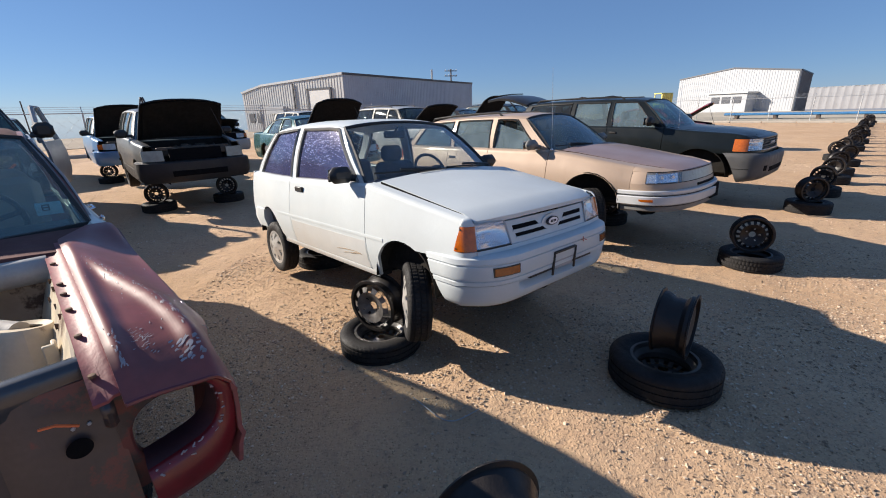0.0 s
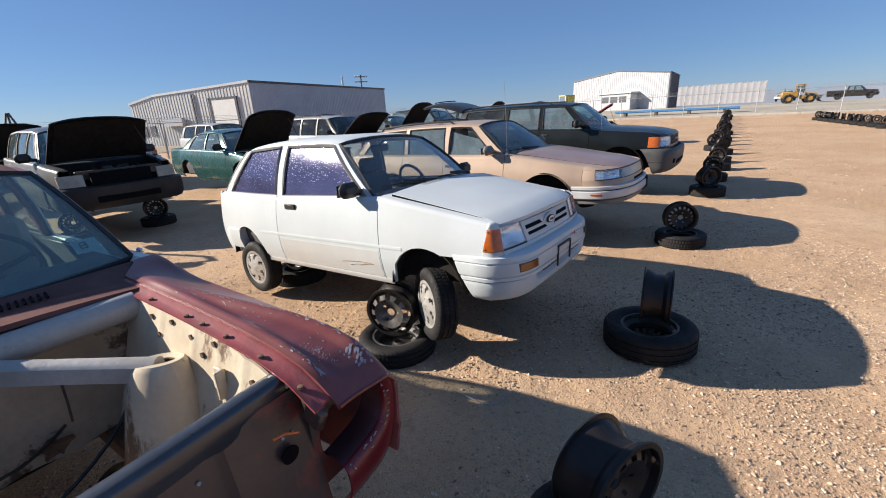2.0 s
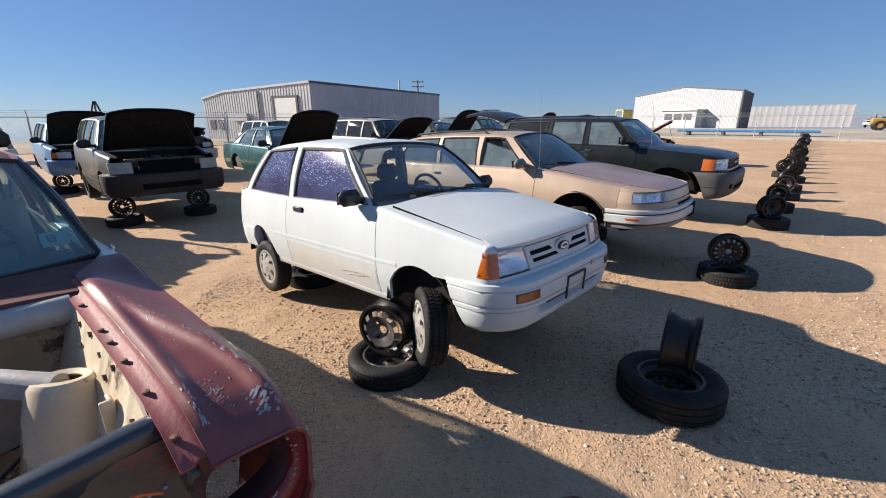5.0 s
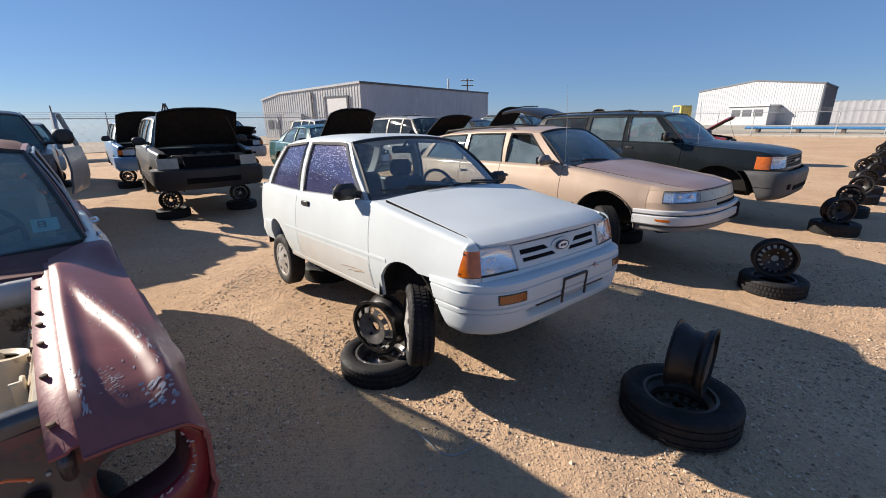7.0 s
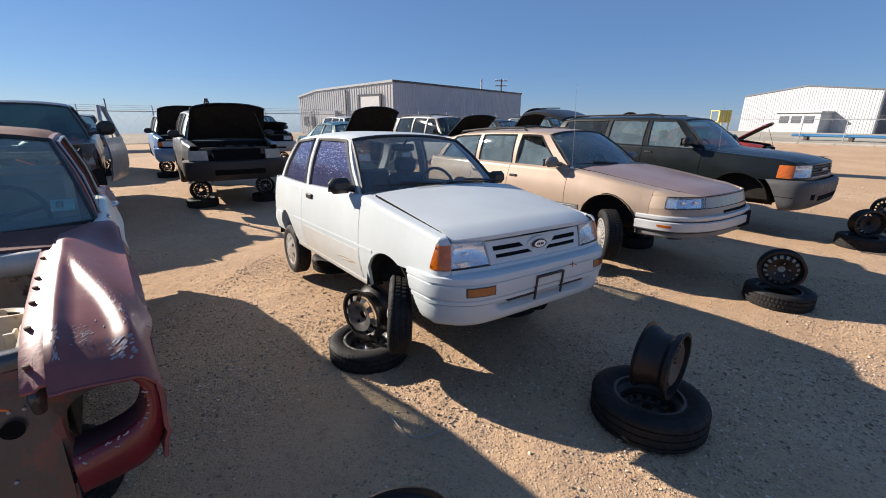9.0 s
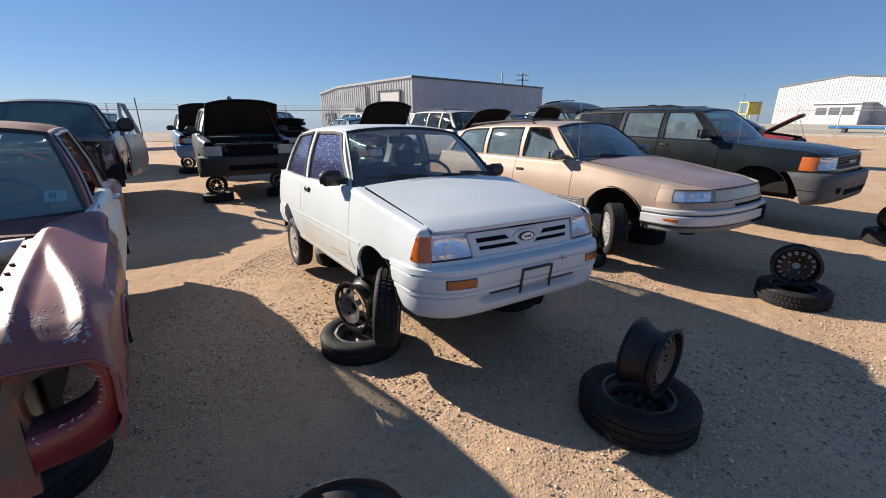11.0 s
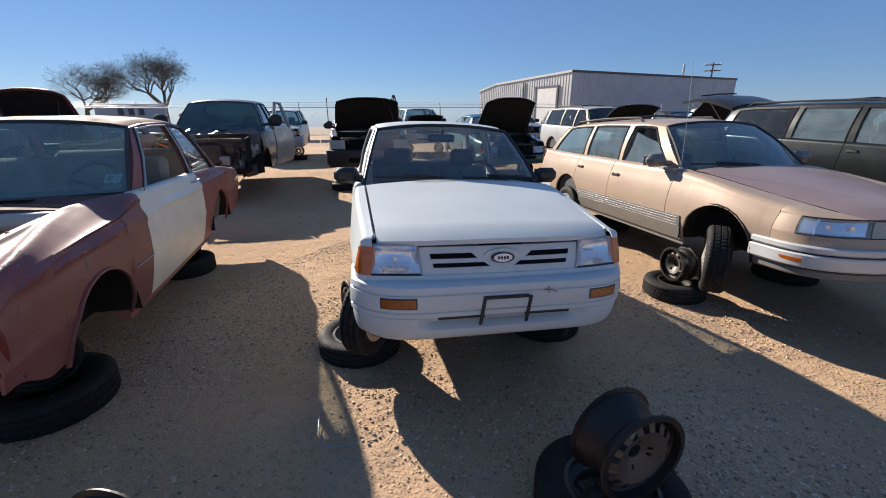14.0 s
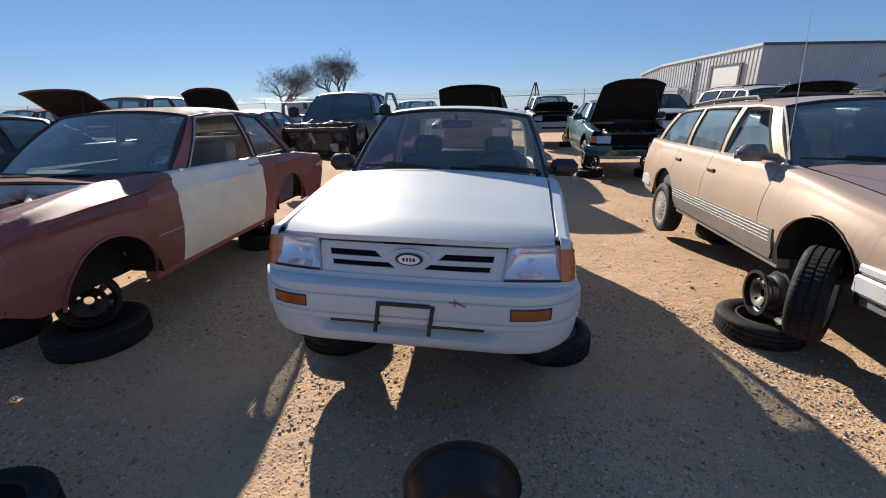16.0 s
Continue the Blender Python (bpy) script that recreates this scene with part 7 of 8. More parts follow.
SEDAN = dict(length=4.65, W=0.90, sill=0.22, top=[(0.1, 0.70), (0.5, 0.76), (1.25, 0.86), (1.5, 0.90), (3.6, 0.94), (4.65, 0.92)], axles=(0.92, 3.55), roof=[(2.1, 1.27), (2.4, 1.32), (3.0, 1.32), (3.3, 1.28), (3.45, 1.25)],
             tf=0.10, tr=0.08, tu=0.07, td=0.06, zm=0.5, rw=0.30, arch=0.36, hood=(0.22, 1.38), hood_hw=(0.62, 0.72), doors=((1.5, 2.7),),
             windows=((1.72, 2.62, 2.28, 2.66), (2.72, 3.50, 2.74, 3.30)), cowl=1.28, apillar=1.52, rearbase=3.85, Wr=0.56, crown=0.05, bow=0.22, rake=0.2)
TRUCK = dict(length=5.6, W=0.97, sill=0.42, top=[(0.1, 1.10), (0.6, 1.14), (1.3, 1.18), (1.5, 1.20), (5.6, 1.22)], axles=(0.95, 4.3), roof=[(2.05, 1.72), (2.3, 1.76), (3.0, 1.76), (3.35, 1.72)],
             tf=0.05, tr=0.0, tu=0.05, td=0.05, zm=0.8, rw=0.38, arch=0.47, hood=(0.15, 1.35), hood_hw=(0.74, 0.80), doors=((1.5, 2.7),),
             windows=((1.70, 2.62, 2.18, 2.62), (2.70, 3.30, 2.70, 3.22)), cowl=1.36, apillar=1.55, rearbase=3.42, Wr=0.66, crown=0.05, bow=0.10, rake=0.05)

def yard_car(spec, name, label, pos, yaw, lift, paint, hood=0.0, glassmat="glass_blue", lamp="lens", clad=None, wheels=(), stands=2, amber=True, grille=True, bare=False, mirror=True, rack=False, hoodmat=None, category="car", smashed=False, hatch=False, pitch=0.0):
    c = Car(name, label, category, 0, 0, yaw, lift, paint, glassmat=glassmat, pos=pos, group="junked cars in the rows behind", wscreen=glassmat, pitch=pitch, pillar="plastic" if paint in ("white", "silver_paint") else None, **spec)
    zn = c.zt(-c.hood[0])
    if not smashed:
        c.body()
    else:
        for s in (-1, 1):
            if s > 0:
                c.panel("front_fender", c.hood[0] + 0.55, c.doors[0][0], s, "hood")
            c.panel("door", *c.doors[0], s, material=M["silver_paint"])
            c.panel("rear_quarter", c.doors[-1][1], c.length - 0.06, s)
            c.mirror(s, c.apillar + 0.12, c.zt(-c.apillar) + 0.06, M["plastic"], (0.14, 0.26, 0.24), 0.22)
        c.tail()
        c.underside()
        rnd = random.Random(5)
        for k in range(26):      # torn sheet metal and brackets of the bare front
            w = rnd.uniform(0.08, 0.4)
            c.put(Geo().add(*rbox(w, rnd.uniform(0.05, 0.5), rnd.uniform(0.02, 0.25), 0.01), pose(-rnd.uniform(0.5, 1.3), rnd.uniform(-0.75, 0.75), rnd.uniform(0.45, 1.1), rnd.uniform(-25, 25), rnd.uniform(-25, 25), rnd.uniform(-30, 30))), "torn_sheet", M[("engine", "primer", "black_worn", "steel_bright")[k % 4]], smooth=20)
        P = grid(lambda v, z: (-0.52 - 0.10 * v * v + 0.22 * noise.noise((v * 2.2, z * 3, 4)) + 0.08 * noise.noise((v * 7, z * 8, 1)), v * 0.92, z), np.linspace(-1, 1, 40), np.linspace(0.42, 1.16, 24))
        c.put(Geo().add(*slab(P, (-0.02, 0, 0))), "crumpled_front", M["torn_metal"], smooth=25)
        P = grid(lambda u, v: (-1.40 + 0.72 * u, v * (0.80 - 0.06 * u), 1.20 - 0.10 * u + 0.09 * noise.noise((u * 3, v * 3, 6)) + 0.04 * noise.noise((u * 9, v * 9, 2))), np.linspace(0, 1, 20), np.linspace(-1, 1, 36))
        c.put(Geo().add(*slab(P, (0, 0, -0.02))), "crumpled_hood", M["black_worn"], smooth=25)
        c.put(Geo().add(*rbox(0.10, 1.5, 0.12, 0.03, -0.62, 0, 0.86)), "core_support", M["black_worn"])
        for s in (-1, 1):
            c.put(Geo().add(*rbox(0.9, 0.12, 0.14, 0.02, -0.9, s * 0.45, 0.52)), "frame_rail", M["rust"])
        P = grid(lambda u, z: (-1.55 - 1.0 * u, 1.0 + 0.26 * u + 0.07 * math.sin(math.pi * (z - 0.42) / 0.9) + 0.02 * noise.noise((u * 4, z * 5, 3)), z), np.linspace(0, 1, 14), np.linspace(0.46, 1.2, 12))
        d = c.put(Geo().add(*slab(P, (0.03, 0.03, 0))), "open_door", M["silver_paint"], "silver door standing open")
        fr = [(-1.72, 1.03, 1.2), (-2.15, 1.05, 1.74), (-2.45, 1.12, 1.74), (-2.58, 1.27, 1.2)]
        Geo().add(*tube(fr, 0.04, 6)).put("door_frame", M["silver_paint"], d)
    c.glasshouse()
    if hood or bare or smashed:
        c.bay(True)
    else:
        c.bay(False)
    if not bare:
        c.hood_panel(hood, hoodmat)
    c.cowl_panel(M["plastic"])
    c.seats(M["seat"], (c.apillar + 0.65,), c.apillar + 1.5 if c.length < 5 else None)
    if smashed:
        return c
    lower = M[clad] if clad else c.paint
    z0, z1 = c.sill + 0.03, zn - 0.26
    c.bumper([(0.0, z1), (0.05, z1 - 0.02), (0.06, (z0 + z1) / 2 + 0.05), (0.05, z0 + 0.08), (0.0, z0), (-0.1, z0), (-0.1, z1)], -0.10, 0.42, lower, halfw=c.W + 0.005, bow=c.bow + 0.02)
    c.put(Geo().add(*rbox(0.02, 0.9, 0.10 if lamp == "lens_hazy" else 0.06, 0.01, -0.048, 0, z0 + 0.16)), "air_intake", M["void"])
    for s in (-1, 1):
        c.front_patch("headlamp", s * c.W * (0.58 if lamp == "lens_hazy" else 0.50), s * c.W * (0.93 if lamp == "lens_hazy" else 0.80), zn - (0.25 if lamp == "lens_hazy" else 0.22), zn - 0.07, M[lamp], 0.018, 0.06)
        if amber:
            P = grid(lambda u, z: (c.fx(c.W * (0.81 + 0.1 * min(u, 1)), z) + 0.015 - 0.15 * max(0, u - 1), s * c.W * (0.81 + 0.11 * min(u, 1)), z), (0, 1, 1.5, 2), (zn - 0.21, zn - 0.08))
            c.put(Geo().add(*slab(P, (-0.03, -s * 0.03, 0))), "turn_signal", M["amber"])
        if mirror:
            c.mirror(s, c.apillar + 0.18, c.zt(-c.apillar) + 0.02, M["plastic"], (0.10, 0.21, 0.15), 0.13)
    if grille:
        c.front_patch("grille", -c.W * 0.48, c.W * 0.48, zn - 0.25, zn - 0.05, M["void"], 0.012, 0.05)
    if clad:
        for s in (-1, 1):
            c.strip("lower_cladding", c.doors[0][0] - 0.1, c.doors[-1][1] - 0.05, c.sill, c.sill + 0.22, s, M[clad], 0.012)
    if rack:
        c.roof_rack(c.apillar + 1.0, c.length - 0.5, M["plastic"])
    if wheels:
        c.wheels("steel", c.rw - 0.02, 0.21, which=wheels, drop=0.06, inset=0.13)
    x, y = pos
    a = radians(yaw)
    for k in range(stands):
        s = (-1, 1)[k]
        dx, dy = -1.15, s * (c.W - 0.25)
        rim_stand(x + dx * math.cos(a) - dy * math.sin(a), y + dx * math.sin(a) + dy * math.cos(a), CARRY, heading=22 + 14 * k, R=0.30, tw=0.18, rr=0.185, rw=0.16, group="rim stands under the cars", lift=0.04)
    return c

yard_car(SUV, "sport_utility_car", "olive off-road wagon with grey cladding and raised hood", (-4.35, 7.65), -49, 0.27, "olive", hood=50, clad="clad_mid", lamp="lens_hazy", wheels=(2,), amber=False, hoodmat=M["black_paint"])
yard_car(SEDAN, "sports_coupe", "teal two-door coupe with its black-lined hood raised", (-1.95, 10.07), -48, 0.33, "teal", hood=56, wheels=(0,), hoodmat=M["black_paint"])
yard_car(TRUCK, "pickup_truck", "dark pickup with a smashed bare front and silver doors", (-6.0, 5.0), -46, 0.22, "black_paint", smashed=True, bare=True, wheels=(), glassmat="glass_teal", category="truck")
yard_car(SUV, "sport_utility_car", "silver wagon with roof rails among junked cars", row_at(-8.8, 9.4), -47, 0.22, "silver_paint", rack=True, glassmat="glass_dark", hood=44, hoodmat=M["black_paint"])
yard_car(SEDAN, "sedan_car", "dark junked sedan with raised hood", row_at(-9.0, 12.6), -46, 0.42, "black_paint", hood=58)
yard_car(SUV, "sport_utility_car", "dark off-road wagon with roof rails among junked cars", row_at(-9.2, 15.8), -46, 0.25, "darkgreen", rack=True)
yard_car(SEDAN, "sedan_car", "dark junked sedan with raised hood", row_at(-9.0, 19.0), -46, 0.42, "black_paint", hood=56)
yard_car(SUV, "sport_utility_car", "bright blue boxy wagon with raised hood", row_at(-14.1, 2.4), -47, 0.2, "blue", hood=62, hoodmat=M["black_paint"])
yard_car(SUV, "sport_utility_car", "silver junked wagon with raised dark hood", row_at(-15.6, 5.2), -47, 0.25, "silver_paint", hood=25, hoodmat=M["black_paint"])
yard_car(SUV, "sport_utility_car", "silver boxy wagon with dark windows", row_at(-15.8, 9.6), -47, 0.2, "silver_paint", glassmat="glass_dark")
yard_car(SUV, "sport_utility_car", "black junked wagon with raised hood", row_at(-15.6, 12.9), -47, 0.2, "black_paint", hood=40)
yard_car(SUV, "sport_utility_car", "white junked wagon in the far row", row_at(-15.8, 16.2), -47, 0.2, "white", rack=True)
yard_car(SEDAN, "sedan_car", "maroon junked sedan with raised hood", row_at(-8.7, -4.0), -47, 0.3, "maroon", hood=70)
yard_car(TRUCK, "pickup_truck", "maroon junked pickup with raised hood", (-9.0, 0.9), -47, 0.25, "maroon", hood=41, category="truck")
yard_car(SEDAN, "sedan_car", "red junked sedan in the far row", row_at(-15.8, -2.9), -47, 0.3, "red_paint", hood=40)
yard_car(SUV, "sport_utility_car", "silver junked wagon in the far row", row_at(-15.8, -0.4), -47, 0.2, "silver_paint")
yard_car(SEDAN, "sedan_car", "black junked sedan beside the stripped coupe", row_at(-1.5, -3.75), -46, 0.36, "black_paint")
yard_car(SUV, "sport_utility_car", "maroon junked wagon with raised hood", row_at(-9.0, -10.8), -47, 0.2, "maroon", hood=40)
yard_car(SEDAN, "sedan_car", "red junked car with raised hood behind the off-roader", (10.9, 16.6), -40, 0.25, "red_paint", hood=42)
yard_car(TRUCK, "pickup_truck", "white pickup parked far beyond the fence", (78.0, 66.5), 200, 0.3, "white", stands=0, wheels=(0, 1, 2, 3), category="truck", amber=False)
yard_car(TRUCK, "pickup_truck", "dark pickup parked far beyond the fence", (72.3, 47.2), -57, 0.42, "black_paint", stands=0, wheels=(0, 1, 2, 3), category="truck", amber=False)

# ---- yard edge, fence and far things ----
def along(f0, l0, f1, l1, t):
    return row_at(f0 + (f1 - f0) * t, l0 + (l1 - l0) * t)

def fence_run(f0, l0, f1, l1, n, lean=0.0):
    e = thing("chain_link_fence", "galvanised chain-link fence with barbed wire on top", "fence", pose(*row_at(f0, l0), 0), "yard fence")
    o = Vector((*row_at(f0, l0), 0))
    rnd = random.Random(n)
    d = (Vector((*along(f0, l0, f1, l1, 1), 0)) - o).normalized()
    side = Vector((-d.y, d.x, 0))
    for i in range(n + 1):
        p = Vector((*along(f0, l0, f1, l1, i / n), 0)) - o
        q = p + Vector((0, 0, 2.1)) + d * rnd.uniform(-lean, lean)
        Geo().add(*tube([p, q], 0.035, 6)).add(*tube([q, q + side * 0.18 + Vector((0, 0, 0.3))], 0.02, 5)).put("post", M["galvanised"], e)
    a, b = Vector((0, 0, 0)), Vector((*along(f0, l0, f1, l1, 1), 0)) - o
    Geo().add(*tube([a + Vector((0, 0, 2.08)), b + Vector((0, 0, 2.08))], 0.025, 5)).put("top_rail", M["galvanised"], e)
    for k in range(3):
        off = side * (0.06 * (k + 1)) + Vector((0, 0, 2.18 + 0.1 * k))
        Geo().add(*tube([a + off, b + off], 0.008, 4)).put("barbed_wire", M["galvanised"], e)
    g = Geo()                      # woven wire, wide-meshed
    L = (b - a).length
    s = 0.0
    while s < L:
        for sg in (-1, 1):
            p = a + d * s + Vector((0, 0, 0.05 if sg > 0 else 2.05))
            q = a + d * min(L, s + 2.0) + Vector((0, 0, 2.05 if sg > 0 else 0.05))
            g.add(*tube([p, q], 0.0035, 3))
        s += 0.5
    g.put("wire_mesh", M["galvanised"], e)["kind"] = "stuff"
    return e

fence_run(-28.5, -40, -28.5, 12, 17, 0.15)
fence_run(-28.5, 12, -28.5, 51, 13, 0.05)
fence_run(-28.5, 51.5, 30, 51.5, 19, 0.0)

def kerb_row(f0, l0, f1, l1, n):
    """Concrete parking bars laid end to end along the yard."""
    rnd = random.Random(n * 7)
    base = None
    for i in range(n):
        x, y = along(f0, l0, f1, l1, (i + 0.5) / n)
        a = math.degrees(math.atan2(*(Vector(along(f0, l0, f1, l1, 1)) - Vector(along(f0, l0, f1, l1, 0))).yx))
        e = thing("parking_bar", "weathered concrete parking bar on the dirt", "parking bar", pose(x, y, 0, 0, 0, a + rnd.uniform(-2, 2)), "parking bars along the yard edge")
        if base is None:
            prof = [(-0.09, 0), (-0.09, 0.10), (-0.05, 0.16), (0.05, 0.16), (0.09, 0.10), (0.09, 0)]
            v = [(sx * 1.15, y_, z_) for sx in (-1, 1) for y_, z_ in prof]
            f = [tuple(range(6)), tuple(range(6, 12))] + [(k, (k + 1) % 6, 6 + (k + 1) % 6, 6 + k) for k in range(6)]
            base = link_mesh("bar", v, f, M["concrete"], e, smooth=20)
        else:
            shared("bar", base, e, Matrix.Identity(4))
kerb_row(-27, -30, -27, 8, 16)
kerb_row(-14, 47.5, 22, 47.5, 15)

# low earth bank beyond the yard
M["pale_bank"] = mat("pale_dusty_earth", (0.42, 0.37, 0.29), 0.95, 0, 0.25, 0.15, 3.0, 0.15)
M["hill"] = mat("hazy_far_hills", (0.20, 0.235, 0.30), 1.0, 0, 0.1, 0.002, 0.02, 0)
def bank():
    xs = np.linspace(-30, 40, 36)
    rows = []
    for f in xs:
        r = []
        for l, z in ((49.5, -0.05), (53, 0.15), (57, 0.32), (64, 0.45), (80, 0.42), (112, -0.2)):
            x, y = row_at(f, l)
            r.append((x, y, z + (0.06 * noise.noise((f * 0.3, l * 0.3, 1)) if z > 0 else 0)))
        rows.append(r)
    v, f = slab(np.array(rows), (0, 0, -0.3))
    tagged(link_mesh("earth_bank", v, f, M["pale_bank"], smooth=40), "low pale earth bank beyond the fence", "bank", kind="structure")
bank()

def field_sheet(name, pts, label):
    v = [(x, y, 0.03) for x, y in pts] + [(x, y, -0.5) for x, y in pts]
    n = len(pts)
    f = [tuple(range(n)), tuple(range(2 * n - 1, n - 1, -1))] + [(i, (i + 1) % n, n + (i + 1) % n, n + i) for i in range(n)]
    tagged(link_mesh(name, v, f, M["field"], smooth=0), label, "field", kind="structure")
field_sheet("field", [row_at(-36, -120), row_at(-36, 60), row_at(-58, 60), row_at(-58, -120)], "dry grass field behind the yard")

# a low ridge far off
def far_hills():
    rows = []
    for a in np.linspace(8, 52, 60):
        d, ca, sa = 2600.0, math.cos(radians(a)), math.sin(radians(a))
        z = 8 + 26 * smooth01((38 - a) / 22) + 9 * noise.noise((a * 0.35, 0, 3)) + 4 * noise.noise((a * 1.3, 0, 1))
        rows.append([(d * ca, d * sa, -260.0), (d * 1.01 * ca, d * 1.01 * sa, z)])
    v, f = slab(np.array(rows), (200, 200, 0))
    tagged(link_mesh("backdrop", v, f, M["hill"], smooth=40), "low hazy blue hills far off", "hills", kind="structure")
far_hills()

# blue pipes on a rack
rack = thing("pipe_rack", "long blue pipes stacked on low timber blocks", "pipes", pose(30.2, 45.0, 0.15, 0, 0, -45))
for k in range(5):
    Geo().add(*tube([(-0.5, 0.16 * k, 0.45 + 0.05 * (k % 2)), (11.5, 0.16 * k, 0.45 + 0.05 * (k % 2))], 0.10, 8)).put("pipe", M["pipe_blue"], rack)
for k in range(4):
    Geo().add(*rbox(0.3, 1.0, 0.45, 0.02, 0.6 + 3.2 * k, 0.3, 0.12)).put("block", M["wood_pole"], rack)

def loader():
    e = thing("wheel_loader", "yellow wheel loader parked beyond the fence", "loader", pose(56.5, 45.8, 0.40, 0, 0, -42) @ Matrix.Scale(0.80, 4))
    Geo().add(*rbox(2.2, 1.5, 0.9, 0.12, -1.2, 0, 1.35)).put("engine_cover", M["yellow"], e)
    Geo().add(*rbox(1.7, 1.0, 0.6, 0.08, 0.9, 0, 0.95)).put("front_frame", M["yellow"], e)
    cab = Geo().add(*rbox(1.1, 1.2, 0.12, 0.03, 0.1, 0, 2.85)).put("cab_roof", M["yellow"], e)
    for sx in (-0.45, 0.65):
        for sy in (-0.55, 0.55):
            Geo().add(*tube([(sx, sy, 1.5), (sx * 0.95, sy, 2.85)], 0.05, 6)).put("cab_post", M["yellow"], cab)
    Geo().add(*rbox(1.0, 1.1, 0.95, 0.04, 0.1, 0, 2.2)).put("cab_glass", M["glass_dark"], cab)
    for sx in (-1.35, 1.35):
        for sy in (-0.85, 0.85):
            t = Geo().add(*lathe([(0.35, -0.26), (0.62, -0.28), (0.72, -0.2), (0.72, 0.2), (0.62, 0.28), (0.35, 0.26)], 24)).put("tyre", M["tyre"], e, at=pose(sx, sy, 0.72))
            Geo().add(*lathe([(0.0, -0.2), (0.35, -0.22), (0.35, 0.22), (0.0, 0.2)], 18)).put("rim", M["yellow"], t)
    for sy in (-0.45, 0.45):
        Geo().add(*tube([(0.9, sy, 1.5), (2.0, sy, 1.35), (2.8, sy, 0.7)], 0.12, 6)).put("lift_arm", M["yellow"], e)
    P = grid(lambda a, v: (3.1 + 0.55 * math.cos(a), v * 1.35, 0.62 + 0.5 * math.sin(a)), np.linspace(1.2, 4.9, 9), (-1, 0, 1))
    Geo().add(*slab(P, (-0.04, 0, 0.02))).put("bucket", M["clad_dark"], e)
    Geo().add(*tube([(-1.8, 0.3, 1.8), (-1.8, 0.3, 2.35)], 0.06, 8)).put("exhaust", M["plastic"], e)
loader()

def crate():
    e = thing("yellow_crate", "pale yellow steel cage on a tall pallet rack", "cage", pose(13.8, 27.0, 0, 0, 0, 20))
    for k in range(5):
        Geo().add(*rbox(0.15, 0.06, 0.60, 0.01, -0.35 + 0.175 * k, -0.3, 2.08)).put("slat", M["yellow_pale"], e)
    for z in (1.78, 2.40):
        Geo().add(*rbox(0.9, 0.6, 0.06, 0.01, 0, 0, z)).put("frame", M["yellow_pale"], e)
    for sx in (-0.4, 0.4):
        for sy in (-0.26, 0.26):
            Geo().add(*rbox(0.05, 0.05, 2.4, 0.01, sx, sy, 1.2)).put("leg", M["yellow_pale"], e)
crate()

def derrick():
    e = thing("steel_frame_tower", "dark blue welded A-frame tower by the fence", "tower", pose(-17.6, 26.2, 0, 0, 0, 35))
    for sx, sy in ((-0.9, -0.5), (0.9, -0.5), (0.0, 0.7)):
        Geo().add(*tube([(sx, sy, 0), (0.05 * sx, 0.05 * sy, 2.95)], 0.05, 6)).put("leg", M["trim_dark"], e)
    for z in (0.8, 1.5, 2.2):
        k = 1 - z / 3.0
        Geo().add(*tube([(-0.9 * k, -0.5 * k, z), (0.9 * k, -0.5 * k, z), (0, 0.7 * k, z), (-0.9 * k, -0.5 * k, z)], 0.03, 5)).put("brace", M["trim_dark"], e)
derrick()

def power_pole(x, y, h, yaw):
    e = thing("power_pole", "weathered wooden power pole with two crossarms", "pole", pose(x, y, 0, 0, 0, yaw))
    Geo().add(*tube([(0, 0, 0), (0, 0, h)], [0.17, 0.11], 8)).put("pole", M["wood_pole"], e)
    for z in (h - 0.3, h - 1.1):
        Geo().add(*rbox(2.2, 0.12, 0.14, 0.02, 0, 0.1, z)).put("crossarm", M["wood_pole"], e)
        for k in (-0.95, -0.4, 0.4, 0.95):
            Geo().add(*lathe([(0, 0), (0.05, 0), (0.04, 0.2), (0, 0.2)], 8), Matrix.Translation((k, 0.1, z + 0.07)) @ Matrix.Rotation(radians(90), 4, "X")).put("insulator", M["door_white"], e)
power_pole(2.2, 78.0, 8.6, 10)
lone = thing("thin_pole", "thin grey pole standing beside the fence", "pole", pose(-32.7, 34.6, 0))
Geo().add(*tube([(0, 0, 0), (-0.03, 0, 3.3)], 0.045, 6)).put("pole", M["wood_pole"], lone)
vent = thing("vent_pipe", "thin grey vent pipe behind the workshop", "pipe", pose(-0.9, 62, 0))
Geo().add(*tube([(0, 0, 0), (0, 0, 7.2)], 0.12, 8)).put("pipe", M["galvanised"], vent)

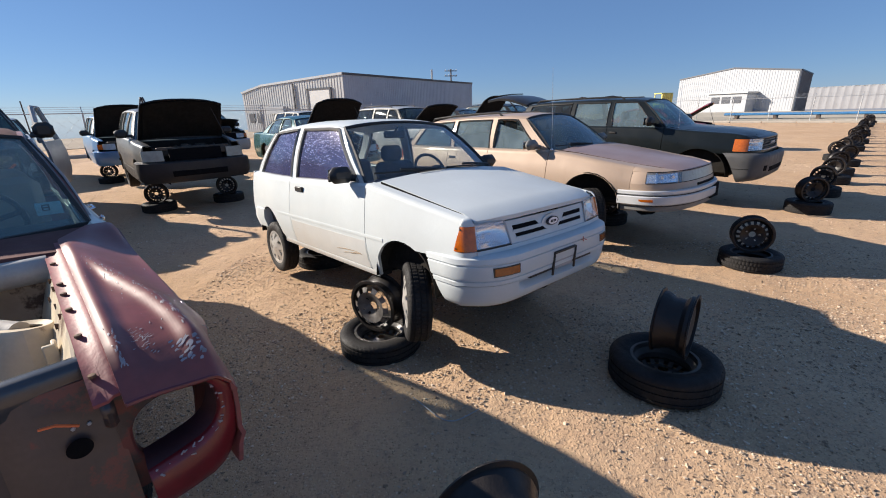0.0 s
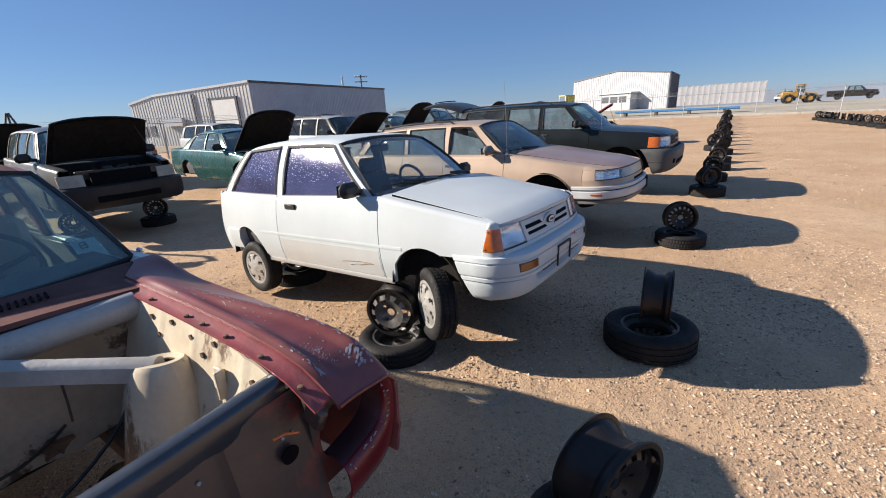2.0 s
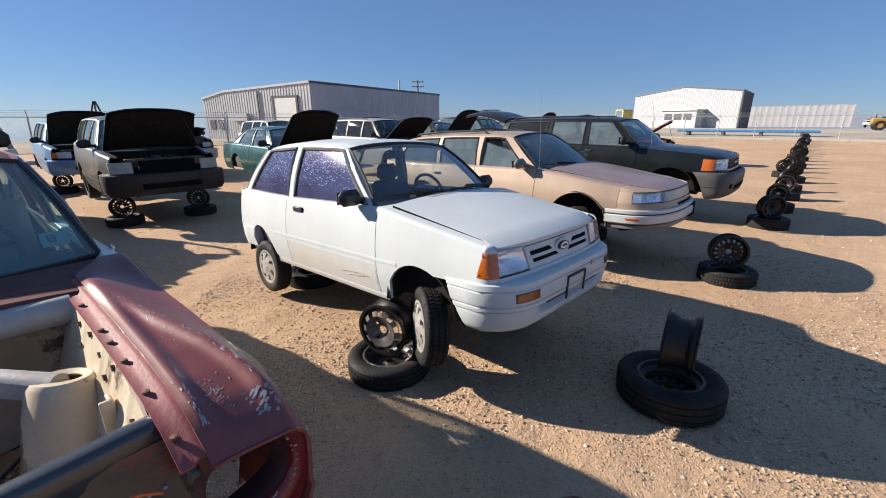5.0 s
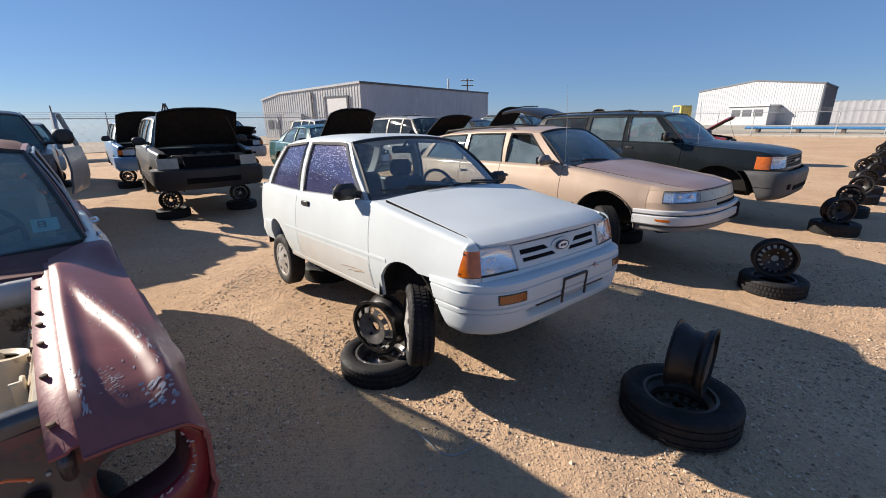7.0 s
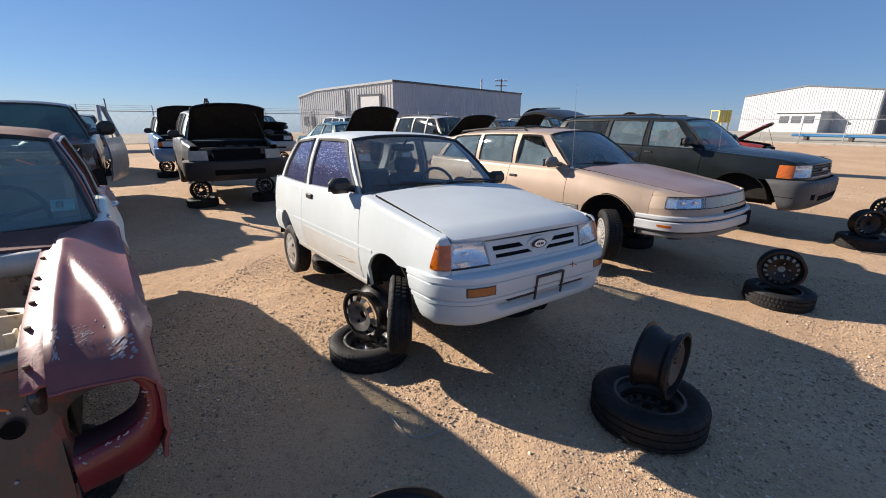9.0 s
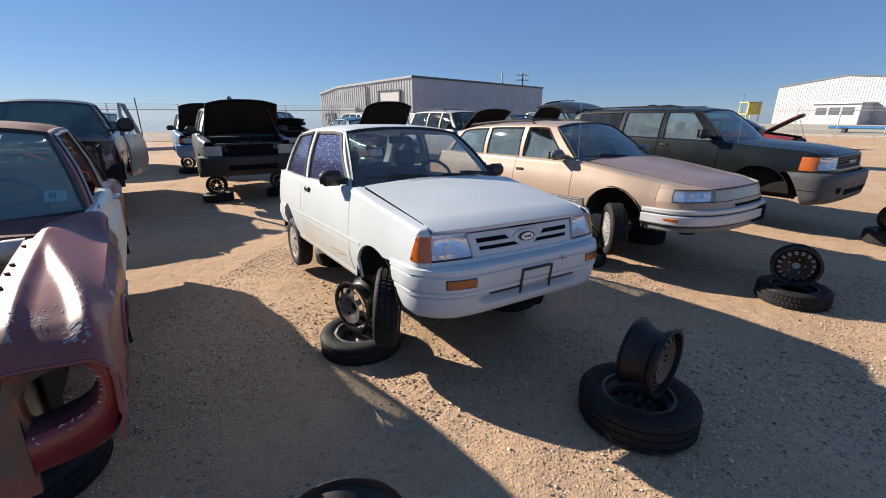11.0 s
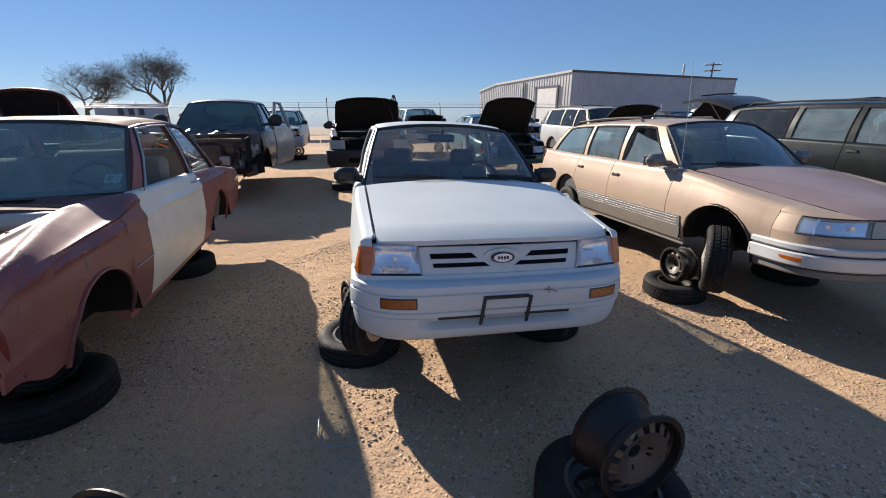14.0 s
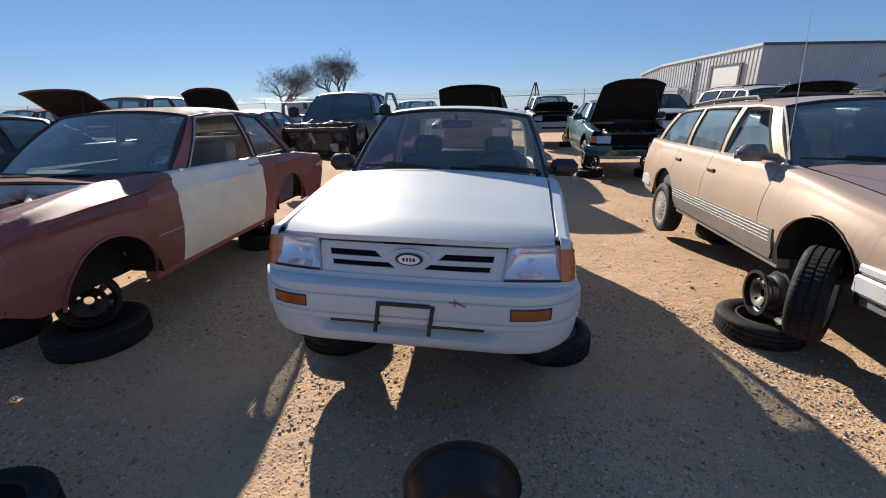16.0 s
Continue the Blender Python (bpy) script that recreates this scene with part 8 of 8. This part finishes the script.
def bare_tree(x, y, h, seed, leafy):
    """A leafless branching tree, with a few clumps of dull leaves."""
    rnd = random.Random(seed)
    e = thing("bare_tree", "mostly leafless tree with a fine twiggy crown", "tree", pose(x, y, 0), "trees beyond the fence")
    trunk, twig, leaf = Geo(), Geo(), Geo()
    def grow(p, d, length, r, depth):
        pts = [p]
        for k in range(3):
            d = (d + Vector((rnd.uniform(-0.16, 0.16), rnd.uniform(-0.16, 0.16), rnd.uniform(-0.04, 0.12)))).normalized()
            pts.append(pts[-1] + d * length / 3)
        (trunk if depth > 4 else twig).add(*tube(pts, [r, r * 0.88, r * 0.76, r * 0.62], 5 if depth > 4 else 3))
        if depth == 0:
            if rnd.random() < leafy:
                for k in range(5):
                    c = pts[-1] + Vector((rnd.gauss(0, 0.16), rnd.gauss(0, 0.16), rnd.gauss(0, 0.16)))
                    a, b = Vector((rnd.gauss(0, 1), rnd.gauss(0, 1), rnd.gauss(0, 1))).normalized() * 0.10, Vector((rnd.gauss(0, 1), rnd.gauss(0, 1), rnd.gauss(0, 1))).normalized() * 0.02
                    leaf.add([c - a, c + b, c + a, c - b], [(0, 1, 2, 3)])
            return
        for k in range(rnd.choice((3, 3, 3)) if depth < 7 else 5):
            s = Vector((rnd.uniform(-1, 1), rnd.uniform(-1, 1), rnd.uniform(-0.45, 0.60))).normalized()
            start = pts[-1] if k > 1 else pts[2 if depth < 6 else 3]
            grow(start, (d * 0.55 + s * 0.75 + Vector((0, 0, 0.10))).normalized(), length * rnd.uniform(0.66, 0.88), r * 0.50, depth - 1)
    grow(Vector((0, 0, -0.1)), Vector((0.05, 0, 1)), h * 0.225, h * 0.030, 7)
    trunk.put("trunk", M["bark"], e, smooth=60)
    twig.put("twig_crown", M["bark"], e, smooth=0)["kind"] = "stuff"
    if leaf.v:
        leaf.put("leaves", M["leaf"], e, smooth=0)["kind"] = "stuff"
bare_tree(-50.7, 20.0, 9.8, 3, 0.25)
bare_tree(-48.5, 26.2, 11.0, 8, 0.4)
shed2 = thing("storage_container", "small white storage container near the trees", "container", pose(-46, 22.0, 0, 0, 0, 60))
Geo().add(*rbox(5.5, 2.4, 2.6, 0.03, 0, 0, 1.3)).put("box", M["siding_white"], shed2)
for k in range(3):
    Geo().add(*rbox(0.45, 0.02, 0.6, 0.005, -0.8 + 0.8 * k, -1.22, 1.9)).put("dark_mark", M["trim_dark"], shed2)

# more rim stands far along the lane
for k in range(12):
    x, y = 29.1 - 0.62 * k, 22.2 - 0.80 * k
    rim_stand(x, y, LANE, heading=-30 + 17 * k, R=0.31, tw=0.20, rr=0.185, rw=0.17, lift=0.06)

# ---- stones and litter on the ground ----
def stones():
    rnd = random.Random(21)
    kinds = []
    for q in range(12):
        v, flat = [[]], rnd.uniform(0.45, 0.85)
        for k in range(9):
            d = Vector((rnd.gauss(0, 1), rnd.gauss(0, 1), rnd.gauss(0, 1))).normalized() * rnd.uniform(0.75, 1.1)
            v[0].append((d.x, d.y * rnd.uniform(0.65, 0.9), d.z * flat))
        bm = bmesh.new()
        for ring in v:
            for p in ring:
                bm.verts.new(p)
        bmesh.ops.convex_hull(bm, input=bm.verts)
        bm.verts.ensure_lookup_table()
        bm.verts.index_update()
        kinds.append(([tuple(p.co) for p in bm.verts], [tuple(p.index for p in f.verts) for f in bm.faces]))
        bm.free()
    def scatter(name, n, area, sizes, material, label):
        vs, fs = [], []
        for i in range(n):
            for _ in range(8):
                x, y = rnd.uniform(area[0], area[1]), rnd.uniform(area[2], area[3])
                if noise.noise((x * 0.9, y * 0.9, 7)) + 0.35 > rnd.uniform(-0.2, 0.9):
                    break
            s = sizes[0] * (sizes[1] / sizes[0]) ** (rnd.random() ** 2.8)
            a = rnd.uniform(0, 6.283)
            ca, sa = math.cos(a) * s, math.sin(a) * s
            kv, kf = kinds[i % 12]
            k = len(vs)
            z0 = ground_z(x, y) + s * 0.22
            vs += [(x + px * ca - py * sa, y + px * sa + py * ca, z0 + pz * s * 0.8) for px, py, pz in kv]
            fs += [tuple(j + k for j in f) for f in kf]
        me = bpy.data.meshes.new(name)
        me.from_pydata(vs, [], fs)
        me.materials.append(material)
        tagged(new(name, me), label, "stones", kind="stuff")
    def stone_mat(name, a, b):
        m = bpy.data.materials.new(name)
        m.use_nodes = True
        N, K = m.node_tree.nodes, m.node_tree.links
        geo, mr, nz = N.new("ShaderNodeNewGeometry"), N.new("ShaderNodeMix"), N.new("ShaderNodeTexNoise")
        mr.data_type = "RGBA"
        mr.inputs[6].default_value, mr.inputs[7].default_value = (*a, 1), (*b, 1)
        K.new(geo.outputs["Random Per Island"], mr.inputs["Factor"])
        K.new(mr.outputs[2], N["Principled BSDF"].inputs["Base Color"])
        N["Principled BSDF"].inputs["Roughness"].default_value = 0.9
        return m
    sm = stone_mat("yard_stone", (0.21, 0.140, 0.088), (0.71, 0.565, 0.42))
    scatter("gravel", 85000, (-2.6, 5.2, 0.5, 5.2), (0.0035, 0.017), sm, "scattered tan and pale gravel on the dirt")
    scatter("pebbles", 16000, (-9, 12, -1, 14), (0.006, 0.024), sm, "scattered pebbles on the dirt")
stones()
wire = thing("loose_wire", "bent grey wire lying on the dirt", "wire", pose(0, 0, 0))
pts = [(-0.21 + 0.40 * t, 2.22 - 0.26 * math.sin(2.2 * t + 0.2), 0.028 + 0.010 * math.sin(9 * t)) for t in np.linspace(0, 1, 14)]
Geo().add(*tube(pts, 0.0035, 5)).put("strand", M["galvanised"], wire)
